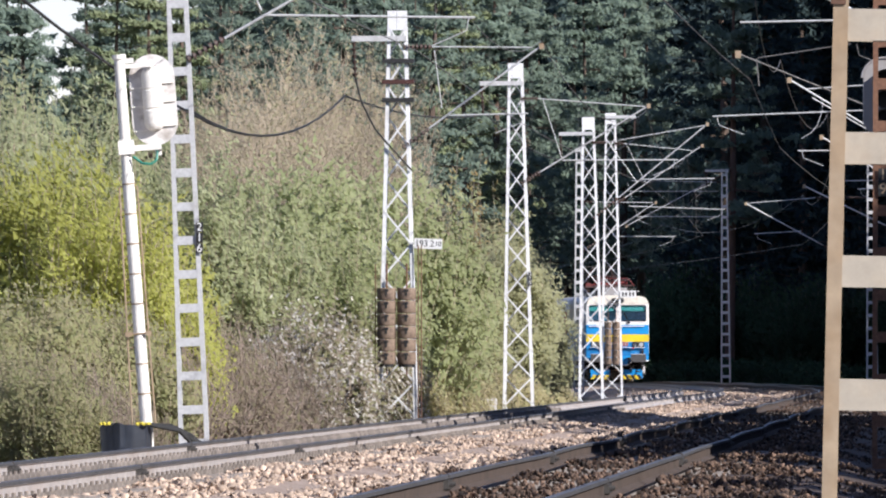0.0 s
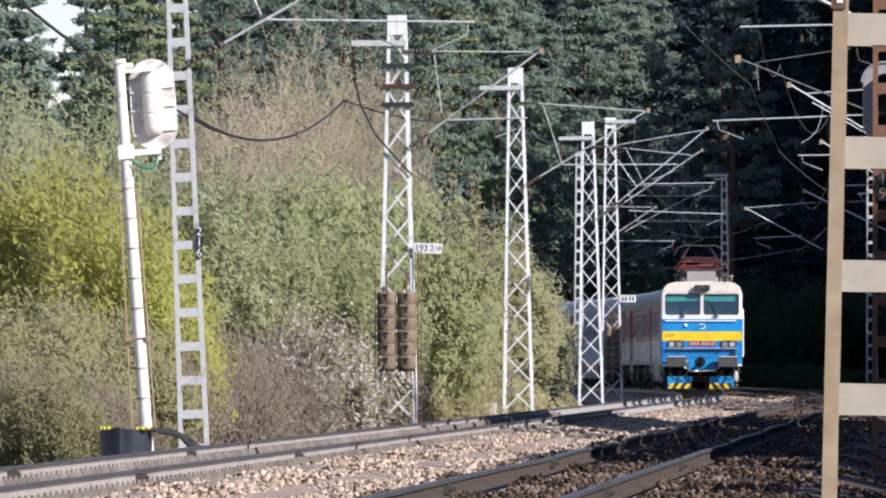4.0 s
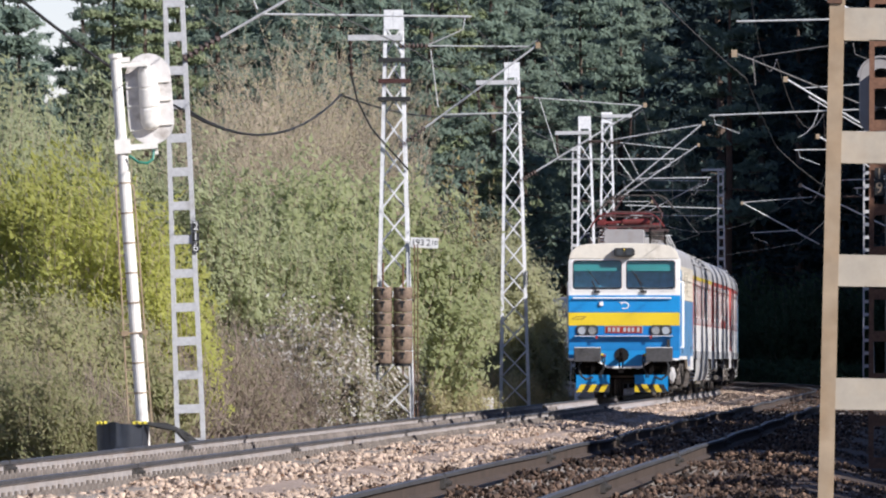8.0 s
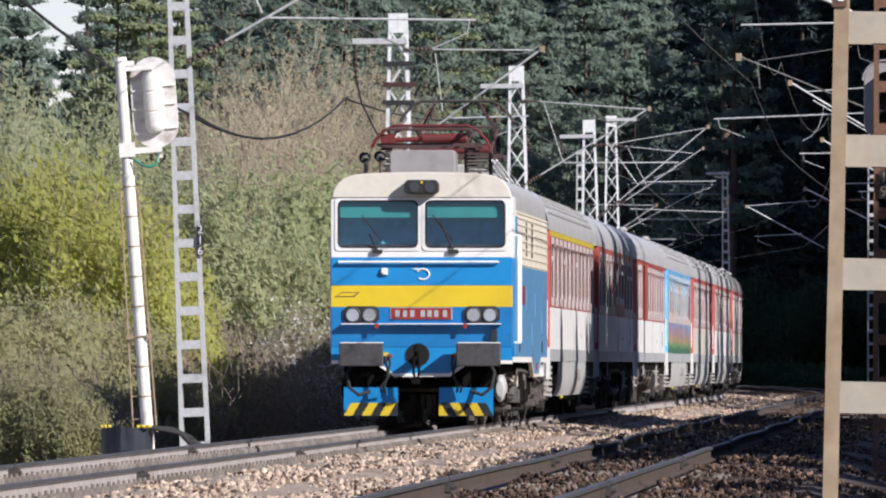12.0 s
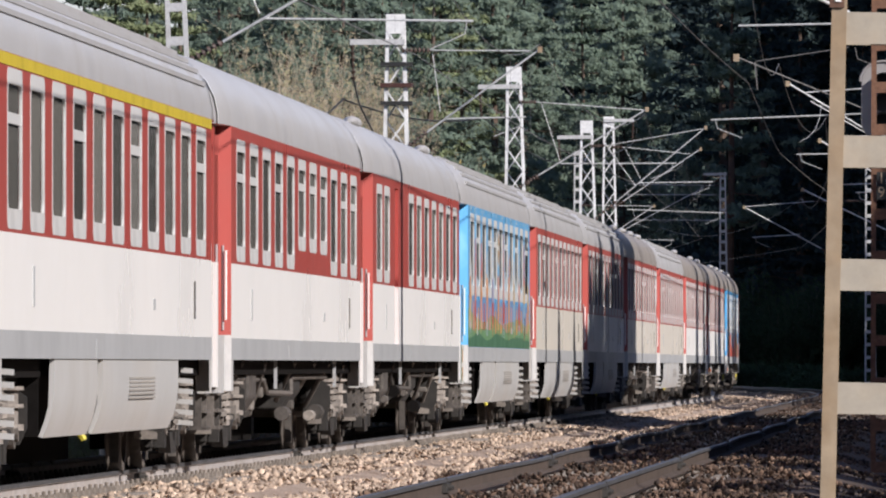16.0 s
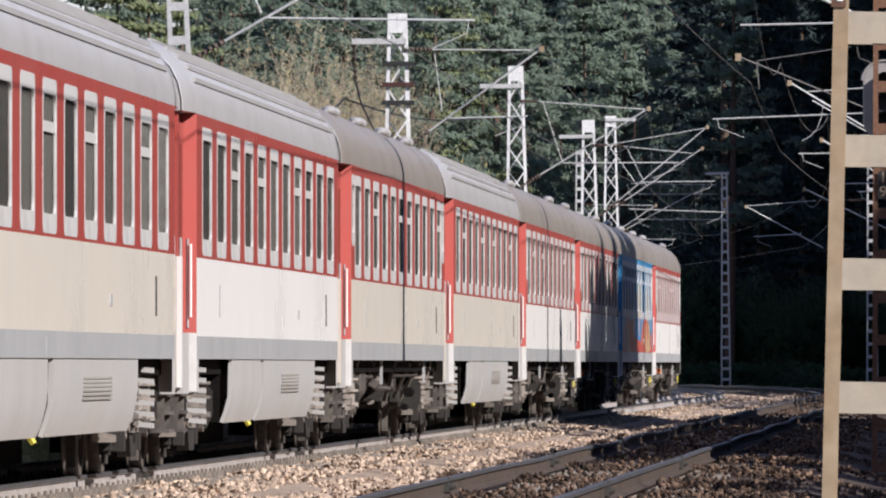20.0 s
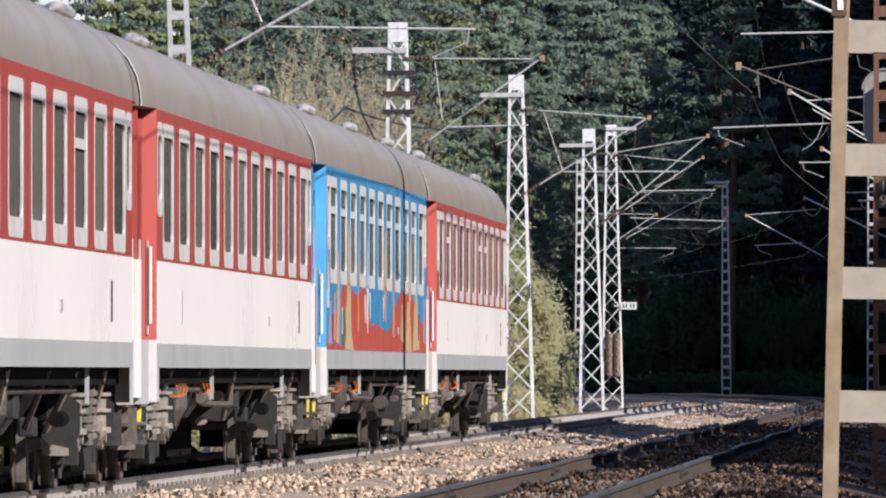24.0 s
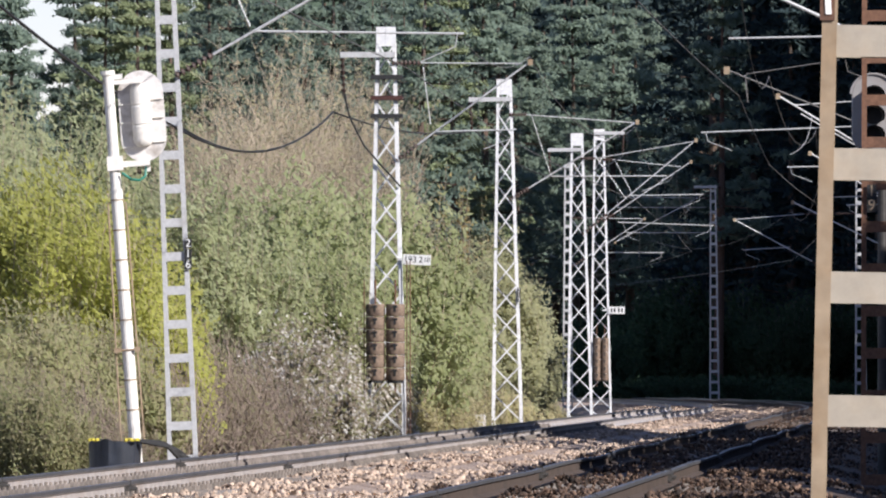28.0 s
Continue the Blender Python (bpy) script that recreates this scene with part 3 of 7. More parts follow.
def coach(label, lower, upper=RED, roof=ROOF_GREY, skirt=False, ribs=False, stripe=False, windows=None, splits=(1, 4, 6, 9), slot=None, whole=None, vents=0, high=(), tail=False, ends=False, cables=False):
    """A long-distance coach; its front end lies at -y."""
    c = thing("passenger_coach", label, "railway coach", "coaches of the train")
    ys = windows or [-10.3 + 2.06 * i for i in range(11)]
    holes = []
    for i, y in enumerate(ys):
        z0 = WINDOW_Z0 + (0.22 if i in high else 0)
        holes.append((y - WINDOW_W / 2, y + WINDOW_W / 2, z0, WINDOW_Z1))
    if ends:
        # short washroom windows beside the entrances
        ys = list(ys) + [-11.36, 11.36]
        holes += [(y - 0.27, y + 0.27, 2.5, WINDOW_Z1) for y in ys[-2:]]
    low, top = (whole or lower), (whole or upper)
    for s in (-1, 1):
        x0, x1 = (1.36, 1.41) if s > 0 else (-1.41, -1.36)
        part("window_band", wall_with_holes(x0, x1, -11.75, 11.75, 2.02, 3.40, holes + ([(slot - 0.45, slot + 0.45, 2.02, 3.3)] if slot is not None else [])), top, c)
        part("lower_panel", wall_with_holes(x0, x1, -11.75, 11.75, 1.27, 2.02, [(slot - 0.45, slot + 0.45, 1.27, 2.02)] if slot is not None else []), low, c)
        part("sill_panel", Geo().box(x0 - (0 if s > 0 else 0.004), x1 + (0.004 if s > 0 else 0), -11.75, 11.75, 1.05, 1.27), SILL_GREY, c)
        if stripe:
            part("class_stripe", Geo().box(*((1.412, 1.416) if s > 0 else (-1.416, -1.412)), -11.7, 11.7, 3.30, 3.395), YELLOW_LINE, c)
        for i, y in enumerate(ys):
            h = holes[i][3] - holes[i][2]
            sp = i in splits
            ww = round(holes[i][1] - holes[i][0], 2)
            w = part("window_frame", cached(("window_frame", round(h, 2), ww, sp), lambda: frame_geo(ww, h, 0.055, 0.0225, sp)), FRAME_GREY, c)
            w.matrix_basis = pose(s * 1.39, y, holes[i][2], 0, 0, 0 if s > 0 else 180)
            p = part("pane", cached(("pane", round(h, 2), ww), lambda: Geo().add([(0, -ww / 2, 0), (0, ww / 2, 0), (0, ww / 2, h), (0, -ww / 2, h)], [(0, 1, 2, 3)])), GLASS, w)
            p.location = (0.009, 0, 0)
            p.visible_shadow = False
            if s > 0:
                # added close behind the glass, in place of the grey the pane reflects
                cu = part("curtain", cached(("curtain", round(h, 2), ww), lambda: added_curtain_geo(h, ww)), ADDED_CURTAIN, w)
                cu.location = (-0.002, 0, 0)
        if slot is not None:
            d = part("service_door", Geo().box(s * 1.30, s * 1.33, slot - 0.45, slot + 0.45, 1.05, 3.3), top, c)
        # fittings on the wall
        for k, (y, z, hh, ww) in enumerate(((-8.6, 1.62, 0.32, 0.12), (4.2, 1.55, 0.10, 0.22), (9.4, 1.62, 0.36, 0.14), (-2.4, 1.14, 0.16, 0.05))):
            part("hatch", Geo().box(*((1.41, 1.418) if s > 0 else (-1.418, -1.41)), y - ww / 2, y + ww / 2, z - hh / 2, z + hh / 2), SILL_GREY if k != 2 else UNDER_LIGHT, c)
        # entrances at both ends, set back into the body
        for e in (-1, 1):
            xo, xi = 1.29, 1.24
            door = part("entrance_door", Geo().box(min(s * xi, s * xo), max(s * xi, s * xo), min(e * 11.85, e * 12.72), max(e * 11.85, e * 12.72), 1.0, 3.3), top if whole else upper, c)
            part("door_pane", Geo().box(min(s * 1.285, s * 1.297), max(s * 1.285, s * 1.297), min(e * 12.1, e * 12.5), max(e * 12.1, e * 12.5), 2.1, 3.1), GLASS, door)
            part("door_foot", Geo().box(min(s * 1.25, s * 1.347), max(s * 1.25, s * 1.347), min(e * 11.86, e * 12.7), max(e * 11.86, e * 12.7), 0.72, 1.3), FOOT, door)
            part("handrail", Geo().tube((s * 1.33, e * 11.82, 1.35), (s * 1.33, e * 11.82, 2.2), 0.012, 6), SILL_GREY, door)
            part("handrail", Geo().tube((s * 1.33, e * 12.76, 1.35), (s * 1.33, e * 12.76, 2.2), 0.012, 6), SILL_GREY, door)
            # the slanting cheek between wall and doorway, and the corner post
            g = Geo()
            a, b2 = (e * 11.75, s * 1.41), (e * 11.86, s * 1.26)
            g.add([(a[1], a[0], 1.30), (b2[1], b2[0], 1.30), (b2[1], b2[0], 3.40), (a[1], a[0], 3.40)], [(0, 1, 2, 3)])
            part("cheek", g, top if whole else upper, c)
            g = Geo().add([(a[1], a[0], 0.74), (b2[1], b2[0], 0.74), (b2[1], b2[0], 1.30), (a[1], a[0], 1.30), (a[1], a[0] - e * 0.3, 0.74), (a[1], a[0] - e * 0.3, 1.06), (a[1], a[0], 1.06)], [(0, 1, 2, 3), (0, 4, 5, 6)])
            part("cheek_foot", g, FOOT, c)
            part("grab_bar", Geo().tube((s * 1.36, e * 11.84, 1.45), (s * 1.36, e * 11.84, 2.15), 0.013, 6), COACH_WHITE, c)
            part("corner_post", Geo().box(min(s * 1.18, s * 1.31), max(s * 1.18, s * 1.31), min(e * 12.72, e * 12.92), max(e * 12.72, e * 12.92), 2.02, 3.4), top if whole else upper, c)
            part("corner_post", Geo().box(min(s * 1.18, s * 1.345), max(s * 1.18, s * 1.345), min(e * 12.72, e * 12.92), max(e * 12.72, e * 12.92), 0.78, 2.02), COACH_WHITE if whole else low, c)
            stp = part("step_cheek", Geo().box(min(s * 1.1, s * 1.3), max(s * 1.1, s * 1.3), e * 12.3 - 0.37, e * 12.3 - 0.34, 0.36, 0.95), UNDER_LIGHT, c)
            part("step_cheek", Geo().box(min(s * 1.1, s * 1.3), max(s * 1.1, s * 1.3), e * 12.3 + 0.34, e * 12.3 + 0.37, 0.36, 0.95), UNDER_LIGHT, c)
            for k in range(4):
                part("step", Geo().box(min(s * 1.05, s * 1.34), max(s * 1.05, s * 1.34), min(e * 11.95, e * 12.65), max(e * 11.95, e * 12.65), 0.36 + 0.17 * k, 0.39 + 0.17 * k), UNDER_LIGHT, stp)
    # roof
    g = Geo()
    rings = []
    for y, sh in ((-13.0, 0.93), (-12.6, 0.985), (-12.0, 1.0), (12.0, 1.0), (12.6, 0.985), (13.0, 0.93)):
        rings.append([(x * (0.5 + 0.5 * sh) * (1.0 if abs(y) < 12.3 else 0.985), y, 3.40 + (z - 3.40) * sh) for x, z in ROOF_LINE])
    part("roof", g.loft(rings, closed=True), roof, c, smooth=50)
    # white on the front rim imitates sunlight catching the roof's end
    for y, sh, mt in ((-12.93, 0.948, COACH_WHITE), (11.9, 1.0, roof)):
        part("roof_seam", Geo().loft([[(x * (0.5 + 0.5 * sh) * (0.99 if sh < 1 else 1.004), y + d, 3.40 + (z - 3.40) * (sh + 0.012)) for x, z in ROOF_LINE] for d in (-0.06, 0.06)], closed=False, caps=False), mt, c, "roof seam, white at the front as if sunlit")
    if ribs:
        for x, z in ((1.355, 3.73), (1.285, 3.855), (1.19, 3.955), (1.08, 4.035), (0.93, 4.11)):
            part("roof_rib", Geo().box(x - 0.02, x + 0.02, -11.4, 11.4, z - 0.02, z + 0.022), roof, c)
    for k in range(vents):
        y = -9.0 + 18.0 * k / max(vents - 1, 1)
        v = part("roof_ventilator", cached(("roof_ventilator",), lambda: Geo().loft([[(q * 0.10 * math.cos(a), yy, q * 0.07 * math.sin(a)) for a in np.linspace(0, 2 * math.pi, 13)[:-1]] for yy, q in ((-0.75, 0.3), (-0.6, 0.85), (-0.2, 1.0), (0.2, 0.75), (0.3, 1.0), (0.7, 0.85), (0.8, 0.3))])), roof, c)
        v.location = (1.0, y, 4.10)
    # ends, floor, inner walls
    for e in (-1, 1):
        part("end_wall", wall_with_holes(-1.24, 1.24, min(e * 12.9, e * 12.97), max(e * 12.9, e * 12.97), 1.0, 3.5, []), upper if not whole else UNDER, c)
        g = Geo()
        for k in range(4):
            y = e * (12.97 + 0.055 * k)
            o = 0.62 + 0.04 * (k % 2)
            for xx in (-o, o):
                g.tube((xx, y, 1.2), (xx, y, 3.3), 0.06, 6)
            g.tube((-o, y, 3.32), (o, y, 3.32), 0.06, 6)
        part("gangway_bellows", g, RUBBER, c)
        for s in (-1, 1):
            part("buffer", cached(("buffer", e), lambda: Geo().tube((0, 0, 0), (0, e * 0.42, 0), 0.09, 10).tube((0, e * 0.42, 0), (0, e * 0.47, 0), 0.22, 14)), BUFFER_GREY, c).location = (s * 0.875, e * 12.7, 1.05)
        part("drawhook", Geo().box(-0.05, 0.05, min(e * 12.7, e * 13.1), max(e * 12.7, e * 13.1), 0.98, 1.1), UNDER, c)
        part("air_hose", Geo().line([(0.35, e * 12.95, 0.95), (0.36, e * 13.05, 0.75), (0.34, e * 13.1, 0.55), (0.25, e * 13.12, 0.48)], 0.025, 6), RUBBER if not tail else YEL_CABLE, c)
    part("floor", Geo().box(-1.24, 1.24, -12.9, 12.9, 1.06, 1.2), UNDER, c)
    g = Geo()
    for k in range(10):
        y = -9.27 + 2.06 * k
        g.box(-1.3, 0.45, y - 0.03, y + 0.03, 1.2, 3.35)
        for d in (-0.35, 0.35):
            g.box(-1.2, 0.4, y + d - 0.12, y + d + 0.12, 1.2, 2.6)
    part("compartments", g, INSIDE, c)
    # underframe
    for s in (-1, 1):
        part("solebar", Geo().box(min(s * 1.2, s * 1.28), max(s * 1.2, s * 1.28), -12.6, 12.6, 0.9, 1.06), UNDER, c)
        if skirt:
            for a, b2, lv in ((-6.5, -2.1, False), (-1.55, 7.4, True)):
                px = 1.40
                prof = ((px, 1.05), (px, 0.80), (px - 0.015, 0.66), (px - 0.05, 0.52), (px - 0.10, 0.41), (px - 0.13, 0.42), (px - 0.085, 0.54), (px - 0.05, 0.67), (px - 0.04, 1.05))
                q = part("skirt_panel", Geo().prism([(s * x, z) for x, z in prof], a, b2), SKIRT, c, smooth=40)
                part("end_plate", Geo().box(min(s * 1.10, s * (px - 0.13)), max(s * 1.10, s * (px - 0.13)), a - 0.02, a + 0.02, 0.42, 1.05), UNDER, q)
                for j in range(6) if lv else ():
                    part("louvre", Geo().box(min(s * px, s * (px + 0.008)), max(s * px, s * (px + 0.008)), 1.4, 4.4, 0.70 + 0.035 * j, 0.716 + 0.035 * j), STEP_DUST, q)
            part("yellow_strut", Geo().tube((s * 1.18, -1.8, 0.5), (s * 1.26, -1.8, 0.36), 0.03, 6), YEL_CABLE, c)
            for y in (-10.2, 9.4):
                gd = part("slatted_guard", Geo().box(min(s * 1.18, s * 1.20), max(s * 1.18, s * 1.20), y, y + 0.1, 0.40, 1.04), UNDER, c)
                for j in range(6):
                    part("slat", Geo().prism([(s * 1.14, 0.44 + 0.1 * j), (s * 1.385, 0.42 + 0.1 * j), (s * 1.385, 0.465 + 0.1 * j), (s * 1.14, 0.485 + 0.1 * j)], y - 0.02, y + 0.14), SKIRT, gd)
        else:
            rr = random.Random(len(label) * 7 + s)
            for a, b2, z0, xo in ((-6.9, -5.6, 0.46, 1.30), (-2.6, -0.6, 0.55, 1.08), (1.8, 3.4, 0.50, 1.20), (5.0, 6.6, 0.62, 1.02)):
                xo -= rr.uniform(0, 0.06)
                prof = [(xo, 0.98), (xo, z0 + 0.2), (xo - 0.14, z0), (xo - 0.46, z0), (xo - 0.46, z0 + 0.14), (xo - 0.16, 0.98)]
                part("equipment_box", Geo().prism([(s * x, z) for x, z in prof], a + rr.uniform(0, 0.3), b2), UNDER_LIGHT if a < -5 else UNDER_MID, c, bevel=0.02)
            for k in range(12):
                y = -7.2 + 1.28 * k + rr.uniform(-0.4, 0.4)
                zz, xx = rr.uniform(0.4, 0.8), rr.uniform(0.95, 1.26)
                if k % 2:
                    part("fitting", Geo().tube((s * xx, y - 0.25, zz), (s * xx, y + 0.25, zz), rr.uniform(0.04, 0.09), 12), rr.choice([UNDER_LIGHT, DUSTY_IRON, UNDER]), c)
                else:
                    part("fitting", Geo().box(min(s * (xx - 0.14), s * xx), max(s * (xx - 0.14), s * xx), y - 0.15, y + 0.15, zz, zz + rr.uniform(0.06, 0.2)), rr.choice([UNDER_MID, UNDER_LIGHT, DUSTY_IRON]), c, bevel=0.02)
            part("pipe", Geo().line([(s * 1.2, -8.0, 0.86), (s * 1.2, -3.5, 0.84), (s * 1.22, -3.2, 0.7), (s * 1.22, 1.0, 0.68), (s * 1.2, 1.3, 0.86), (s * 1.2, 8.0, 0.86)], 0.03, 6), UNDER_LIGHT, c)
            for y, w in ((-10.9, 0.03), (-2.9, 0.02), (8.2, 0.02)):
                part("strut", Geo().box(min(s * 1.28, s * 1.315), max(s * 1.28, s * 1.315), y - w, y + w, 0.74, 1.05), SILL_GREY, c)
            for y in (-8.3, -4.6, 0.6, 4.4, 7.2, 10.2):
                part("stay", Geo().tube((s * 1.29, y, 1.03), (s * rr.uniform(0.95, 1.15), y + 0.5, rr.uniform(0.45, 0.6)), 0.028, 6), rr.choice([UNDER_LIGHT, DUSTY_IRON]), c)
            if cables:
                for y, mt in ((-7.6, ORANGE), (-3.9, ORANGE)):
                    part("cable_coil", Geo().line([(s * (1.24 + 0.06 * math.cos(q * 0.8)), y + 0.055 * q, 0.84 + 0.07 * math.sin(q * 0.8)) for q in range(26)], 0.006, 5), mt, c)
                for y in (-12.5, 12.72):
                    part("yellow_plate", Geo().prism_x([(y, 0.50), (y + 0.12, 0.66), (y + 0.12, 0.71), (y, 0.55)], min(s * 1.02, s * 1.32), max(s * 1.02, s * 1.32)), YEL_CABLE, c)
    # block added to fill the gap below the floor with shade-like black
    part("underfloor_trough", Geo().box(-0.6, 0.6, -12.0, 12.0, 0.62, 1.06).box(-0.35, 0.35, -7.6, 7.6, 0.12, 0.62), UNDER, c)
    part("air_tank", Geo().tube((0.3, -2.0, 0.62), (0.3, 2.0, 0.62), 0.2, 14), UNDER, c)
    for y in (-9.5, 9.5):
        bogie(c, y, 2.5, 0.46, UNDER_LIGHT)
    return c


PAINT = {n: mat("mural_" + n, c, 0.3, vary=0.10, grain=2.0, stain=1.2, second=[q * 0.85 for q in c], bump=0) for n, c in
         (("ochre", (0.58, 0.43, 0.25)), ("white", (0.72, 0.71, 0.67)), ("blue", (0.05, 0.29, 0.58)), ("orange", (0.66, 0.30, 0.12)), ("maroon", (0.22, 0.08, 0.12)), ("red", (0.52, 0.10, 0.075)), ("yellow", (0.62, 0.50, 0.20)),
          ("grey_blue", (0.30, 0.42, 0.52)), ("dusk_blue", (0.15, 0.30, 0.52)), ("meadow_green", (0.155, 0.30, 0.15)), ("deep_green", (0.075, 0.18, 0.105)), ("mist", (0.45, 0.56, 0.62)), ("rose", (0.62, 0.30, 0.24)), ("lilac", (0.36, 0.33, 0.46)))}


def coat(c, name, outline, paint, layer=0, x=1.4112):
    """A thin coat of mural paint on the coach's side that faces the second track, its outline given as (y, z)."""
    return part(name, Geo().add([(x + 0.0005 * layer, y, z) for y, z in outline], [tuple(range(len(outline)))]), PAINT[paint], c)


def brushed(rng, y, z0, z1, w0, w1, ragged=0.25, n=5):
    """The outline of an upright brush stroke that is w0 wide at its foot and w1 at its head."""
    left, right = [], []
    for i in range(n):
        q = i / (n - 1)
        w = (w0 + (w1 - w0) * q) / 2
        left.append((y - w * (1 + rng.uniform(-ragged, ragged)), z0 + (z1 - z0) * q + rng.uniform(-0.03, 0.03)))
        right.append((y + w * (1 + rng.uniform(-ragged, ragged)), z0 + (z1 - z0) * q + rng.uniform(-0.03, 0.03)))
    return left + right[::-1]


def hills(stops, foot, n=48):
    """The outline of rounded hills along the whole coach side through the given (window, height)."""
    pts = []
    for k in range(n + 1):
        w = -0.68 + 11.36 * k / n
        i = max(i for i in range(len(stops) - 1) if stops[i][0] <= w + 1e-6)
        (wa, za), (wb, zb) = stops[i], stops[i + 1]
        q = (w - wa) / (wb - wa)
        pts.append((-10.3 + 2.06 * w, za + (zb - za) * (0.5 - 0.5 * math.cos(math.pi * q))))
    return pts + [(pts[-1][0], foot), (pts[0][0], foot)]


def roundel(c, y, z, x=1.4112):
    """An oval emblem: a white ring round an orange and a green half with a white bar."""
    def oval(rw, rh, a0, a1, n=20):
        return [(y + rw * math.cos(a), z + rh * math.sin(a)) for a in np.linspace(a0, a1, n)]
    ring = coat(c, "roundel", oval(0.34, 0.30, 0, 6.2), "white", 4, x)
    for nm, a0, a1, paint in (("orange_half", -math.pi / 2, math.pi / 2, "orange"), ("green_half", math.pi / 2, 3 * math.pi / 2, "deep_green")):
        coat(ring, nm, oval(0.27, 0.25, a0, a1), paint, 5, x)
    coat(ring, "bar", [(y - 0.24, z - 0.035), (y + 0.24, z - 0.035), (y + 0.24, z + 0.035), (y - 0.24, z + 0.035)], "white", 6, x)


def paint_meadow(c):
    """Blue sky over green hills, with slim figures in many colours between the windows."""
    rng = random.Random(4)
    coat(c, "lower_sky", [(-11.74, 1.7), (11.74, 1.7), (11.74, 2.05)] + [(11.74 - 0.978 * k, 2.05 + rng.uniform(-0.10, 0.05)) for k in range(1, 24)] + [(-11.74, 2.05)], "dusk_blue", 0)
    coat(c, "meadow", hills([(-0.7, 1.86), (0.6, 1.72), (2.0, 1.66), (3.4, 1.78), (5.2, 1.64), (6.8, 1.70), (8.5, 1.76), (9.6, 1.66), (10.8, 1.74)], 1.275), "meadow_green", 1)
    coat(c, "meadow_foot", hills([(-0.7, 1.40), (1.0, 1.48), (2.6, 1.38), (4.4, 1.50), (6.0, 1.40), (8.0, 1.46), (10.8, 1.40)], 1.275), "deep_green", 2)
    for k in range(30):
        y = -11.6 + 23.2 * (k + rng.random()) / 30
        coat(c, "drip", brushed(rng, y, rng.uniform(3.24, 3.33), 3.39, 0.05, 0.13), rng.choice(["mist", "white", "mist"]), 0)
    for k in range(-1, 11):
        y = -9.27 + 2.06 * k + (0.35 if k < 0 else -0.35 if k > 9 else 0)
        big = k in (-1, 1, 2, 5, 8)
        body = "ochre" if k < 0 else rng.choice(["red", "orange", "red", "grey_blue", "rose", "yellow"])
        f = coat(c, "painted_figure", brushed(rng, y, 1.56, 2.04, 0.85 if big else 0.6, 0.62), body, 3)
        for d in (-0.16, -0.02, 0.13):
            coat(f, "leg", brushed(rng, y + d, 1.42 + rng.uniform(0, 0.1), 1.66, 0.06, 0.11), "orange" if k % 3 == 0 else "yellow" if k % 3 == 1 else "mist", 4)
        coat(f, "upper_part", brushed(rng, y, 2.0, 2.4, 0.6, 0.5), rng.choice(["mist", "rose", "lilac", "ochre", "orange"]), 4)
        if k != 4:
            coat(f, "raised_arm", brushed(rng, y + rng.uniform(-0.08, 0.08), 2.34, 2.44 + rng.uniform(0.25, 0.7), 0.48, 0.2), rng.choice(["mist", "rose", "red", "rose", "white"]), 5)
        # smaller ones below the window beside it
        y += 1.03
        if k < 10:
            coat(c, "painted_figure", brushed(rng, y, 1.52, rng.uniform(1.84, 2.0), 0.5, 0.36), rng.choice(["lilac", "rose", "red", "orange", "rose", "mist"]), 3)
    for k in (0, 1, 3, 4, 5, 6, 7, 8, 9):
        y, z = -10.3 + 2.06 * k, WINDOW_Z0 + 0.06
        top = [(y - 0.56 + 0.16 * q, z + rng.uniform(0.04, 0.40) * (1 if q % 2 else 0.5)) for q in range(8)]
        coat(c, "mist_on_pane", [(y - 0.56, z)] + top + [(y + 0.56, z)], "mist", 0, 1.4025)
    roundel(c, -1.03, 2.86)
    coat(c, "green_door_foot", [(-12.69, 0.73), (-11.87, 0.73), (-11.87, 1.29), (-12.69, 1.29)], "deep_green", 0, 1.3478)
    roundel(c, -12.28, 1.0, 1.3478)


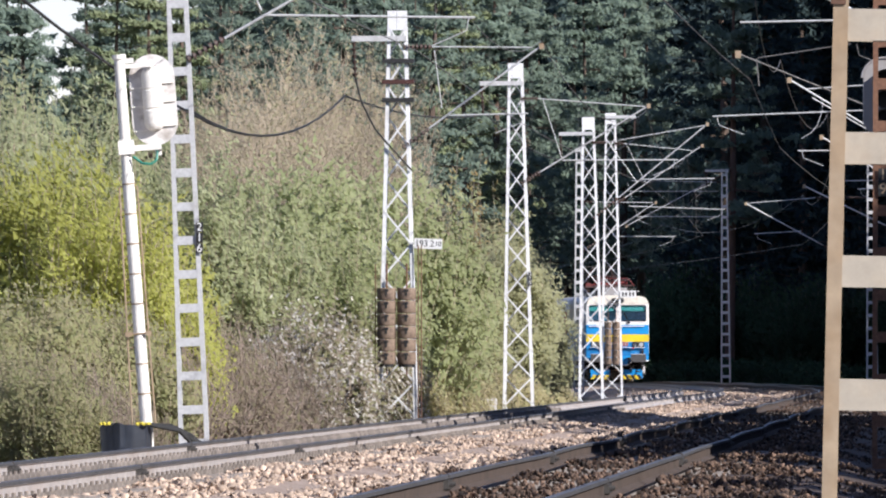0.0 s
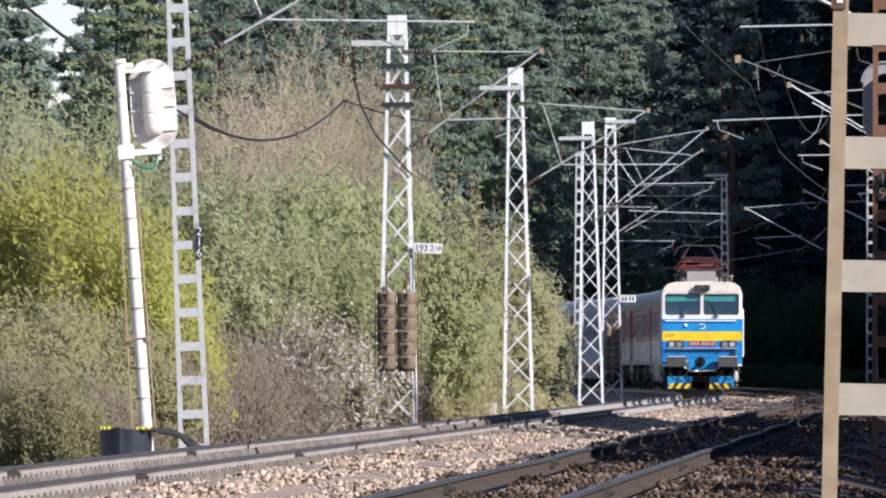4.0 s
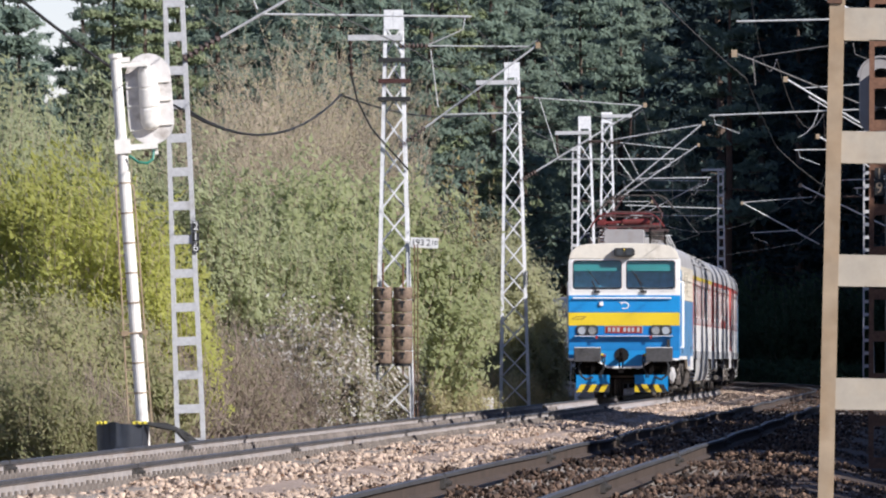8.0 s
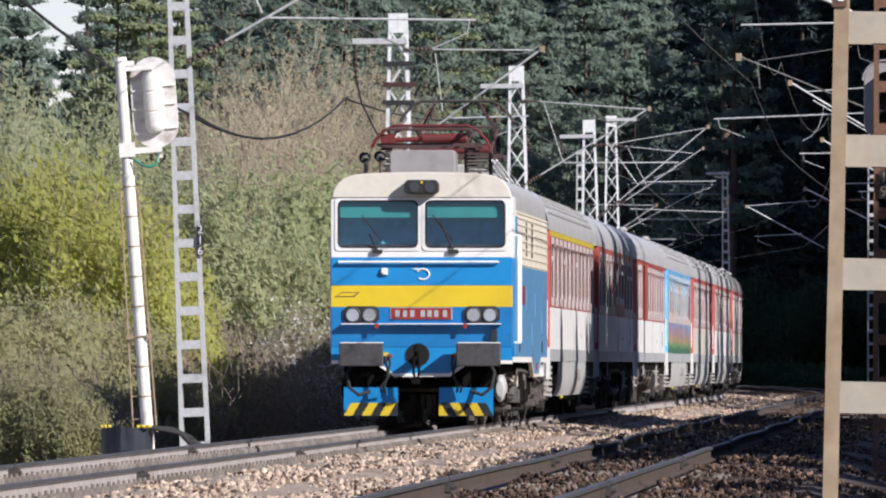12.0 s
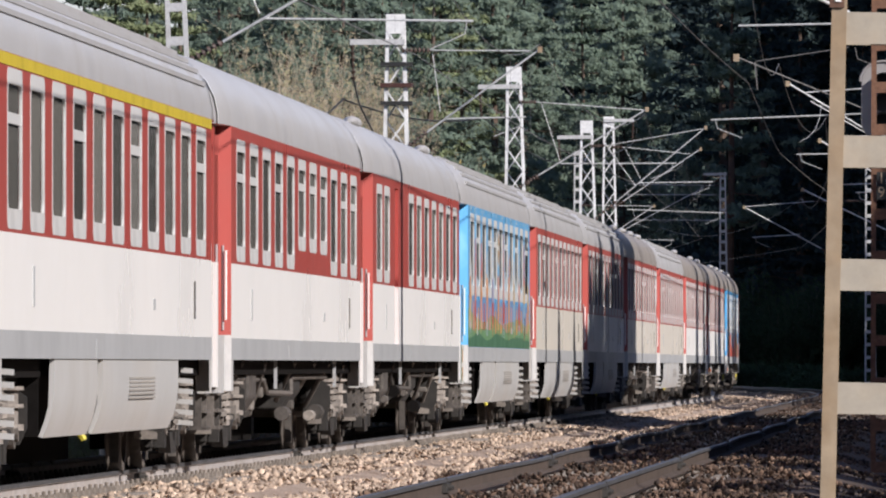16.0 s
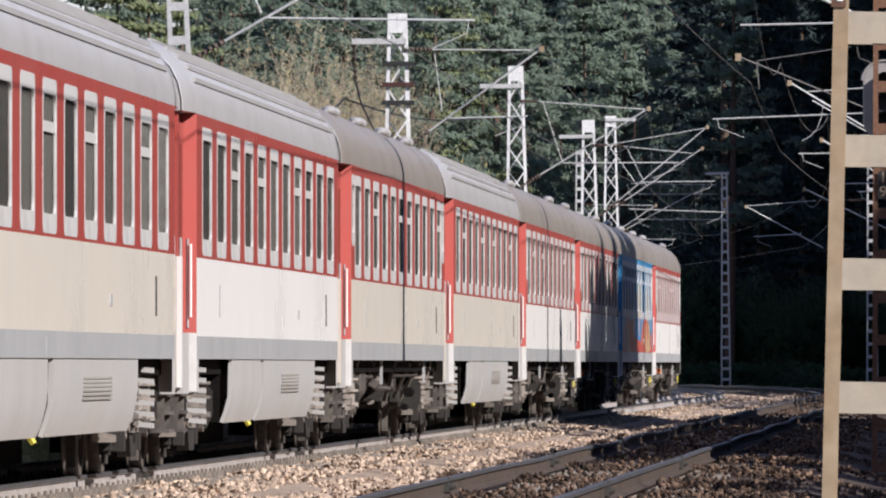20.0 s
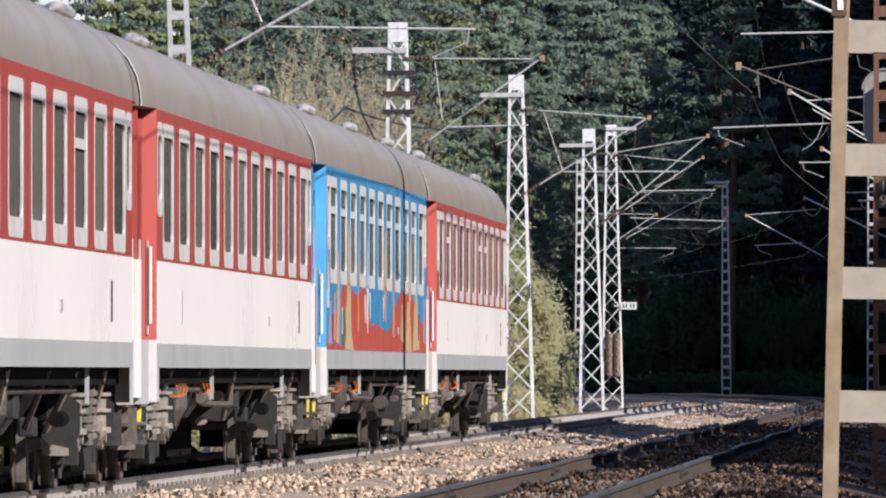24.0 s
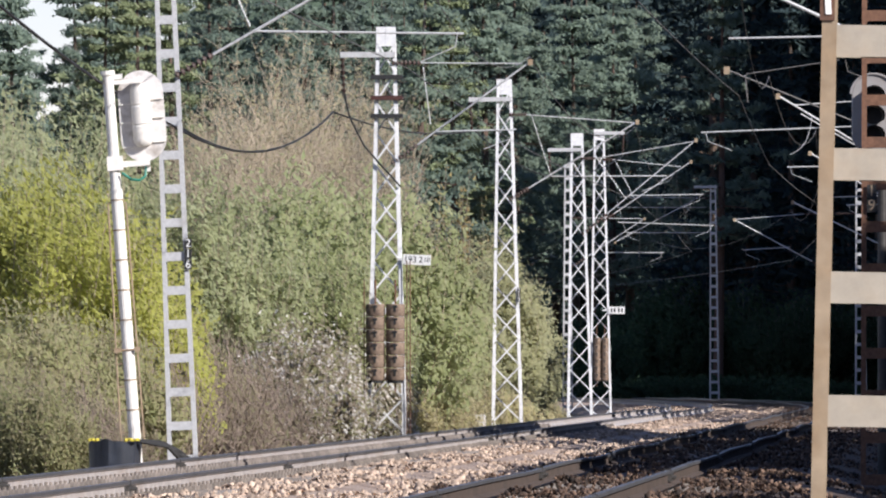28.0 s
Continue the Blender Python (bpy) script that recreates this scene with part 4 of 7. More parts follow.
def paint_figures(c):
    """Red hills under a blue sky, with tall ochre and white shapes between the windows."""
    rng = random.Random(3)
    coat(c, "red_door_paint", [(-12.71, 1.31), (-11.86, 1.31), (-11.86, 1.8), (-12.3, 1.98), (-12.71, 1.9)], "red", 0, 1.2912)
    coat(c, "red_post_paint", [(-12.91, 1.1), (-12.73, 1.1), (-12.73, 2.0), (-12.91, 2.0)], "red", 0, 1.3462)
    for y, z0, z1, w0, w1, paint in ((-12.4, 1.6, 2.2, 0.1, 0.3, "white"), (-12.15, 1.9, 2.7, 0.3, 0.2, "rose"), (-12.35, 2.1, 2.9, 0.22, 0.1, "mist"), (-12.0, 1.4, 1.9, 0.24, 0.3, "lilac")):
        coat(c, "painted_figure", brushed(rng, y, z0, z1, w0, w1), paint, 1, 1.2975)
    coat(c, "red_hill", hills([(-0.7, 1.42), (0.1, 1.70), (1.2, 2.09), (2.3, 1.95), (3.2, 2.05), (4.0, 1.58), (4.6, 1.62), (5.1, 1.56), (5.9, 1.52), (6.6, 1.86), (7.6, 2.08), (8.6, 2.04), (9.5, 1.80), (10.2, 1.66), (10.8, 1.8)], 1.275), "red", 0)
    for w, z0, z1, w0, w1, paint in ((-0.62, 1.95, 2.75, 0.25, 0.16, "rose"), (-0.55, 1.75, 2.3, 0.28, 0.2, "white"), (-0.35, 1.34, 1.85, 0.5, 0.22, "lilac"), (-0.15, 1.3, 1.7, 0.24, 0.14, "maroon"), (0.1, 1.4, 1.95, 0.3, 0.16, "rose"), (0.45, 1.36, 2.45, 0.5, 0.16, "ochre"),
                                       (0.62, 1.34, 1.9, 0.22, 0.14, "blue"), (0.95, 1.32, 1.75, 0.4, 0.5, "deep_green"), (1.5, 1.29, 2.1, 1.1, 0.55, "ochre"), (1.5, 2.05, 2.85, 0.55, 0.12, "ochre"), (2.5, 1.5, 2.35, 0.22, 0.12, "orange"), (3.5, 1.5, 2.1, 0.12, 0.5, "white"), (3.5, 2.05, 2.65, 0.48, 0.14, "mist"),
                                       (3.25, 1.62, 1.95, 0.1, 0.18, "white"), (3.78, 1.66, 2.0, 0.1, 0.2, "white"), (5.5, 1.62, 2.1, 0.2, 0.5, "rose"), (5.5, 2.05, 2.8, 0.5, 0.2, "ochre"), (5.3, 1.66, 2.0, 0.1, 0.2, "white"), (6.5, 1.45, 2.3, 0.3, 0.2, "rose"), (7.5, 1.40, 1.9, 0.4, 0.2, "ochre"),
                                       (8.3, 1.29, 1.95, 0.8, 0.5, "ochre"), (8.5, 1.95, 2.75, 0.5, 0.15, "ochre"), (9.3, 1.29, 2.06, 1.0, 0.6, "ochre"), (9.5, 2.05, 2.55, 0.4, 0.15, "mist"), (10.4, 1.40, 2.0, 0.3, 0.4, "lilac")):
        coat(c, "painted_figure", brushed(rng, -10.3 + 2.06 * w, z0, z1, w0 * (1.7 if z0 < 1.9 else 1.15), w1 * (1.6 if z1 < 2.05 else 1.15), 0.3), paint, 1 + int(10 * abs(w)) % 4)


# ---- the locomotive ----
def cab_section(k=1.0, up=0.0):
    r = [(1.47, 1.03), (1.47, 3.52), (1.468, 3.62), (1.46, 3.70), (1.44, 3.79), (1.405, 3.87), (1.35, 3.945), (1.27, 4.01), (1.15, 4.06), (0.95, 4.09), (0.6, 4.105), (0.0, 4.115)]
    r = [(x * k, z + up) for x, z in r]
    return r + [(-x, z) for x, z in reversed(r[:-1])]


def locomotive():
    l = thing("electric_locomotive", "blue, yellow and white electric locomotive hauling the coaches", "locomotive")
    F = -7.75       # the cab's front face
    # side walls and roof
    for s in (-1, 1):
        def side(y0, y1, z0, z1, t=0.05, out=1.47):
            return Geo().box(min(s * (out - t), s * out), max(s * (out - t), s * out), y0, y1, z0, z1)
        holes = [(-2.2, -1.4, 2.80, 3.38), (0.2, 1.0, 2.80, 3.38)]
        x0, x1 = (1.42, 1.47) if s > 0 else (-1.47, -1.42)
        part("upper_side", wall_with_holes(x0, x1, -6.3, 7.3, 2.62, 3.52, holes), LOCO_CREAM, l)
        for h in holes:
            # black sheet added in place of the unlit interior behind the pane
            part("window_backing", Geo().box(min(s * 1.448, s * 1.456), max(s * 1.448, s * 1.456), *h), BLACK, l)
            part("side_window", Geo().box(min(s * 1.461, s * 1.466), max(s * 1.461, s * 1.466), *h), GLASS, l)
        for z in (2.64, 2.76, 3.40, 3.48):
            part("side_rib", side(-5.6, 7.2, z, z + 0.03, 0.012, 1.484), LOCO_CREAM, l)
        for y0, y1 in ((-5.6, -2.25), (-1.35, 0.15), (1.05, 7.2)):
            for z in (2.90, 3.03, 3.16, 3.29):
                part("side_rib", side(y0, y1, z, z + 0.03, 0.012, 1.484), LOCO_CREAM, l)
        part("lower_side", side(-6.3, 7.3, 1.12, 2.62), SIDE_BLUE, l)
        part("sill_line", side(-7.4, 7.4, 1.03, 1.12, 0.05, 1.472), LOCO_WHITE, l)
        part("cab_side", wall_with_holes(x0, x1, -7.69, -6.3, 2.73, 3.72, [(-7.1, -6.75, 2.9, 3.45)]), LOCO_WHITE, l)
        part("cab_side_window", Geo().box(min(s * 1.435, s * 1.445), max(s * 1.435, s * 1.445), -7.1, -6.75, 2.9, 3.45), GLASS, l)
        part("cab_side_panel", side(-7.69, -6.3, 1.12, 2.73), BLUE, l)
        dr = part("cab_door", side(-6.62, -5.95, 1.15, 3.42, 0.02, 1.485), SIDE_BLUE, l)
        for y in (-6.72, -5.85):
            part("grab_rail", Geo().tube((s * 1.53, y, 1.35), (s * 1.53, y, 3.1), 0.022, 8).tube((s * 1.45, y, 1.35), (s * 1.53, y, 1.35), 0.02, 6).tube((s * 1.45, y, 3.1), (s * 1.53, y, 3.1), 0.02, 6), LOCO_WHITE, dr, "white handrail")
        for y, z in ((-4.2, 2.0), (-1.5, 2.1), (2.2, 2.0), (5.0, 1.7), (-4.4, 1.5), (0.8, 1.5)):
            part("side_hatch", side(y - 0.35, y + 0.35, z - 0.2, z + 0.2, 0.01, 1.48), SIDE_BLUE, l)
        part("side_plate", side(-3.6, -2.8, 2.0, 2.3, 0.01, 1.484), PLATE_RED, l)
        for y in (-4.8, 4.8):
            part("step_pocket", side(y - 0.12, y + 0.12, 1.2, 1.4, 0.01, 1.481), BLACK, l)
    rings = []
    roofline = [(x, z) for x, z in cab_section() if z >= 3.52]
    for y, k, up in ((-6.3, 1.0, 0.0), (6.6, 1.0, 0.0), (7.5, 0.97, -0.12)):
        rings.append([(x * k, y, z + up) for x, z in roofline])
    part("roof", Geo().loft(rings, closed=True), ROOF_GREY, l, smooth=40)
    # front face, from the top down
    top = [(x, z) for x, z in cab_section() if z >= 3.70]
    part("cab_brow", Geo().prism([(x, z + 0.004) for x, z in top], F - 0.03, F + 0.3), BROW_CREAM, l, bevel=0.015)
    part("cab_roof", Geo().prism(top, F + 0.3, -6.3), ROOF_GREY, l)
    fr = wall_with_holes(F - 0.0, F + 0.06, -1.475, 1.475, 2.73, 3.70, [(-1.36, -0.06, 2.89, 3.66), (0.06, 1.36, 2.89, 3.66)])
    fr.v = [(y, x, z) for x, y, z in fr.v]
    part("windscreen_frame", fr, LOCO_WHITE, l, bevel=0.01)
    for s in (-1, 1):
        x0, x1 = (0.06, 1.36) if s > 0 else (-1.36, -0.06)
        w = part("windscreen", Geo().add([(x0, F + 0.012, 2.89), (x1, F + 0.012, 2.89), (x1, F + 0.05, 3.66), (x0, F + 0.05, 3.66)], [(0, 1, 2, 3)]), CAB_GLASS, l)
        w.visible_shadow = False
        # rounded white surround and the rubber seal inside it
        xm, wd = (x0 + x1) / 2, x1 - x0
        for nm, mt, a, b, ra, rb, y0, y1 in (("window_surround", LOCO_WHITE, 0.05, 0.0, 0.06, 0.09, F - 0.016, F + 0.02), ("rubber_seal", RUBBER, 0.004, -0.02, 0.092, 0.08, F - 0.020, F + 0.015)):
            out, inn = rounded(wd + 2 * a, 2.89 - a, 3.66 + min(a, 0.035), ra), rounded(wd + 2 * b, 2.89 - b, 3.66 + b, rb)
            part(nm, Geo().loft([[(xm + y, yy, z) for y, z in ring] for ring, yy in ((out, y1), (out, y0), (inn, y0), (inn, y1))], caps=False), mt, w)
        part("sun_blind", Geo().box(x0 + 0.03, x1 - 0.03, F + 0.07, F + 0.08, 3.38, 3.66), TEAL_BLIND, w, "teal sun blind pulled a third down")
        px = 0.30 if s > 0 else -0.85
        part("wiper", Geo().tube((s * 0.62 - 0.1, F - 0.05, 2.84), (px, F - 0.04, 3.3 if s > 0 else 3.12), 0.018, 6).tube((px - 0.12, F - 0.04, 3.42), (px + 0.2, F - 0.035, 3.0), 0.012, 6).box(s * 0.62 - 0.18, s * 0.62 - 0.02, F - 0.06, F, 2.80, 2.86), RUBBER, w)
    part("cab_back_wall", Geo().box(-1.4, 1.4, F + 0.62, F + 0.67, 1.2, 3.69), CAB_BLUE, l)
    part("driver_desk", Geo().prism_x([(F + 0.1, 2.6), (F + 0.1, 2.95), (F + 0.5, 2.9), (F + 0.8, 2.7), (F + 0.8, 2.6)], -1.3, 1.3), RUBBER, l)
    part("upper_front_panel", Geo().box(-1.475, 1.475, F - 0.005, F + 0.06, 2.275, 2.73), BLUE, l, bevel=0.01)
    part("yellow_band", Geo().box(-1.478, 1.478, F - 0.01, F + 0.06, 1.925, 2.275), YELLOW, l, bevel=0.008)
    part("band_mark", Geo().prism([(-1.42, 2.09), (-1.30, 2.17), (-1.0, 2.17), (-1.1, 2.09)], F - 0.016, F - 0.008), RUST, l, "small dark outlined emblem")
    part("band_mark", Geo().prism([(-1.385, 2.105), (-1.29, 2.155), (-1.05, 2.155), (-1.12, 2.105)], F - 0.02, F - 0.012), YELLOW, l)
    part("lower_front_panel", Geo().box(-1.475, 1.475, F - 0.006, F + 0.06, 1.27, 1.925), BLUE_SHADED, l, bevel=0.01)
    sk = [(-1.47, 1.27), (-1.47, 1.03), (-0.75, 1.03), (-0.45, 0.82), (0.45, 0.82), (0.75, 1.03), (1.47, 1.03), (1.47, 1.27)]
    part("buffer_beam", Geo().prism(sk, F - 0.004, F + 0.2), BLUE, l)
    rim = [(-1.47, 1.03), (-0.75, 1.03), (-0.45, 0.82), (0.45, 0.82), (0.75, 1.03), (1.47, 1.03)]
    g = Geo()
    for (xa, za), (xb, zb) in zip(rim, rim[1:]):
        g.prism([(xa, za - 0.025), (xb, zb - 0.025), (xb, zb + 0.03), (xa, za + 0.03)], F - 0.012, F + 0.2)
    part("white_rim", g, LOCO_WHITE, l)
    part("step_ledge", Geo().box(-1.3, 1.3, F - 0.16, F, 1.635, 1.66), BLUE, l, "narrow blue foot ledge")
    part("ledge_edge", Geo().box(-1.3, 1.3, F - 0.166, F - 0.16, 1.646, 1.662), LOCO_WHITE, l)
    part("hand_bar", Geo().tube((-1.35, F - 0.07, 2.66), (1.25, F - 0.07, 2.66), 0.02, 8).tube((-1.35, F, 2.66), (-1.35, F - 0.07, 2.66), 0.015, 6).tube((1.25, F, 2.66), (1.25, F - 0.07, 2.66), 0.015, 6).tube((0.0, F, 2.66), (0.0, F - 0.07, 2.66), 0.015, 6), LOCO_WHITE, l, "white bar handrail")
    # badge: an open ring with a short wing, and a socket
    g = Geo()
    g.line([(0.02 + 0.105 * math.cos(a), F - 0.012, 2.46 + 0.085 * math.sin(a)) for a in np.linspace(-2.3, 2.6, 18)], 0.015, 6)
    g.prism([(-0.17, 2.55), (-0.06, 2.555), (0.02, 2.535), (-0.05, 2.525)], F - 0.02, F - 0.006)
    part("badge", g, LOCO_WHITE, l, "white open ring badge")
    part("cable_socket", Geo().tube((-0.6, F - 0.07, 2.51), (-0.6, F, 2.51), 0.05, 10).box(-0.65, -0.55, F - 0.05, F, 2.45, 2.56), LOCO_WHITE, l)
    # roof headlamp
    hb = part("top_headlamp", Geo().prism([(-0.27, 3.79), (-0.20, 3.76), (0.22, 3.76), (0.29, 3.80), (0.29, 3.93), (0.24, 3.99), (-0.22, 3.99), (-0.27, 3.94)], F - 0.24, F), BLACK, l, "black twin headlamp box", bevel=0.02)
    for x in (-0.11, 0.14):
        part("lens", Geo().tube((x, F - 0.245, 3.875), (x, F - 0.252, 3.875), 0.085, 18), DIM_GLASS, hb)
    part("lens", Geo().tube((0.015, F - 0.245, 3.95), (0.015, F - 0.255, 3.95), 0.022, 10), YELLOW, hb, "small yellow lens")
    # lower lamps, plate
    for s in (-1, 1):
        lamp = part("headlamp", Geo().prism([(s * 0.98 + dx, 1.80 + dz) for dx, dz in ((-0.29, -0.08), (-0.22, -0.14), (0.22, -0.14), (0.29, -0.08), (0.29, 0.08), (0.22, 0.14), (-0.22, 0.14), (-0.29, 0.08))], F - 0.04, F), BLACK, l)
        for d, mt in ((-0.135, LAMP_GLASS if s < 0 else CHROME), (0.135, CHROME if s < 0 else LAMP_GLASS)):
            part("lamp", Geo().tube((s * 0.98 + d, F - 0.05, 1.80), (s * 0.98 + d, F - 0.03, 1.80), 0.108, 20), mt, lamp)
            part("lamp_ring", Geo().line([(s * 0.98 + d + 0.115 * math.cos(a), F - 0.05, 1.80 + 0.115 * math.sin(a)) for a in np.linspace(0, 2 * math.pi, 21)], 0.014, 5), BUFFER_GREY, lamp)
        part("tail_marker", Geo().box(s * 0.72 - 0.03, s * 0.72 + 0.03, F - 0.18, F - 0.155, 1.58, 1.66), PLATE_RED, l)
    npl = part("number_plate", Geo().box(-0.49, 0.48, F - 0.03, F, 1.73, 1.91), PLATE_RED, l, "red cast plate with raised characters")
    part("plate_rim", Geo().box(-0.50, 0.49, F - 0.02, F, 1.72, 1.73).box(-0.50, 0.49, F - 0.02, F, 1.91, 1.92).box(-0.51, -0.49, F - 0.02, F, 1.72, 1.92).box(0.48, 0.50, F - 0.02, F, 1.72, 1.92), SILL_GREY, npl)
    for x in (-0.39, -0.27, -0.15, 0.02, 0.13, 0.24, 0.38):
        part("raised_bar", Geo().box(x - 0.035, x + 0.035, F - 0.037, F - 0.03, 1.765, 1.875), SILL_GREY, npl)
    # buffers, hook, hoses
    for s in (-1, 1):
        b = part("buffer", Geo().tube((s * 0.95, F - 0.55, 1.15), (s * 0.95, F, 1.15), 0.12, 14), BUFFER_GREY, l)
        part("buffer_plate", Geo().box(s * 0.95 - 0.36, s * 0.95 + 0.36, F - 0.60, F - 0.55, 0.965, 1.34), BUFFER_GREY, b, bevel=0.02)
        part("buffer_step", Geo().box(s * 0.95 - 0.34, s * 0.95 + 0.34, F - 0.55, F - 0.2, 1.34, 1.355), LOCO_WHITE, b)
        for k, (x, col) in enumerate(((0.56, PLATE_RED), (0.62, YEL_CABLE))):
            part("hose_tap", Geo().box(s * (x - 0.04) - 0.04, s * (x - 0.04) + 0.04, F - 0.12, F, 1.10 + 0.03 * k, 1.16 + 0.03 * k), col, l)
            part("air_hose", Geo().line([(s * (x - 0.04), F - 0.12, 1.12), (s * (x - 0.06), F - 0.24, 1.0), (s * (x - 0.02 - 0.08 * k), F - 0.28, 0.8), (s * (x + 0.04), F - 0.24, 0.62), (s * (x + 0.02), F - 0.16, 0.55)], 0.02, 7), RUBBER, l)
        part("heating_cable", Geo().line([(s * 1.12, F - 0.1, 1.0), (s * 1.2, F - 0.3, 0.85), (s * 1.15, F - 0.36, 0.62), (s * 1.0, F - 0.36, 0.5), (s * 0.82, F - 0.3, 0.56)], 0.03, 7), RUBBER, l)
    # flat black disc stands for the shaded recess round the hook
    part("hook_recess", Geo().tube((-0.06, F - 0.03, 1.15), (-0.06, F + 0.02, 1.15), 0.19, 20), DEEP_BLACK, l)
    hk = part("drawhook", Geo().box(-0.11, -0.02, F - 0.4, F, 1.02, 1.14).line([(-0.065, F - 0.36, 1.15), (-0.065, F - 0.45, 1.22), (-0.065, F - 0.40, 1.28)], 0.045, 8), UNDER, l)
    part("screw_coupling", Geo().line([(-0.11, F - 0.42, 1.08), (-0.11, F - 0.44, 0.85), (-0.06, F - 0.44, 0.72), (-0.02, F - 0.44, 0.85), (-0.02, F - 0.42, 1.08)], 0.025, 6).box(-0.14, 0.0, F - 0.47, F - 0.42, 0.68, 0.78), UNDER, hk)
    part("warning_lamp", Geo().box(1.14, 1.23, F - 0.12, F - 0.02, 1.36, 1.56).tube((1.185, F - 0.13, 1.51), (1.185, F - 0.12, 1.51), 0.035, 10), BLACK, l)
    # snow ploughs with hazard stripes
    for s in (-1, 1):
        xa, xb = (-1.27, -0.38) if s < 0 else (0.28, 1.17)
        pl = part("snow_plough", Geo().add([(xa, F + 0.1, 0.62), (xb, F - 0.08, 0.62), (xb, F - 0.16, 0.16), (xa, F + 0.02, 0.16), (xa, F + 0.13, 0.62), (xb, F - 0.05, 0.62), (xb, F - 0.13, 0.16), (xa, F + 0.05, 0.16)],
                                         [(0, 1, 2, 3), (7, 6, 5, 4), (0, 4, 5, 1), (3, 2, 6, 7), (0, 3, 7, 4), (1, 5, 6, 2)]), BLUE, l)

        def on_plough(x, z):
            k = (x - xa) / (xb - xa)
            return (x, F + 0.1 - 0.18 * k - 0.08 * (0.62 - z) / 0.46 - 0.006, z)
        n = 6
        w = (xb - xa) / n
        for k in range(n):
            x = xa + k * w
            sl = -0.12 if s < 0 else 0.12
            pts = [(x, 0.165), (x + w, 0.165), (x + w - sl, 0.37), (x - sl, 0.37)]
            pts = [(min(max(px, xa), xb), pz) for px, pz in pts]
            part("hazard_stripe", Geo().add([on_plough(*p) for p in pts], [(0, 1, 2, 3)]), YELLOW if k % 2 == 0 else BLACK, pl)
        part("plough_bracket", Geo().box((xa + xb) / 2 - 0.06, (xa + xb) / 2 + 0.06, F + 0.1, F + 0.5, 0.4, 1.0), UNDER, pl)
    # deep valance between the bogies, edged in cream
    for q in (-1, 1):
        for poly, x0, mt, nm in (([(0.2, 1.115), (4.4, 1.115), (3.5, 0.78), (1.1, 0.78)], 1.412, LOCO_CREAM, "valance_edge"), ([(0.45, 1.16), (4.15, 1.16), (3.3, 0.84), (1.3, 0.84)], 1.417, SIDE_BLUE, "valance")):
            part(nm, Geo().prism_x(poly, min(q * x0, q * (x0 + 0.06)), max(q * x0, q * (x0 + 0.06))), mt, l)
        part("red_tag", Geo().box(min(q * 1.477, q * 1.485), max(q * 1.477, q * 1.485), 2.1, 2.5, 0.90, 1.02), PLATE_RED, l)
    # running gear
    for y in (-4.6, 4.6):
        bogie(l, y, 3.2, 0.625, UNDER_LIGHT, heavy=True)
    part("underframe", Geo().box(-1.25, 1.25, -7.4, 7.4, 0.85, 1.1), UNDER, l)
    for s in (-1, 1):
        for y0, y1 in ((-1.9, -0.3), (0.2, 1.9)):
            part("equipment_box", Geo().box(min(s * 0.7, s * 1.35), max(s * 0.7, s * 1.35), y0, y1, 0.35, 0.95), UNDER, l, bevel=0.03)
        part("brake_reservoir", Geo().loft([[(s * 1.25 + q * 0.10 * math.cos(a), yy, 0.60 + q * 0.23 * math.sin(a)) for a in np.linspace(0, 2 * math.pi, 19)[:-1]] for yy, q in ((-7.32, 0.55), (-7.25, 0.9), (-7.1, 1.0), (-6.7, 1.0), (-6.55, 0.7))]), FOOT if s > 0 else UNDER, l, "rounded reservoir beside the wheel", smooth=40)
        rq = random.Random(31 + s)
        for k in range(22):
            y, zz = -6.9 + 0.62 * k + rq.uniform(-0.2, 0.2), rq.uniform(0.25, 0.8)
            part("fitting", Geo().box(min(s * 1.1, s * 1.36), max(s * 1.1, s * 1.36), y - rq.uniform(0.05, 0.2), y + rq.uniform(0.05, 0.2), zz, zz + rq.uniform(0.08, 0.25)), rq.choice([UNDER, UNDER_LIGHT, UNDER_LIGHT, LOCO_CREAM if k % 7 == 0 else UNDER]), l, bevel=0.015)
        part("brake_pipe", Geo().line([(s * 1.36, -6.4, 0.72), (s * 1.36, -4.0, 0.66), (s * 1.38, -3.6, 0.9), (s * 1.36, 0.0, 0.88), (s * 1.36, 6.4, 0.7)], 0.028, 6), UNDER_LIGHT, l)
        part("cab_steps", Geo().box(min(s * 1.3, s * 1.45), max(s * 1.3, s * 1.45), -6.5, -6.0, 0.45, 0.48).box(min(s * 1.3, s * 1.45), max(s * 1.3, s * 1.45), -6.5, -6.0, 0.75, 0.78), UNDER_LIGHT, l)
    # roof equipment
    part("climate_unit", Geo().prism([(-0.55, 4.08), (0.51, 4.08), (0.51, 4.45), (0.47, 4.49), (-0.51, 4.49), (-0.55, 4.45)], -7.05, -6.1), CLIMATE, l, "grey sheet-metal climate box", bevel=0.015)
    part("roof_hump", Geo().box(-0.75, 0.75, -5.0, 5.0, 4.12, 4.3), ROOF_GREY, l, bevel=0.04)
    for x, z in ((-0.95, 4.36), (-0.70, 4.38)):
        hn = part("horn", Geo().loft([[(x + r * math.cos(a), y, z + r * math.sin(a)) for a in np.linspace(0, 2 * math.pi, 17)[:-1]] for y, r in ((-7.32, 0.095), (-7.27, 0.075), (-7.1, 0.05), (-6.8, 0.035))], caps=False), CHROME, l, "chrome trumpet horn", smooth=40)
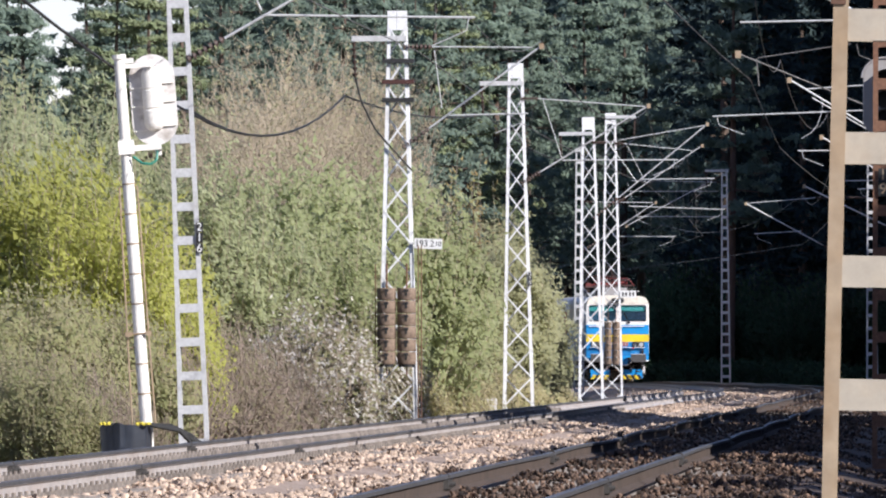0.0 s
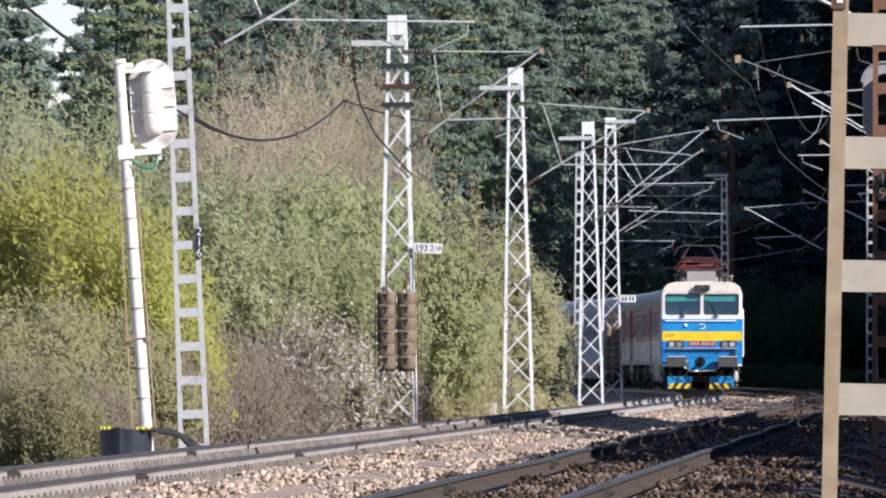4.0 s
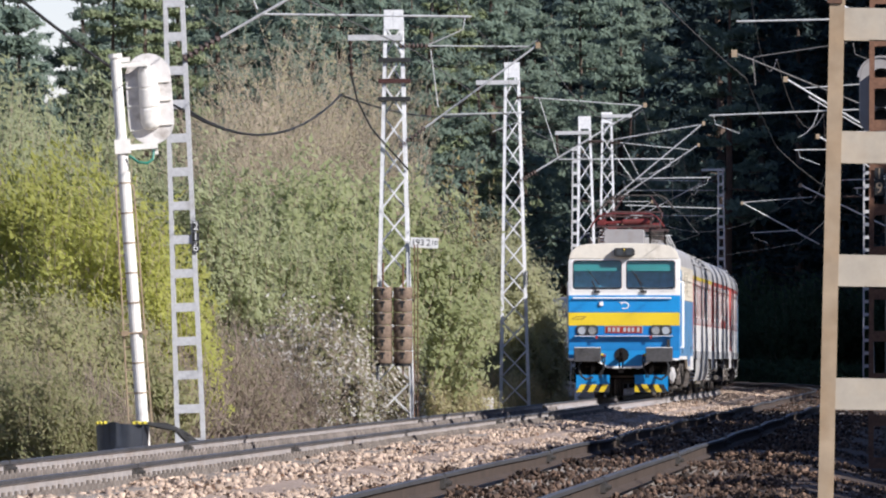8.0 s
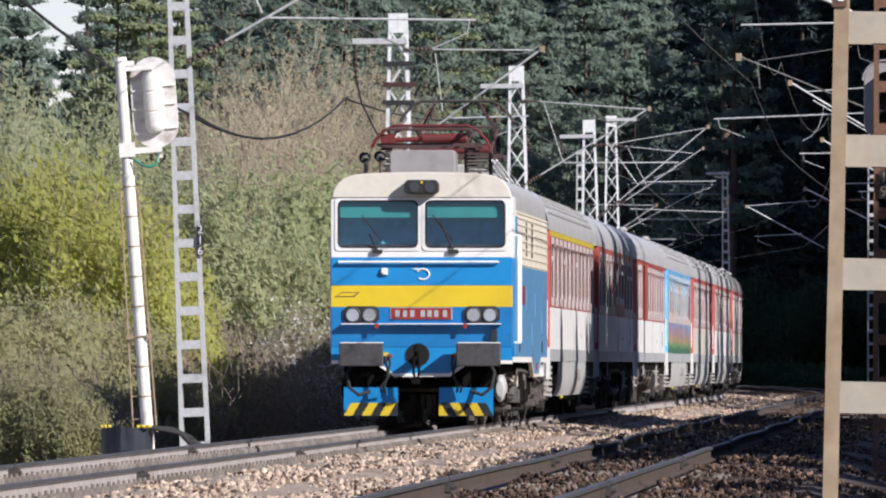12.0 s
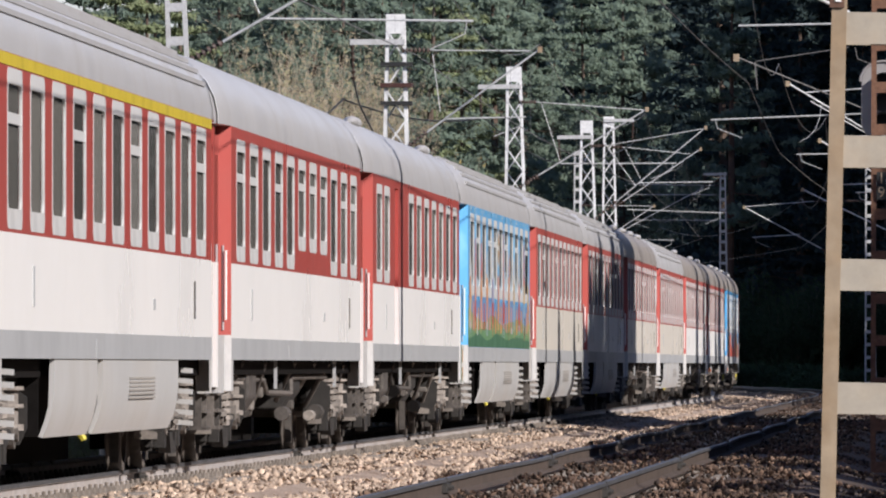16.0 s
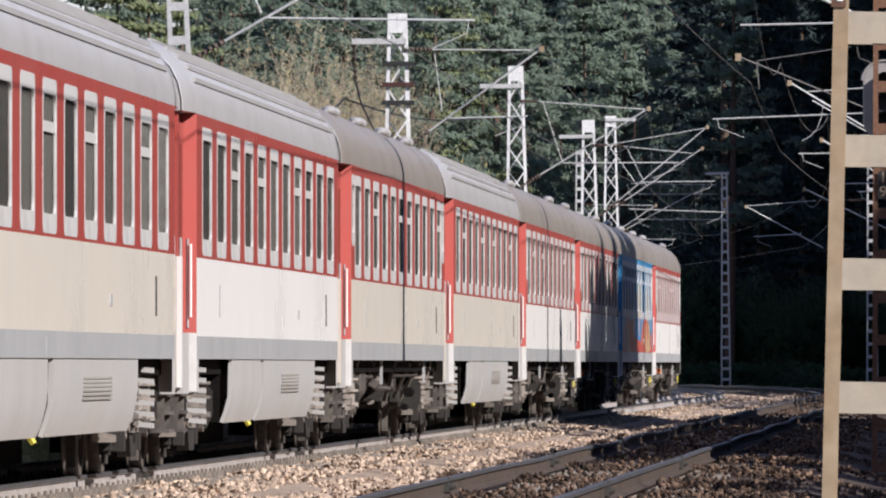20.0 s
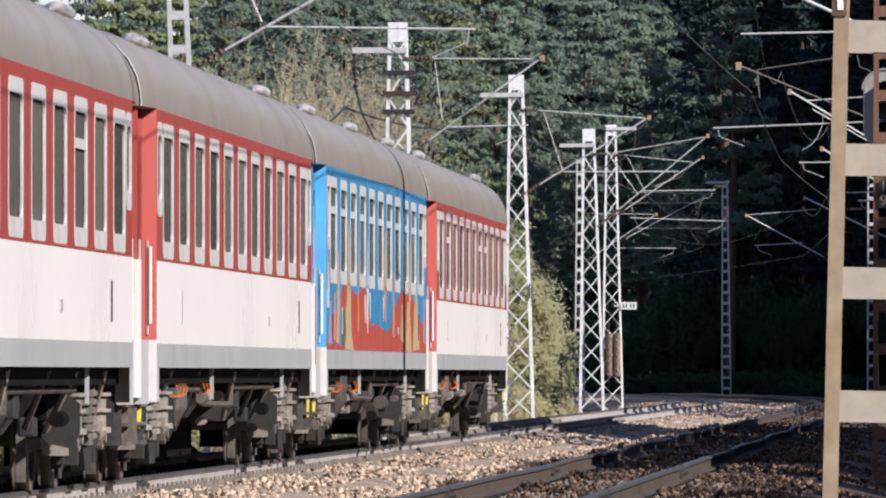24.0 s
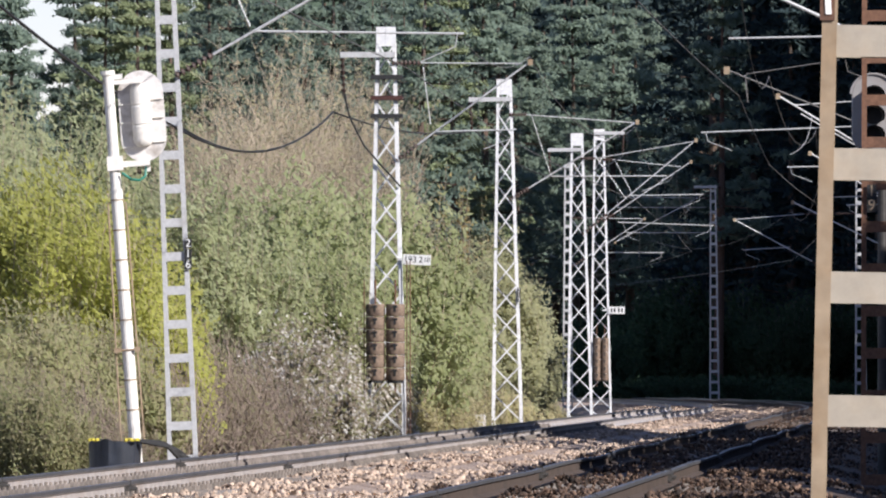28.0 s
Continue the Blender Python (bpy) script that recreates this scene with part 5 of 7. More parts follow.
        part("horn_stand", Geo().tube((x, -6.95, 4.05), (x, -6.95, z), 0.035, 8).box(x - 0.07, x + 0.07, -7.0, -6.85, 4.05, 4.12), UNDER_LIGHT, hn)
    # finned resistor box beside the climate unit
    rs = part("resistor_box", Geo().box(0.62, 0.66, -6.1, -5.5, 4.1, 4.52).box(1.02, 1.06, -6.1, -5.5, 4.1, 4.46), UNDER, l)
    for k in range(6):
        part("fin", Geo().box(0.66, 1.02, -6.1, -5.5, 4.16 + 0.055 * k, 4.18 + 0.055 * k), UNDER_LIGHT, rs)
    for y, raised in ((-4.6, False), (4.6, True)):
        p = part("pantograph", Geo().box(-0.80, 0.80, y - 1.03, y - 0.98, 4.58, 4.63).box(-0.80, 0.80, y + 0.98, y + 1.03, 4.58, 4.63).box(-0.84, -0.79, y - 1.03, y + 1.03, 4.58, 4.63).box(0.79, 0.84, y - 1.03, y + 1.03, 4.58, 4.63), PANTO_DARK, l)
        part("drive_cylinder", Geo().tube((-0.1, y - 0.9, 4.70), (0.62, y - 0.9, 4.72), 0.085, 12).tube((-0.75, y - 0.9, 4.68), (-0.1, y - 0.9, 4.70), 0.04, 8).box(-0.78, -0.55, y - 1.0, y - 0.8, 4.62, 4.78), PANTO_RED, p, "red painted drive cylinder")
        for x in (-0.7, 0.7):
            for d in (-0.85, 0.85):
                g = Geo()
                for k in range(5):
                    g.tube((x, y + d, 4.16 + 0.09 * k), (x, y + d, 4.20 + 0.09 * k), 0.12, 12, 0.07)
                part("insulator", g, CERAMIC, p)
        zt = 5.55 if raised else 4.92
        za, ya = (5.1, 0.9) if raised else (4.85, 1.25)
        for x in (-0.62, 0.62):
            for e in (-1, 1):
                part("lower_arm", Geo().tube((x, y - e * 0.9, 4.66), (x * 1.07, y + e * ya, za), 0.028, 6), PANTO_DARK, p)
                part("upper_arm", Geo().tube((x * 1.07, y + e * ya, za), (x * 0.6, y, zt), 0.02, 6), PANTO_DARK, p)
        part("cross_tube", Geo().tube((-0.7, y - ya, za), (0.7, y - ya, za), 0.022, 6), PANTO_DARK, p)
        for d in (-0.18, 0.18):
            horn = [(-0.98, -0.34), (-0.92, -0.22), (-0.78, -0.06), (-0.62, 0.02), (0.62, 0.02), (0.78, -0.06), (0.92, -0.22), (0.98, -0.34)]
            part("collector_bar", Geo().line([(x, y + d, zt + z) for x, z in horn], 0.02, 6), PANTO_RED if not raised else UNDER_LIGHT, p, "bent collector bar")
    for k in range(3):
        g = Geo()
        pts = [(1.0 + 0.07 * k, -6.0 + 0.3 * j, 4.34 - 0.012 * j + 0.018 * (j % 2)) for j in range(24)]
        part("roof_cable", g.line(pts, 0.02, 5), LOCO_WHITE, l)
    return l


SPEED = 27.7
LOCO = locomotive()
TRAIN = [(LOCO, 7.75, 4.6)]
_front = 15.5 + 0.95
for _spec in (
        dict(label="red and white first-class coach with a yellow stripe over its windows", lower=COACH_WHITE, skirt=True, stripe=True, ribs=True, splits=(0, 3, 6, 10)),
        dict(label="red and white coach with three high windows amid tall ones", lower=COACH_WHITE, splits=(0, 1, 3, 5, 6, 7, 9, 10), high=(5, 6, 7)),
        dict(label="red and white coach with a service door between its windows", lower=COACH_WHITE, windows=[-10.2, -8.4, -2.2, -0.1, 2.0, 4.1, 6.2, 8.3, 10.4], slot=-6.0, splits=(), vents=2),
        dict(label="coach painted all over with a blue sky and a flower meadow", lower=COACH_WHITE, skirt=True, ribs=True, whole=MEADOW, splits=(1, 3, 4, 6, 8, 10)),
        dict(label="red and grimy cream coach with grey side skirts", lower=CREAM, skirt=True, splits=(1, 4, 6, 9), ribs=True),
        dict(label="red and clean white coach with grey side skirts", lower=COACH_WHITE, skirt=True, ribs=True, splits=(2, 4, 7, 8)),
        dict(label="red and cream coach with a soot-brown roof", lower=CREAM, roof=ROOF_BROWN, ends=True, vents=4, splits=(2, 5, 6, 10)),
        dict(label="red and cream coach with grey side skirts and ribbed roof", lower=CREAM, skirt=True, ribs=True, splits=(1, 4, 6, 9)),
        dict(label="red and white coach with a soot-brown roof", lower=COACH_WHITE, roof=ROOF_BROWN, ends=True, vents=2, splits=(1, 3, 8)),
        dict(label="red and off-white coach with fixed windows", lower=COACH_WHITE, roof=ROOF_BROWN, splits=(), ends=True, vents=2, cables=True),
        dict(label="coach painted with tall figures in red, blue and ochre", lower=COACH_WHITE, roof=ROOF_BROWN, whole=FIGURES, splits=tuple(range(11)), ends=True, vents=3, cables=True),
        dict(label="red and white last coach of the train", lower=COACH_WHITE, roof=ROOF_BROWN, splits=(1, 6, 7), ends=True, vents=2, tail=True, cables=True)):
    _c = coach(**_spec)
    if _spec.get("whole") is FIGURES:
        paint_figures(_c)
    elif _spec.get("whole") is MEADOW:
        paint_meadow(_c)
    TRAIN.append((_c, _front + 13.2, 9.5))
    _front += 26.4


# ---- masts and overhead line ----
def batten_mast(label, height, wide0, wide1, m, batten=0.137, step=0.535, chan=0.065, material=GALV, foot=-1.2, shift=0.0, plate=None):
    """Two upright channels joined by flat battens, narrowing upward."""
    t = thing("catenary_mast", label, "mast", "masts along the railway", m=m)

    def half(z):
        return 0.5 * (wide0 + (wide1 - wide0) * max(z, 0) / height)
    for s in (-1, 1):
        g = Geo()
        rings = []
        for z in (foot, 0.0, height):
            h = half(z)
            x0, x1 = s * (h - chan), s * h
            rings.append([(x0, -0.1, z), (x1, -0.1, z), (x1, 0.1, z), (x0, 0.1, z)])
        part("channel", g.loft(rings), material, t)
    z = foot + 0.3 + shift
    while z < height:
        h = half(z) - chan * 0.9
        for y in (-0.09, 0.09):
            part("batten", Geo().box(-h, h, y - 0.006, y + 0.006, z, z + batten), plate or material, t)
        z += step
    return t


def lattice_mast(label, height, wide0, wide1, m, foot=-1.0, step=0.62, material=GALV_BRIGHT):
    """Four corner angles with crossed flat bracing."""
    t = thing("catenary_mast", label, "mast", "masts along the railway", m=m)

    def half(z):
        return 0.5 * (wide0 + (wide1 - wide0) * max(z, 0) / height)
    c = 0.075
    for sx in (-1, 1):
        for sy in (-1, 1):
            rings = []
            for z in (foot, 0.0, height):
                h = half(z)
                x, y = sx * h, sy * h * 0.62
                rings.append([(x, y, z), (x - sx * c, y, z), (x - sx * c, y - sy * 0.012, z), (x - sx * 0.012, y - sy * 0.012, z), (x - sx * 0.012, y - sy * c, z), (x, y - sy * c, z)])
            part("corner_angle", Geo().loft(rings), material, t)
    z, k = foot, 0
    while z < height - 0.9:
        za, zb = z, z + step * (0.75 + 0.5 * half(z) / half(0))
        ha, hb = half(za), half(zb)
        for sy in (-1, 1):
            s = 1 if (k + (sy > 0)) % 2 else -1
            a, b = Vector((-s * (ha - 0.03), sy * ha * 0.6, za)), Vector((s * (hb - 0.03), sy * hb * 0.6, zb))
            part("brace", Geo().tube(a, b, 0.025, 4), material, t)
        for sx in (-1, 1):
            s = 1 if (k + (sx > 0)) % 2 else -1
            part("brace", Geo().tube((sx * (ha - 0.01), -s * ha * 0.55, za), (sx * (hb - 0.01), s * hb * 0.55, zb), 0.022, 4), material, t)
        z, k = zb, k + 1
    h = half(height)
    part("head_plate", Geo().box(-h - 0.01, h + 0.01, -h * 0.62 - 0.012, -h * 0.62 - 0.004, height - 0.42, height), material, t)
    return t


def insulator_geo(a, b, n=7, r=0.07):
    """One turned ceramic body: a slim core with ribs that widen towards one side."""
    a, b = Vector(a), Vector(b)
    d = (b - a).normalized()
    u = d.orthogonal().normalized()
    w = d.cross(u)
    prof = [(0.0, 0.022)]
    for k in range(n):
        prof += [((k + 0.25) / n, 0.022), ((k + 0.27) / n, r), ((k + 0.75) / n, r * 0.5), ((k + 0.77) / n, 0.022)]
    prof.append((1.0, 0.022))
    ring = [(math.cos(2 * math.pi * i / 10), math.sin(2 * math.pi * i / 10)) for i in range(10)]
    return Geo().loft([[a.lerp(b, q) + u * (c * p) + w * (e * p) for c, e in ring] for q, p in prof])


def cantilever(mast, side, low, high, reach, over=1.0, d=-0.13):
    """Tube bracket that carries the wires; side +1 reaches to the right of its mast."""
    s = side
    a, b = Vector((s * 0.85, d, low + (high - low) * 0.2)), Vector((s * (reach + 0.1), d, high + 0.06))
    t = part("cantilever", Geo().tube(a, b, 0.024, 8), TUBE, mast, "grey tube cantilever that carries the wires")
    part("insulator", insulator_geo((s * 0.1, d, low - 0.04), a), CERAMIC, t, "brown ribbed insulator")
    part("top_tie", Geo().tube((s * 0.75, d, high), (s * (reach - 0.1), d, high), 0.015, 8), TUBE, t)
    part("insulator", insulator_geo((s * 0.1, d, high), (s * 0.75, d, high)), CERAMIC, t, "brown ribbed insulator")
    c = a.lerp(b, 0.33)
    z = c.z + 0.02
    part("register_tube", Geo().tube(c, (s * (reach + over), d, z + 0.05), 0.019, 8), TUBE, t)
    part("hanger", Geo().tube((s * 1.0, d, high), (c.x + s * 0.06, d, z), 0.011, 6), TUBE, t)
    part("steady_arm", Geo().line([(s * (reach + over - 0.1), d, z + 0.04), (s * (reach + over - 0.12), d, z - 0.22), (s * (reach + 0.1), d, z - 0.5)], 0.010, 6), TUBE, t)
    part("clamp", Geo().box(s * reach - 0.05, s * reach + 0.05, d - 0.05, d + 0.05, high - 0.02, high + 0.16), GALV_OLD, t)
    return t


def bracket(mast, d, tube, tie=None, register=None, hanger=None, r=0.022, material=TUBE):
    """A bracket of tubes beside its mast, each given by two points (x, z): the slanting tube, the tie, the level register tube and a hanger."""
    (xa, za), (xb, zb) = tube
    s = 1 if xb > 0 else -1
    t = part("cantilever", Geo().tube((xa, d, za), (xb, d, zb), r, 8), material, mast, "grey tube cantilever that carries the wires")
    k = (zb - za) / (xb - xa)
    part("insulator", insulator_geo((s * 0.12, d, za - k * (xa - s * 0.12)), (xa, d, za)), CERAMIC, t, "brown ribbed insulator")
    if tie:
        (xc, zc), (xd, zd) = tie
        part("top_tie", Geo().tube((xc, d, zc), (xd, d, zd), r * 0.7, 8), material, t)
        part("insulator", insulator_geo((s * 0.12, d, zc), (xc, d, zc)), CERAMIC, t, "brown ribbed insulator")
    if register:
        part("register_tube", Geo().tube((register[0][0], d, register[0][1]), (register[1][0], d, register[1][1]), r * 0.8, 8), material, t)
        xe, ze = register[1]
        part("steady_arm", Geo().line([(xe - s * 0.1, d, ze), (xe - s * 0.14, d, ze - 0.2), (xe - s * 0.7, d, ze - 0.42)], 0.009, 6), material, t)
    if hanger:
        part("hanger", Geo().tube((hanger[0][0], d, hanger[0][1]), (hanger[1][0], d, hanger[1][1]), 0.012, 6), material, t)
    part("clamp", Geo().box(xb - 0.05, xb + 0.05, d - 0.05, d + 0.05, zb - 0.08, zb + 0.05), GALV_OLD, t)
    return t


MESSENGER, CONTACT = 7.78, 5.88
LEFT = [(169.5, "b", 9.2, -3.35), (231.0, "l", 8.55, -3.3), (295.0, "l", 9.2, -3.3), (358.0, "l", 9.15, -3.4), (415.0, "l", 10.6, -3.3), (478.0, "b", 10.5, -3.2)]
TILT = {169.5: -2.2, 231.0: -0.1, 295.0: -0.5, 358.0: -0.6, 415.0: -0.3, 478.0: 0}
MASTS = {}
for _y, _t, _h, _o in LEFT:
    _m = on_line(_y, _o) @ pose(0, 0, 0, 0, TILT[_y], 0)
    if _t == "b":
        MASTS[_y] = batten_mast("silver batten mast beside the bushes" if _y < 200 else "distant silver batten mast at the bend", _h, 0.47, 0.28, _m)
    else:
        _l = {231.0: "silver lattice mast that carries brown tension weights", 415.0: "silver lattice mast with weights near the bend"}.get(_y, "silver lattice mast beside the track")
        MASTS[_y] = lattice_mast(_l, _h, 0.84, 0.40, _m)
bracket(MASTS[169.5], -0.13, ((0.73, 6.08), (3.4, 7.46)), None, ((1.40, 6.42), (4.7, 6.25)), ((1.15, 6.95), (1.33, 6.5)))
bracket(MASTS[231.0], -0.13, ((0.68, 6.01), (3.11, 7.79)), ((0.75, 7.77), (2.93, 7.75)), ((1.05, 6.29), (2.81, 6.33)), ((0.80, 7.69), (0.96, 6.45)))
bracket(MASTS[295.0], -0.13, ((0.65, 6.2), (3.65, 8.0)), ((0.6, 8.22), (3.55, 7.97)), ((1.27, 6.52), (4.45, 6.5)), ((0.75, 8.18), (1.26, 6.55)))
bracket(MASTS[358.0], -0.13, ((0.98, 6.45), (3.97, 8.88)), ((0.6, 8.3), (3.95, 8.84)), ((1.7, 7.05), (4.2, 7.06)), ((0.65, 8.32), (1.6, 6.97)))
bracket(MASTS[415.0], -0.13, ((0.55, 7.33), (3.54, 9.33)), ((0.5, 9.42), (3.15, 9.13)), ((0.7, 7.0), (4.4, 6.85)), ((0.6, 9.4), (1.35, 7.9)))
bracket(MASTS[478.0], -0.13, ((0.9, 6.4), (3.42, 8.08)), ((0.6, 8.1), (3.3, 8.07)), ((1.6, 6.57), (4.3, 6.56)))
RIGHT = [(47.0, 10.0, 8.30), (136.5, 10.0, 7.85), (186.5, 10.0, 8.1), (246.0, 10.0, 8.1), (300.0, 10.0, 8.1), (360.0, 10.0, 8.1), (446.0, 10.0, 8.0), (540.0, 10.7, 7.84)]
for _y, _h, _o in RIGHT:
    _near = _y < 60
    _m = on_line(_y, _o) @ pose(0, 0, 0, 0, 1.1 if _near else -0.4, 0)
    # the mast at 136.5 is given rust brown to look shaded
    MASTS[_y] = batten_mast("weathered silver batten mast close beside the second track" if _near else "batten mast beside the second track, coloured brown as in shade" if _y < 150 else "grey batten mast beside the second track", _h, 0.50, 0.40 if _near else 0.30, _m,
                            material=GALV_OLD if _near else RUST if _y < 150 else GALV, shift=0.08 if _near else 0.0, plate=GALV_DULL if _near else None)
# brackets that reach over the second track
cantilever(MASTS[47.0], -1, 5.6, MESSENGER, 3.35, 1.0, 0.13)
bracket(MASTS[136.5], 0.13, ((-0.42, 5.45), (-2.95, 6.63)), ((-0.75, 7.6), (-2.9, 7.6)))
bracket(MASTS[186.5], 0.13, ((-1.0, 5.47), (-3.16, 6.37)), ((-0.75, 6.94), (-3.1, 6.90)), ((-2.82, 6.29), (-1.2, 6.52)), ((-2.84, 6.28), (-2.8, 5.8)), r=0.013, material=WIRE)
part("tie_tube", Geo().tube((-0.75, 0.10, 6.94), (-3.12, 0.10, 6.91), 0.018, 8), TUBE, MASTS[186.5])
bracket(MASTS[246.0], 0.13, ((-0.9, 6.10), (-3.17, 7.48)), ((-0.75, 7.38), (-2.78, 7.26)), ((-1.5, 6.76), (-4.93, 6.65)))
part("brace_tube", Geo().tube((-0.9, 0.06, 6.03), (-2.65, 0.06, 7.06), 0.015, 8), TUBE, MASTS[246.0])
part("slack_cable", Geo().line([(-2.4, 0.13, 6.98), (-2.44, 0.13, 6.7), (-2.54, 0.13, 6.42), (-2.7, 0.13, 6.24), (-2.9, 0.13, 6.13)], 0.009, 5), TUBE, MASTS[246.0])
bracket(MASTS[300.0], 0.13, ((-0.9, 5.95), (-3.1, 7.3)), ((-0.75, 7.42), (-2.7, 7.4)), ((-1.9, 6.92), (-3.75, 6.91)))
bracket(MASTS[360.0], 0.13, ((-0.9, 5.2), (-4.38, 6.92)), ((-0.75, 7.12), (-3.05, 7.07)), ((-1.3, 6.82), (-2.6, 6.8)))
bracket(MASTS[446.0], 0.13, ((-2.0, 5.85), (-5.2, 7.6)), ((-2.3, 7.82), (-5.15, 7.61)), ((-2.9, 6.44), (-4.85, 6.34)))
bracket(MASTS[540.0], 0.13, ((-0.75, 10.05), (-4.95, 7.85)), ((-0.4, 10.04), (-4.7, 10.13)), ((-0.3, 8.29), (-4.45, 8.33)), ((-4.4, 8.33), (-4.9, 10.1)))
part("tie_tube", Geo().tube((-0.3, 0.13, 9.57), (-4.85, 0.13, 9.6), 0.018, 8), TUBE, MASTS[540.0])
_pl = part("number_plate", Geo().box(-0.247, -0.183, -0.112, -0.1, 2.545, 2.83), RUST, MASTS[47.0], "brown plate with a pale painted stroke")
part("painted_stroke", Geo().prism([(-0.222, 2.57), (-0.196, 2.57), (-0.204, 2.70), (-0.206, 2.80), (-0.228, 2.80), (-0.232, 2.74)], -0.118, -0.112), COACH_WHITE, _pl)
# arms at the mast heads that carry the feeder cable
for _y, _h in ((231.0, 7.95), (295.0, 8.65), (358.0, 8.6), (415.0, 10.45), (540.0, 10.6)):
    _s = -1 if _y != 415 else 1
    _a = part("feeder_arm", Geo().box(min(_s * 0.98, -_s * 0.2), max(_s * 0.98, -_s * 0.2), -0.2, -0.12, _h - 0.06, _h + 0.06), GALV, MASTS[_y])
    part("insulator", insulator_geo((_s * 0.94, -0.16, _h - 0.05), (_s * 0.90, -0.16, _h - 0.85), 6, 0.06), CERAMIC, _a)

DARK_RED = mat("dark_red_oxide", (0.06, 0.022, 0.018), 0.8, grain=14.0)
# dark clamps on the mast with the weights
_cl = thing("mast_clamps", "dark rusty clamping bars round a lattice mast", "clamp", m=on_line(231.0, -3.3))
for _z in (7.47, 7.02, 6.63):
    part("clamp_bar", Geo().box(-0.34, 0.34, -0.24, 0.24, _z - 0.045, _z + 0.045), DARK_RED if _z == 7.02 else BLACK, _cl)


def wire(name, label, pts, r, group, material=WIRE):
    """One continuous round wire through the points."""
    rings = []
    for i, p in enumerate(pts):
        d = (Vector(pts[min(i + 1, len(pts) - 1)]) - Vector(pts[max(i - 1, 0)])).normalized()
        u = d.orthogonal().normalized()
        w = d.cross(u)
        rings.append([Vector(p) + r * (math.cos(2 * math.pi * k / 5) * u + math.sin(2 * math.pi * k / 5) * w) for k in range(5)])
    return tagged(part(name, Geo().loft(rings), material), label, "wire", group)


def hang(a, b, sag, n=10):
    a, b = Vector(a), Vector(b)
    return [a.lerp(b, i / n) - Vector((0, 0, sag * 4 * (i / n) * (1 - i / n))) for i in range(n + 1)]


for _k, _posts in ((0, [-20, 45, 108] + [p[0] for p in LEFT] + [540, 600, 660]), (1, [-16] + [p[0] for p in RIGHT] + [600, 660])):
    for _i, (_a, _b) in enumerate(zip(_posts, _posts[1:])):
        _za = 0.22 if _i % 2 else -0.22
        _pa, _pb = on_line(_a, _k * GAP + _za).translation, on_line(_b, _k * GAP - _za).translation
        _up, _dn = Vector((0, 0, MESSENGER + 0.12)), Vector((0, 0, CONTACT))
        _me = hang(_pa + _up, _pb + _up, 0.9)
        wire("messenger_wire", "old copper messenger wire hung over the track", _me, 0.009, "overhead wires")
        _w = wire("contact_wire", "copper contact wire hung over the track", hang(_pa + _dn, _pb + _dn, 0.05, 6), 0.009, "overhead wires")
        if _a > 60 and _k == 0:
            for _j in range(1, 10, 2):
                part("dropper", Geo().tube(_me[_j], (_me[_j].x, _me[_j].y, CONTACT), 0.0025, 4), WIRE, _w)
# feeder cable along the first track, and its slack loop at the mast with the weights
_f = [Vector((-6.0, 108.0, 6.25)), on_line(169.5, -3.35).translation + Vector((-0.1, 0, 4.95)), on_line(231.0, -3.3).translation + Vector((-1.15, 0, 6.72)),
      on_line(295.0, -3.3).translation + Vector((-0.9, 0, 7.8)), on_line(358.0, -3.4).translation + Vector((-0.9, 0, 7.7)), on_line(415.0, -3.3).translation + Vector((0.9, 0, 9.6))]
for _i, (_a, _b) in enumerate(zip(_f, _f[1:])):
    wire("feeder_cable", "dark twin feeder cable slung between masts", hang(_a, _b, 0.60 if _i == 1 else 0.25), 0.022, "feeder cables", BLACK)
    if _i == 1:
        wire("feeder_cable", "dark twin feeder cable slung between masts", hang(_a + Vector((0.0, 0.1, 0.05)), _b + Vector((0, 0.1, 0.02)), 0.64), 0.018, "feeder cables", BLACK)
_m2 = on_line(231.0, -3.3).translation
wire("jumper_cable", "dark cable hung from an arm to the mast", [_m2 + Vector((-0.92, -0.33, 7.1)), _m2 + Vector((-0.80, -0.33, 6.6)), _m2 + Vector((-0.50, -0.3, 6.0)), _m2 + Vector((-0.2, -0.25, 5.65)), _m2 + Vector((0.3, -0.25, 5.1))], 0.022, "feeder cables", BLACK)

# stay pole and anchor wire beside the mast with the weights
_st = thing("guide_rods", "thin rusty guide rods beside tension weights", "rod", m=on_line(231.0, -3.3))
for _x in (-0.47, 0.45, 0.52):
    part("rod", Geo().tube((_x, -0.36, -0.9), (_x, -0.36, 3.1 if _x < 0 else 3.5), 0.012, 5), RUST, _st)


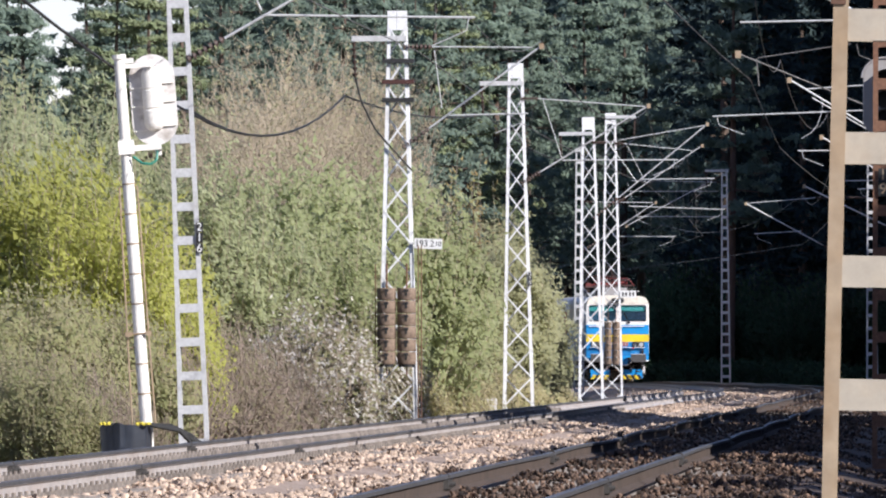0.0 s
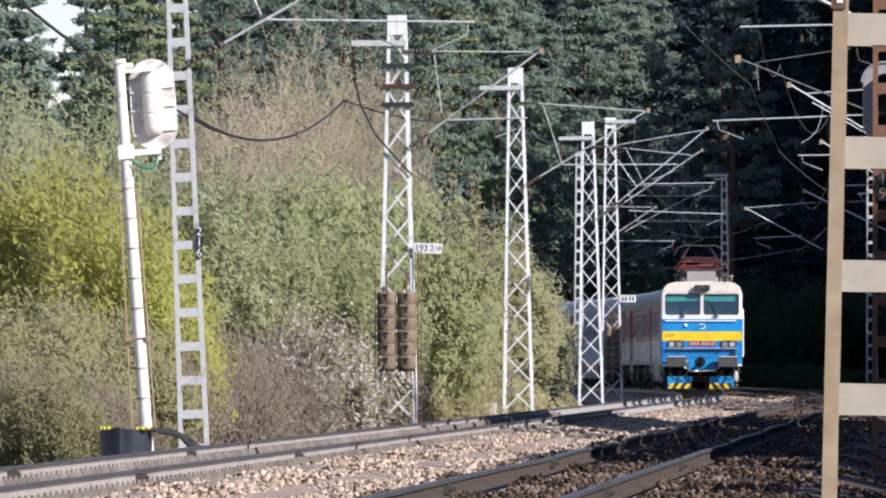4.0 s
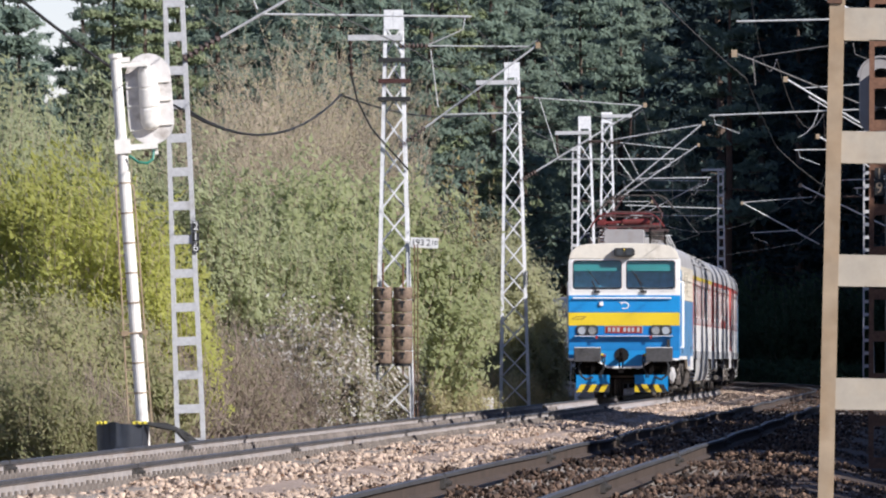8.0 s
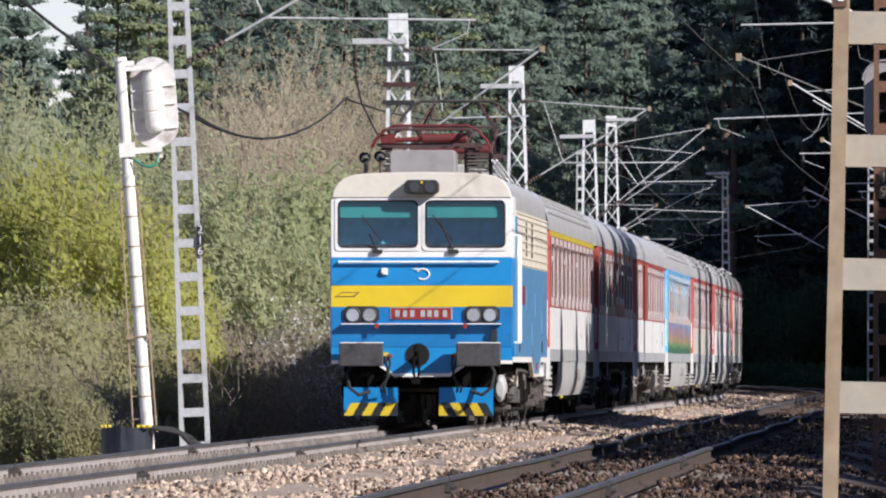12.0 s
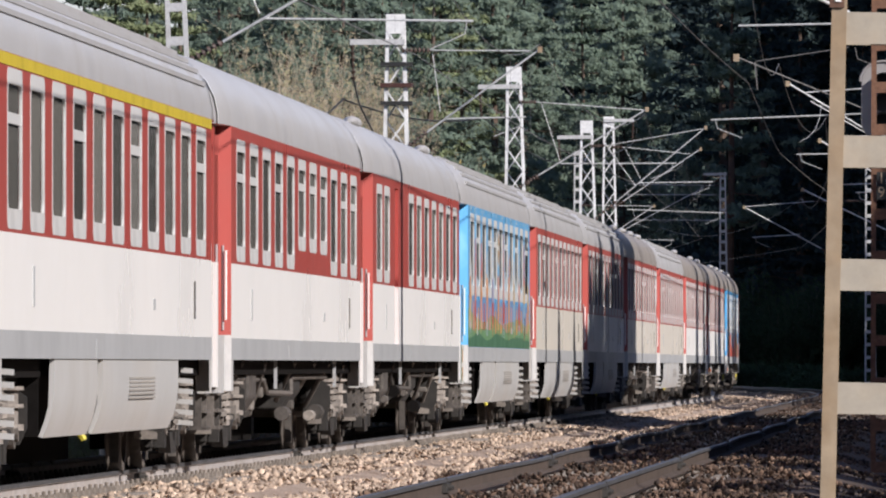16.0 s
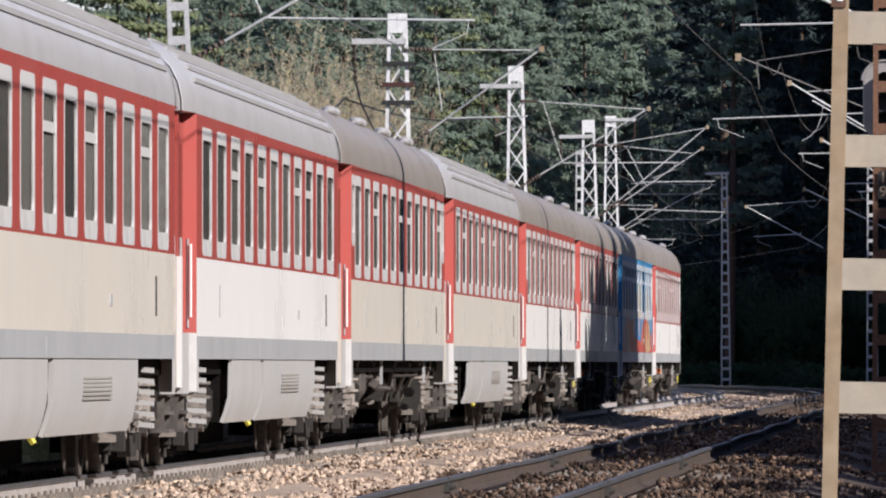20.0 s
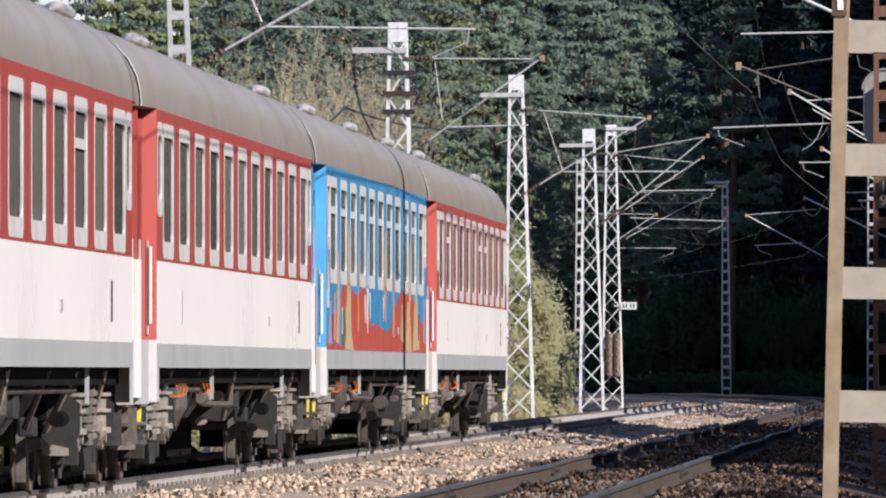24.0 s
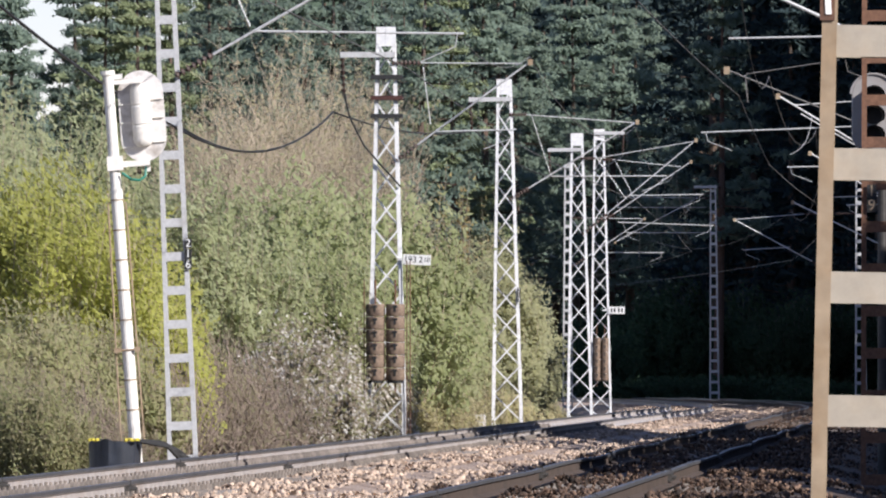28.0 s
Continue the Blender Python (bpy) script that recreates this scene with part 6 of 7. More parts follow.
def weights(m, label):
    t = thing("tension_weights", label, "weights", "tension weights", m=m)
    n = 6
    for cx in (-0.215, 0.215):
        for k in range(n):
            g = Geo()
            z = 0.14 + k * 0.275
            ring = [(cx + 0.195 * math.cos(a), 0.19 * math.sin(a)) for a in np.linspace(0, 2 * math.pi, 21)[:-1]]
            g.loft([[(x, y, z) for x, y in ring], [(x + (x - cx) * 0.05, y * 1.05, z + 0.015) for x, y in ring], [(x + (x - cx) * 0.05, y * 1.05, z + 0.245) for x, y in ring], [(x, y, z + 0.262) for x, y in ring]])
            w = part("cast_weight", g, BROWN_WEIGHT, t, smooth=40)
            part("slot", Geo().box(cx - 0.02, cx + 0.02, -0.212, -0.19, z + 0.1, z + 0.24).box(cx - 0.05, cx + 0.05, -0.212, -0.19, z + 0.19, z + 0.235), BLACK, w)
        part("hanger_rod", Geo().tube((cx, 0, -0.1), (cx, 0, 2.3), 0.02, 6), RUST, t)
        part("foot_plate", Geo().tube((cx, 0, 0.08), (cx, 0, 0.14), 0.17, 12), BLACK, t)
    return t


weights(on_line(231.0, -3.3) @ pose(0.0, -0.62, 0.80), "two stacks of brown cast-iron tension weights on a mast")
weights(on_line(415.0, -3.3) @ pose(0.0, -0.55, 0.75) @ Matrix.Diagonal((0.72, 0.8, 1, 1)), "two stacks of dark cast-iron tension weights near the bend")


def sign(m, w, h, text, label):
    t = thing("kilometre_sign", label, "sign", "kilometre signs", m=m)
    part("plate", Geo().box(-w / 2, w / 2, -0.01, 0.0, -h / 2, h / 2), WHITE, t, bevel=0.003)
    part("bracket", Geo().box(-w / 2 - 0.12, w / 2 - 0.02, 0.0, 0.02, -0.02, 0.02), GALV, t)
    for x, s, size in text:
        cu = bpy.data.curves.new("numeral", "FONT")
        cu.body, cu.size, cu.align_x, cu.align_y, cu.extrude = s, size, "CENTER", "CENTER", 0.002
        o = new("numeral", cu)
        cu.materials.append(BLACK)
        o.parent = t
        o.matrix_basis = pose(x, -0.014, 0, 90, 0, 0)
    return t


sign(on_line(231.0, -3.3) @ pose(0.66, -0.3, 3.53, 0, 2.0, 0), 0.60, 0.22, ((-0.14, "193", 0.19), (0.085, "2", 0.19), (0.215, "10", 0.14)), "white kilometre plate with black numerals on a mast")
_ks = thing("kilometre_sign", "white plate on a distant lattice mast", "sign", "kilometre signs", m=on_line(415.0, -3.3) @ pose(0.62, -0.26, 3.6))
part("bracket", Geo().box(-0.55, 0.2, 0.0, 0.05, -0.03, 0.03), GALV, _ks)
part("plate", Geo().box(-0.31, 0.31, -0.01, 0.01, -0.14, 0.14), WHITE, _ks)
for _x in (-0.2, -0.08, 0.08, 0.2):
    part("bar", Geo().box(_x - 0.03, _x + 0.03, -0.014, -0.01, -0.08, 0.08), BLACK, _ks)
# numbers on the masts
for _y, _o, _x, _z, _s, _d in ((169.5, -3.35, 0.10, 3.12, "216", 0.16), (295.0, -3.3, 0.33, 3.4, "212", 0.13), (136.5, 7.85, -0.11, 3.36, "19", 0.17)):
    _np = thing("mast_number", "black plates with white numerals set upright on a mast", "number plate", "mast numbers", m=on_line(_y, _o) @ pose(_x, -0.13 if _y < 200 else -0.28, _z))
    for _i, _ch in enumerate(_s):
        _p = part("plate", Geo().box(-_d * 0.35, _d * 0.35, -0.008, 0, -_i * _d * 1.05 - _d * 0.5, -_i * _d * 1.05 + _d * 0.5), BLACK, _np)
        _cu = bpy.data.curves.new("numeral", "FONT")
        _cu.body, _cu.size, _cu.align_x, _cu.align_y = _ch, _d * 1.15, "CENTER", "CENTER"
        _cu.materials.append(WHITE if _y > 150 else GALV_OLD)
        _n = new("numeral", _cu)
        _n.parent = _p
        _n.matrix_basis = pose(0, -0.011, -_i * _d * 1.05, 90, 0, 0)


# ---- signals ----
def rear_signal():
    """A colour-light signal seen from behind, leaning, with its ladder."""
    y = 150.0
    m = pose((258 - 784) * y / LENS, y, 0.24, 0, -4.3, 0)
    t = thing("railway_signal", "white signal seen from behind, on a leaning post", "signal", m=m)
    part("post", Geo().tube((0, 0, -1.1), (0, 0, 3.4), 0.085, 16).tube((0, 0, 3.4), (0, 0, 5.0), 0.075, 16), SIGNAL_WHITE, t)
    for z in np.arange(0.3, 3.5, 0.42):
        part("band", Geo().tube((0, 0, float(z)), (0, 0, float(z) + 0.02), 0.093, 16), GALV_OLD, t)
    part("cap", Geo().tube((0, 0, 5.0), (0, 0, 5.06), 0.1, 12).box(-0.06, 0.2, -0.04, 0.04, 4.93, 5.0), SIGNAL_WHITE, t)
    # board with rounded ends
    n = 14
    out = [(0.32 * math.cos(a), 4.72 + 0.32 * math.sin(a)) for a in np.linspace(0, math.pi, n)] + [(0.32 * math.cos(a), 4.08 + 0.32 * math.sin(a)) for a in np.linspace(math.pi, 2 * math.pi, n)]
    hd = part("background_board", Geo().prism([(x + 0.43, z) for x, z in out], 0.20, 0.23), SIGNAL_BOARD, t, "grey oval board", bevel=0.006)
    for z in (4.02, 4.36, 4.62):
        part("stiffener", Geo().box(0.57, 0.735, 0.165, 0.20, z, z + 0.016), SIGNAL_WHITE, hd)
        part("stiffener", Geo().box(0.125, 0.31, 0.165, 0.20, z - 0.05, z - 0.034), SIGNAL_WHITE, hd)
    # one tall lamp housing with rounded ends and three hinged covers
    rings = []
    for q, r in ((0, 0.45), (0.02, 0.7), (0.06, 0.9), (0.11, 1.0), (0.28, 1.0), (0.29, 0.94), (0.31, 0.94), (0.32, 1.02), (0.56, 1.02), (0.57, 0.94), (0.59, 0.94), (0.60, 1.0), (0.77, 1.0), (0.83, 0.9), (0.87, 0.7), (0.89, 0.45)):
        rings.append([(0.425 + 0.14 * r * math.cos(a), 0.14 - 0.13 * r * math.sin(a) if math.sin(a) > 0 else 0.20, 3.97 + q) for a in np.linspace(-0.4, math.pi + 0.4, 18)])
    part("lamp_housing", Geo().loft(rings), SIGNAL_WHITE, t, "white lamp housing with rounded ends", smooth=35)
    part("top_bracket", Geo().box(0.05, 0.44, -0.03, 0.03, 4.86, 4.92).box(0.375, 0.435, 0.034, 0.2, 4.80, 4.915), SIGNAL_WHITE, t)
    part("lower_bracket", Geo().box(-0.1, 0.12, -0.1, 0.1, 3.66, 3.86).box(0.1, 0.50, -0.05, 0.05, 3.70, 3.78).box(0.405, 0.495, 0.054, 0.2, 3.62, 3.79), SIGNAL_WHITE, t)
    part("cable", Geo().line([(0.10, -0.1, 3.62), (0.22, -0.12, 3.52), (0.34, -0.12, 3.50), (0.42, -0.1, 3.55), (0.44, -0.06, 3.68)], 0.02, 6), mat("green_cable", (0.03, 0.22, 0.15), 0.5, bump=0), t, "green cable")
    ld = part("ladder", Geo().tube((-0.20, -0.02, -0.2), (-0.13, -0.02, 3.2), 0.013, 6).tube((0.13, -0.02, -0.2), (0.12, -0.02, 3.2), 0.013, 6).line([(-0.13, -0.02, 3.2), (0, -0.02, 3.26), (0.12, -0.02, 3.2)], 0.013, 6), GALV_OLD, t)
    for z in np.arange(0.0, 3.1, 0.32):
        part("rung", Geo().tube((-0.2 + 0.02 * z, -0.02, float(z)), (0.13, -0.02, float(z)), 0.009, 5), GALV_OLD, ld)
    for z in (1.15,):
        part("clamp", Geo().box(-0.2, -0.1, -0.11, -0.08, z - 0.03, z + 0.03).box(0.09, 0.17, -0.11, -0.08, z - 0.03, z + 0.03).tube((-0.2, -0.09, z), (0.17, -0.09, z), 0.012, 6), GALV_OLD, t)
    return t


rear_signal()
_tb = thing("plastic_wrapped_base", "black plastic sheet round the signal's foot with yellow edges", "base cover", m=pose((224 - 784) * 149.2 / LENS, 149.2, 0))
part("sheet", Geo().loft([[((0.33 + 0.03 * k) * math.cos(a) + 0.02 * math.sin(5 * a), 0.35 * math.sin(a) + 0.025 * k * math.sin(11 * a), z + 0.025 * math.sin(3 * a + 1) + 0.012 * math.sin(9 * a)) for a in np.linspace(0, 2 * math.pi, 33)[:-1]] for k, z in ((0, -0.9), (0.3, -0.3), (1, 0.12), (0.9, 0.1), (0.0, -0.2))], caps=False), mat("black_plastic_sheet", (0.03, 0.035, 0.045), 0.3, grain=8.0, bump=0.3), _tb, smooth=30)
for _x0, _x1 in ((-0.36, -0.22), (0.14, 0.34)):
    part("yellow_edge", Geo().line([(_x0 + (_x1 - _x0) * q / 5, -0.33 + 0.02 * (q % 2), 0.13 + 0.006 * ((q * 7) % 3)) for q in range(6)], 0.022, 6), YEL_CABLE, _tb)
_cb = thing("cable_loop", "thick black cables running from the signal's foot", "cable", m=pose((228 - 784) * 149.2 / LENS, 149.0, 0))
for _k in range(3):
    part("cable", Geo().line([(0.3, 0, 0.12), (0.6 + 0.05 * _k, 0.1, 0.10 - 0.03 * _k), (0.85, 0.3, -0.02 - 0.05 * _k), (1.0 + 0.08 * _k, 0.5, -0.16), (1.15, 0.6, -0.5)], 0.03, 7), RUBBER, _cb)


def front_signal():
    """A colour-light signal facing the camera, half hidden by the masts."""
    y = 150.0
    t = thing("railway_signal", "dark signal head with three hooded lamps facing along the track", "signal", m=pose((1566 - 784) * y / LENS, y, 0.35) @ Matrix.Diagonal((1.42, 1.42, 1.35, 1)))
    part("post", Geo().tube((0.1, 0.25, -0.8), (0.1, 0.25, 3.6), 0.05, 14), IRON, t)
    n = 12
    out = [(0.21 * math.cos(a), 3.42 + 0.21 * math.sin(a)) for a in np.linspace(0, math.pi, n)] + [(0.21 * math.cos(a), 2.99 + 0.19 * math.sin(a)) for a in np.linspace(math.pi, 2 * math.pi, n)]
    bd = part("background_board", Geo().prism(out, 0.1, 0.14), CLIMATE, t, "dull grey oval board", bevel=0.01)
    rim = [(x * 1.06, z) for x, z in out[:n]]
    part("board_rim", Geo().line([(x, 0.09, z) for x, z in rim], 0.012, 6), CLIMATE, bd)
    for z in (3.40, 3.195, 2.99):
        h = Geo()
        arc = [(0.105 * math.cos(a), z + 0.105 * math.sin(a)) for a in np.linspace(-0.5, math.pi + 0.5, 14)]
        h.loft([[(x, 0.1, q) for x, q in arc], [(x * 1.05, -0.16, q) for x, q in arc]], closed=False)
        part("hood", h, BLACK, bd)
        part("lens", Geo().tube((0, 0.085, z), (0, 0.1, z), 0.09, 16), BLACK, bd)
    return t


front_signal()

# concrete marker stone behind the first track
_s = thing("marker_stone", "small pale concrete marker stone beside the track", "marker stone", m=on_line(262.0, -2.75))
part("block", Geo().prism_x([(-0.2, -0.8), (-0.2, 0.0), (-0.14, 0.10), (0.14, 0.10), (0.2, 0.0), (0.2, -0.8)], -0.26, 0.26), CONCRETE, _s, bevel=0.03)


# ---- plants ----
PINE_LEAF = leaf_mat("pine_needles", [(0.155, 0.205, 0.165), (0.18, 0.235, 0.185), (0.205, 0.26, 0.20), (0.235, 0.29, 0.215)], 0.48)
# pine needles in a darker copy, which makes the back row look shaded
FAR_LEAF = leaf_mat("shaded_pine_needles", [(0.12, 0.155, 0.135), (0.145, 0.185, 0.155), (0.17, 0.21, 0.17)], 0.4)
LARCH_LEAF = leaf_mat("fresh_pale_larch_needles", [(0.20, 0.24, 0.13), (0.24, 0.28, 0.15), (0.28, 0.31, 0.18)], 0.35)
# part of the right-hand wood's shade lies in this needle colour
DARK_LEAF = leaf_mat("shade_dark_spruce_needles", [(0.038, 0.057, 0.063), (0.053, 0.078, 0.079), (0.079, 0.108, 0.096)], 0.2)
GREEN_LEAF = leaf_mat("young_willow_leaves", [(0.36, 0.395, 0.20), (0.395, 0.43, 0.225), (0.43, 0.455, 0.25), (0.47, 0.485, 0.29)], 0.62)
YELLOW_LEAF = leaf_mat("yellow_green_leaves", [(0.40, 0.405, 0.11), (0.44, 0.445, 0.125), (0.47, 0.47, 0.16), (0.41, 0.43, 0.14)], 0.6)
PALE_LEAF = leaf_mat("pale_silver_willow_leaves", [(0.365, 0.39, 0.22), (0.40, 0.425, 0.245), (0.45, 0.47, 0.295), (0.39, 0.415, 0.23)], 0.58)
DRAB_LEAF = leaf_mat("drab_olive_buds", [(0.33, 0.28, 0.18), (0.37, 0.32, 0.21), (0.34, 0.34, 0.19), (0.42, 0.37, 0.26)], 0.5)
BLOSSOM = leaf_mat("white_blossom", [(0.78, 0.75, 0.70), (0.66, 0.62, 0.57), (0.34, 0.29, 0.22), (0.27, 0.22, 0.16), (0.29, 0.29, 0.15), (0.31, 0.31, 0.16)])
BROWN_BUD = leaf_mat("brown_buds", [(0.20, 0.16, 0.12), (0.23, 0.185, 0.14), (0.21, 0.20, 0.115), (0.26, 0.215, 0.165)], 0.45)
LOW_LEAF = leaf_mat("grey_green_low_leaves", [(0.30, 0.315, 0.155), (0.35, 0.355, 0.18), (0.35, 0.315, 0.19), (0.39, 0.38, 0.22)], 0.55)
DRY_LEAF = leaf_mat("dry_tan_grass_and_old_leaves", [(0.40, 0.34, 0.20), (0.46, 0.40, 0.24), (0.40, 0.40, 0.19), (0.50, 0.44, 0.29)], 0.45)
RUSSET_LEAF = leaf_mat("russet_young_leaves", [(0.26, 0.20, 0.10), (0.33, 0.25, 0.12), (0.27, 0.26, 0.11)])
OLIVE_LEAF = leaf_mat("olive_willow_leaves", [(0.41, 0.41, 0.235), (0.45, 0.445, 0.265), (0.48, 0.47, 0.295), (0.43, 0.435, 0.25)], 0.6)
# green kept low, so the undergrowth looks shaded by its colour
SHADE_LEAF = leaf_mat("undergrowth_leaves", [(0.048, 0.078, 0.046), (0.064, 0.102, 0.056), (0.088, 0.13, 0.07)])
BARK = mat("grey_brown_bark", (0.20, 0.165, 0.13), 0.95, vary=0.3, grain=18.0, stain=3.0, second=(0.08, 0.06, 0.045), bump=0.5)
THICKET = mat("mauve_brown_twigs", (0.30, 0.235, 0.19), 0.95, vary=0.3, grain=6.0, stain=0.5, second=(0.20, 0.155, 0.125), bump=0)
TWIG = mat("tan_twigs", (0.40, 0.33, 0.24), 0.9, vary=0.25, grain=8.0, stain=1.0, second=(0.30, 0.24, 0.165), bump=0)
PINE_BARK = mat("brown_pine_bark", (0.11, 0.075, 0.055), 0.95, vary=0.3, grain=12.0, stain=1.5, second=(0.07, 0.055, 0.045), bump=0.5)

RED_BARK = mat("reddish_pine_bark", (0.15, 0.085, 0.06), 0.95, vary=0.3, grain=12.0, stain=1.5, second=(0.12, 0.075, 0.055), bump=0.5)


def sheet_mesh(name, pts, size, rng, up=1.5, aspect=1.6, axis=None, facing=None):
    """Many small separate leaves, one pointed face each."""
    n = len(pts)
    # leaf faces are tilted towards the sun, which brightens the foliage
    nn = rng.normal(size=(n, 3)) + up * np.array(_to_sun) if facing is None else facing + 0.45 * rng.normal(size=(n, 3))
    nn /= np.linalg.norm(nn, axis=1)[:, None] + 1e-9
    a = np.cross(nn, rng.normal(size=(n, 3)))
    if axis is not None:
        a = axis - nn * np.sum(axis * nn, axis=1)[:, None]
    a /= np.linalg.norm(a, axis=1)[:, None] + 1e-9
    b = np.cross(nn, a)
    s = (size * (0.6 + 0.8 * rng.random(n)))[:, None]
    a, b = a * s * aspect * 0.5, b * s * 0.5
    v = np.stack([pts - a * 0.8 + b, pts + a * 1.1, pts - a * 0.8 - b], 1)
    me = bpy.data.meshes.new(name)
    me.vertices.add(3 * n)
    me.vertices.foreach_set("co", v.ravel())
    me.loops.add(3 * n)
    me.loops.foreach_set("vertex_index", np.arange(3 * n))
    me.polygons.add(n)
    me.polygons.foreach_set("loop_start", np.arange(n) * 3)
    me.update(calc_edges=True)
    return me


def shrub(label, seed, height, spread, shoots, leaves, leaf_size, leaf, wood=TWIG, category="bush", bare=0.25, stem=0.02, arch=0.35):
    """Many shoots from one root; leaves or buds along each."""
    leaves, leaf_size = int(leaves * 0.95), leaf_size * 0.86
    rng = np.random.default_rng(seed)
    t = thing("bush", label, category, "bushes along the line")
    g = Geo()
    pts, ways, outs = [], [], []
    for k in range(shoots):
        ang, r = rng.random() * 2 * math.pi, spread * math.sqrt(rng.random())
        h = height * (0.55 + 0.45 * rng.random()) * (1 - 0.45 * (r / spread) ** 2)
        base = np.array([0.25 * r * math.cos(ang), 0.25 * r * math.sin(ang), 0.0])
        tip = np.array([r * math.cos(ang), r * math.sin(ang), h])
        bend = np.array([math.cos(ang), math.sin(ang), 0]) * arch * rng.random() + rng.normal(size=3) * 0.12
        curve = [base + (tip - base) * q + bend * math.sin(q * math.pi) for q in (0, 0.36, 0.72, 1.0)]
        rad = [stem, stem * 0.72, stem * 0.4, stem * 0.12]
        for i in range(3):
            g.tube(curve[i], curve[i + 1], rad[i], 3, rad[i + 1])
        for j in range(3):
            q = 0.35 + 0.55 * rng.random()
            p = base + (tip - base) * q + bend * math.sin(q * math.pi)
            d = rng.normal(size=3) * np.array([0.35, 0.35, 0.2]) + np.array([0, 0, 0.45])
            e = p + d * (0.5 + 0.6 * rng.random()) * height / 6
            g.tube(p, e, stem * 0.35, 3, stem * 0.1)
            m = leaves // 6
            f = rng.random(m)[:, None]
            pts.append(p + (e - p) * f + rng.normal(size=(m, 3)) * 0.10)
            ways.append(np.tile((e - p) / (np.linalg.norm(e - p) + 1e-6), (m, 1)))
            outs.append(np.tile((math.cos(ang) * r / spread, math.sin(ang) * r / spread, 0.5), (m, 1)))
        f = bare + (1 - bare) * rng.random(leaves // 2) ** 0.8
        f = f[:, None]
        pts.append(base + (tip - base) * f + bend * np.sin(f * math.pi) + rng.normal(size=(leaves // 2, 3)) * 0.13)
        ways.append(np.tile((tip - base) / (np.linalg.norm(tip - base) + 1e-6), (leaves // 2, 1)))
        outs.append(np.tile((math.cos(ang) * r / spread, math.sin(ang) * r / spread, 0.5), (leaves // 2, 1)))
    tagged(part("twig_mass", g, wood, t), kind="stuff")
    if leaves:
        pts = np.concatenate(pts)
        ways = np.concatenate(ways) + 0.5 * rng.normal(size=(len(pts), 3))
        outs = 0.7 * np.concatenate(outs) + 0.9 * np.array(_to_sun)
        tagged(part("foliage", sheet_mesh("foliage", pts, leaf_size, rng, aspect=2.1, axis=ways, facing=outs), leaf, t), kind="stuff")
    return t


def twiggy(label, seed, height, spread, stems, buds, bud_size, leaf, wood=TWIG, stem=0.035):
    """A young tree with several stems, side branches at a slant and fine twigs, in bud."""
    rng = np.random.default_rng(seed)
    t = thing("tree", label, "tree", "young trees along the line")
    g = Geo()
    pts = []
    for k in range(stems):
        ang, r = rng.random() * 2 * math.pi, spread * math.sqrt(rng.random())
        h = height * (0.7 + 0.3 * rng.random())
        base = np.array([0.3 * r * math.cos(ang), 0.3 * r * math.sin(ang), 0.0])
        tip = np.array([r * math.cos(ang), r * math.sin(ang), h])
        wob = rng.normal(size=3) * 0.07 * np.array([1, 1, 0])

        def on(q):
            return base + (tip - base) * q + wob * math.sin(q * 5)
        qs = np.linspace(0, 1, 7)
        for a, b in zip(qs, qs[1:]):
            g.tube(on(a), on(b), float(stem * (1.05 - a)), 3, float(stem * (1.05 - b)))
        for j in range(13):
            q = 0.22 + 0.75 * rng.random()
            p = on(q)
            a2 = rng.random() * 2 * math.pi
            ln = height * (0.16 * (1.1 - q) + 0.05) * (0.6 + 0.8 * rng.random())
            up = 1.5 + 1.2 * rng.random()
            e = p + ln * np.array([math.cos(a2), math.sin(a2), up])
            g.tube(p, e, float(stem * 0.36 * (1.1 - 0.6 * q)), 3, 0.004)
            for i in range(4):
                f = 0.3 + 0.6 * rng.random()
                p2 = p + (e - p) * f
                e2 = p2 + ln * 0.45 * (rng.normal(size=3) * np.array([0.55, 0.55, 0.2]) + np.array([0, 0, 0.8]))
                g.tube(p2, e2, 0.007, 3, 0.003)
                fr = rng.random(buds)[:, None]
                pts.append(p2 + (e2 - p2) * fr + rng.normal(size=(buds, 3)) * 0.05)
    tagged(part("branch_mass", g, wood, t), kind="stuff")
    tagged(part("bud_mass", sheet_mesh("bud_mass", np.concatenate(pts), bud_size, rng, up=2.0), leaf, t), kind="stuff")
    return t


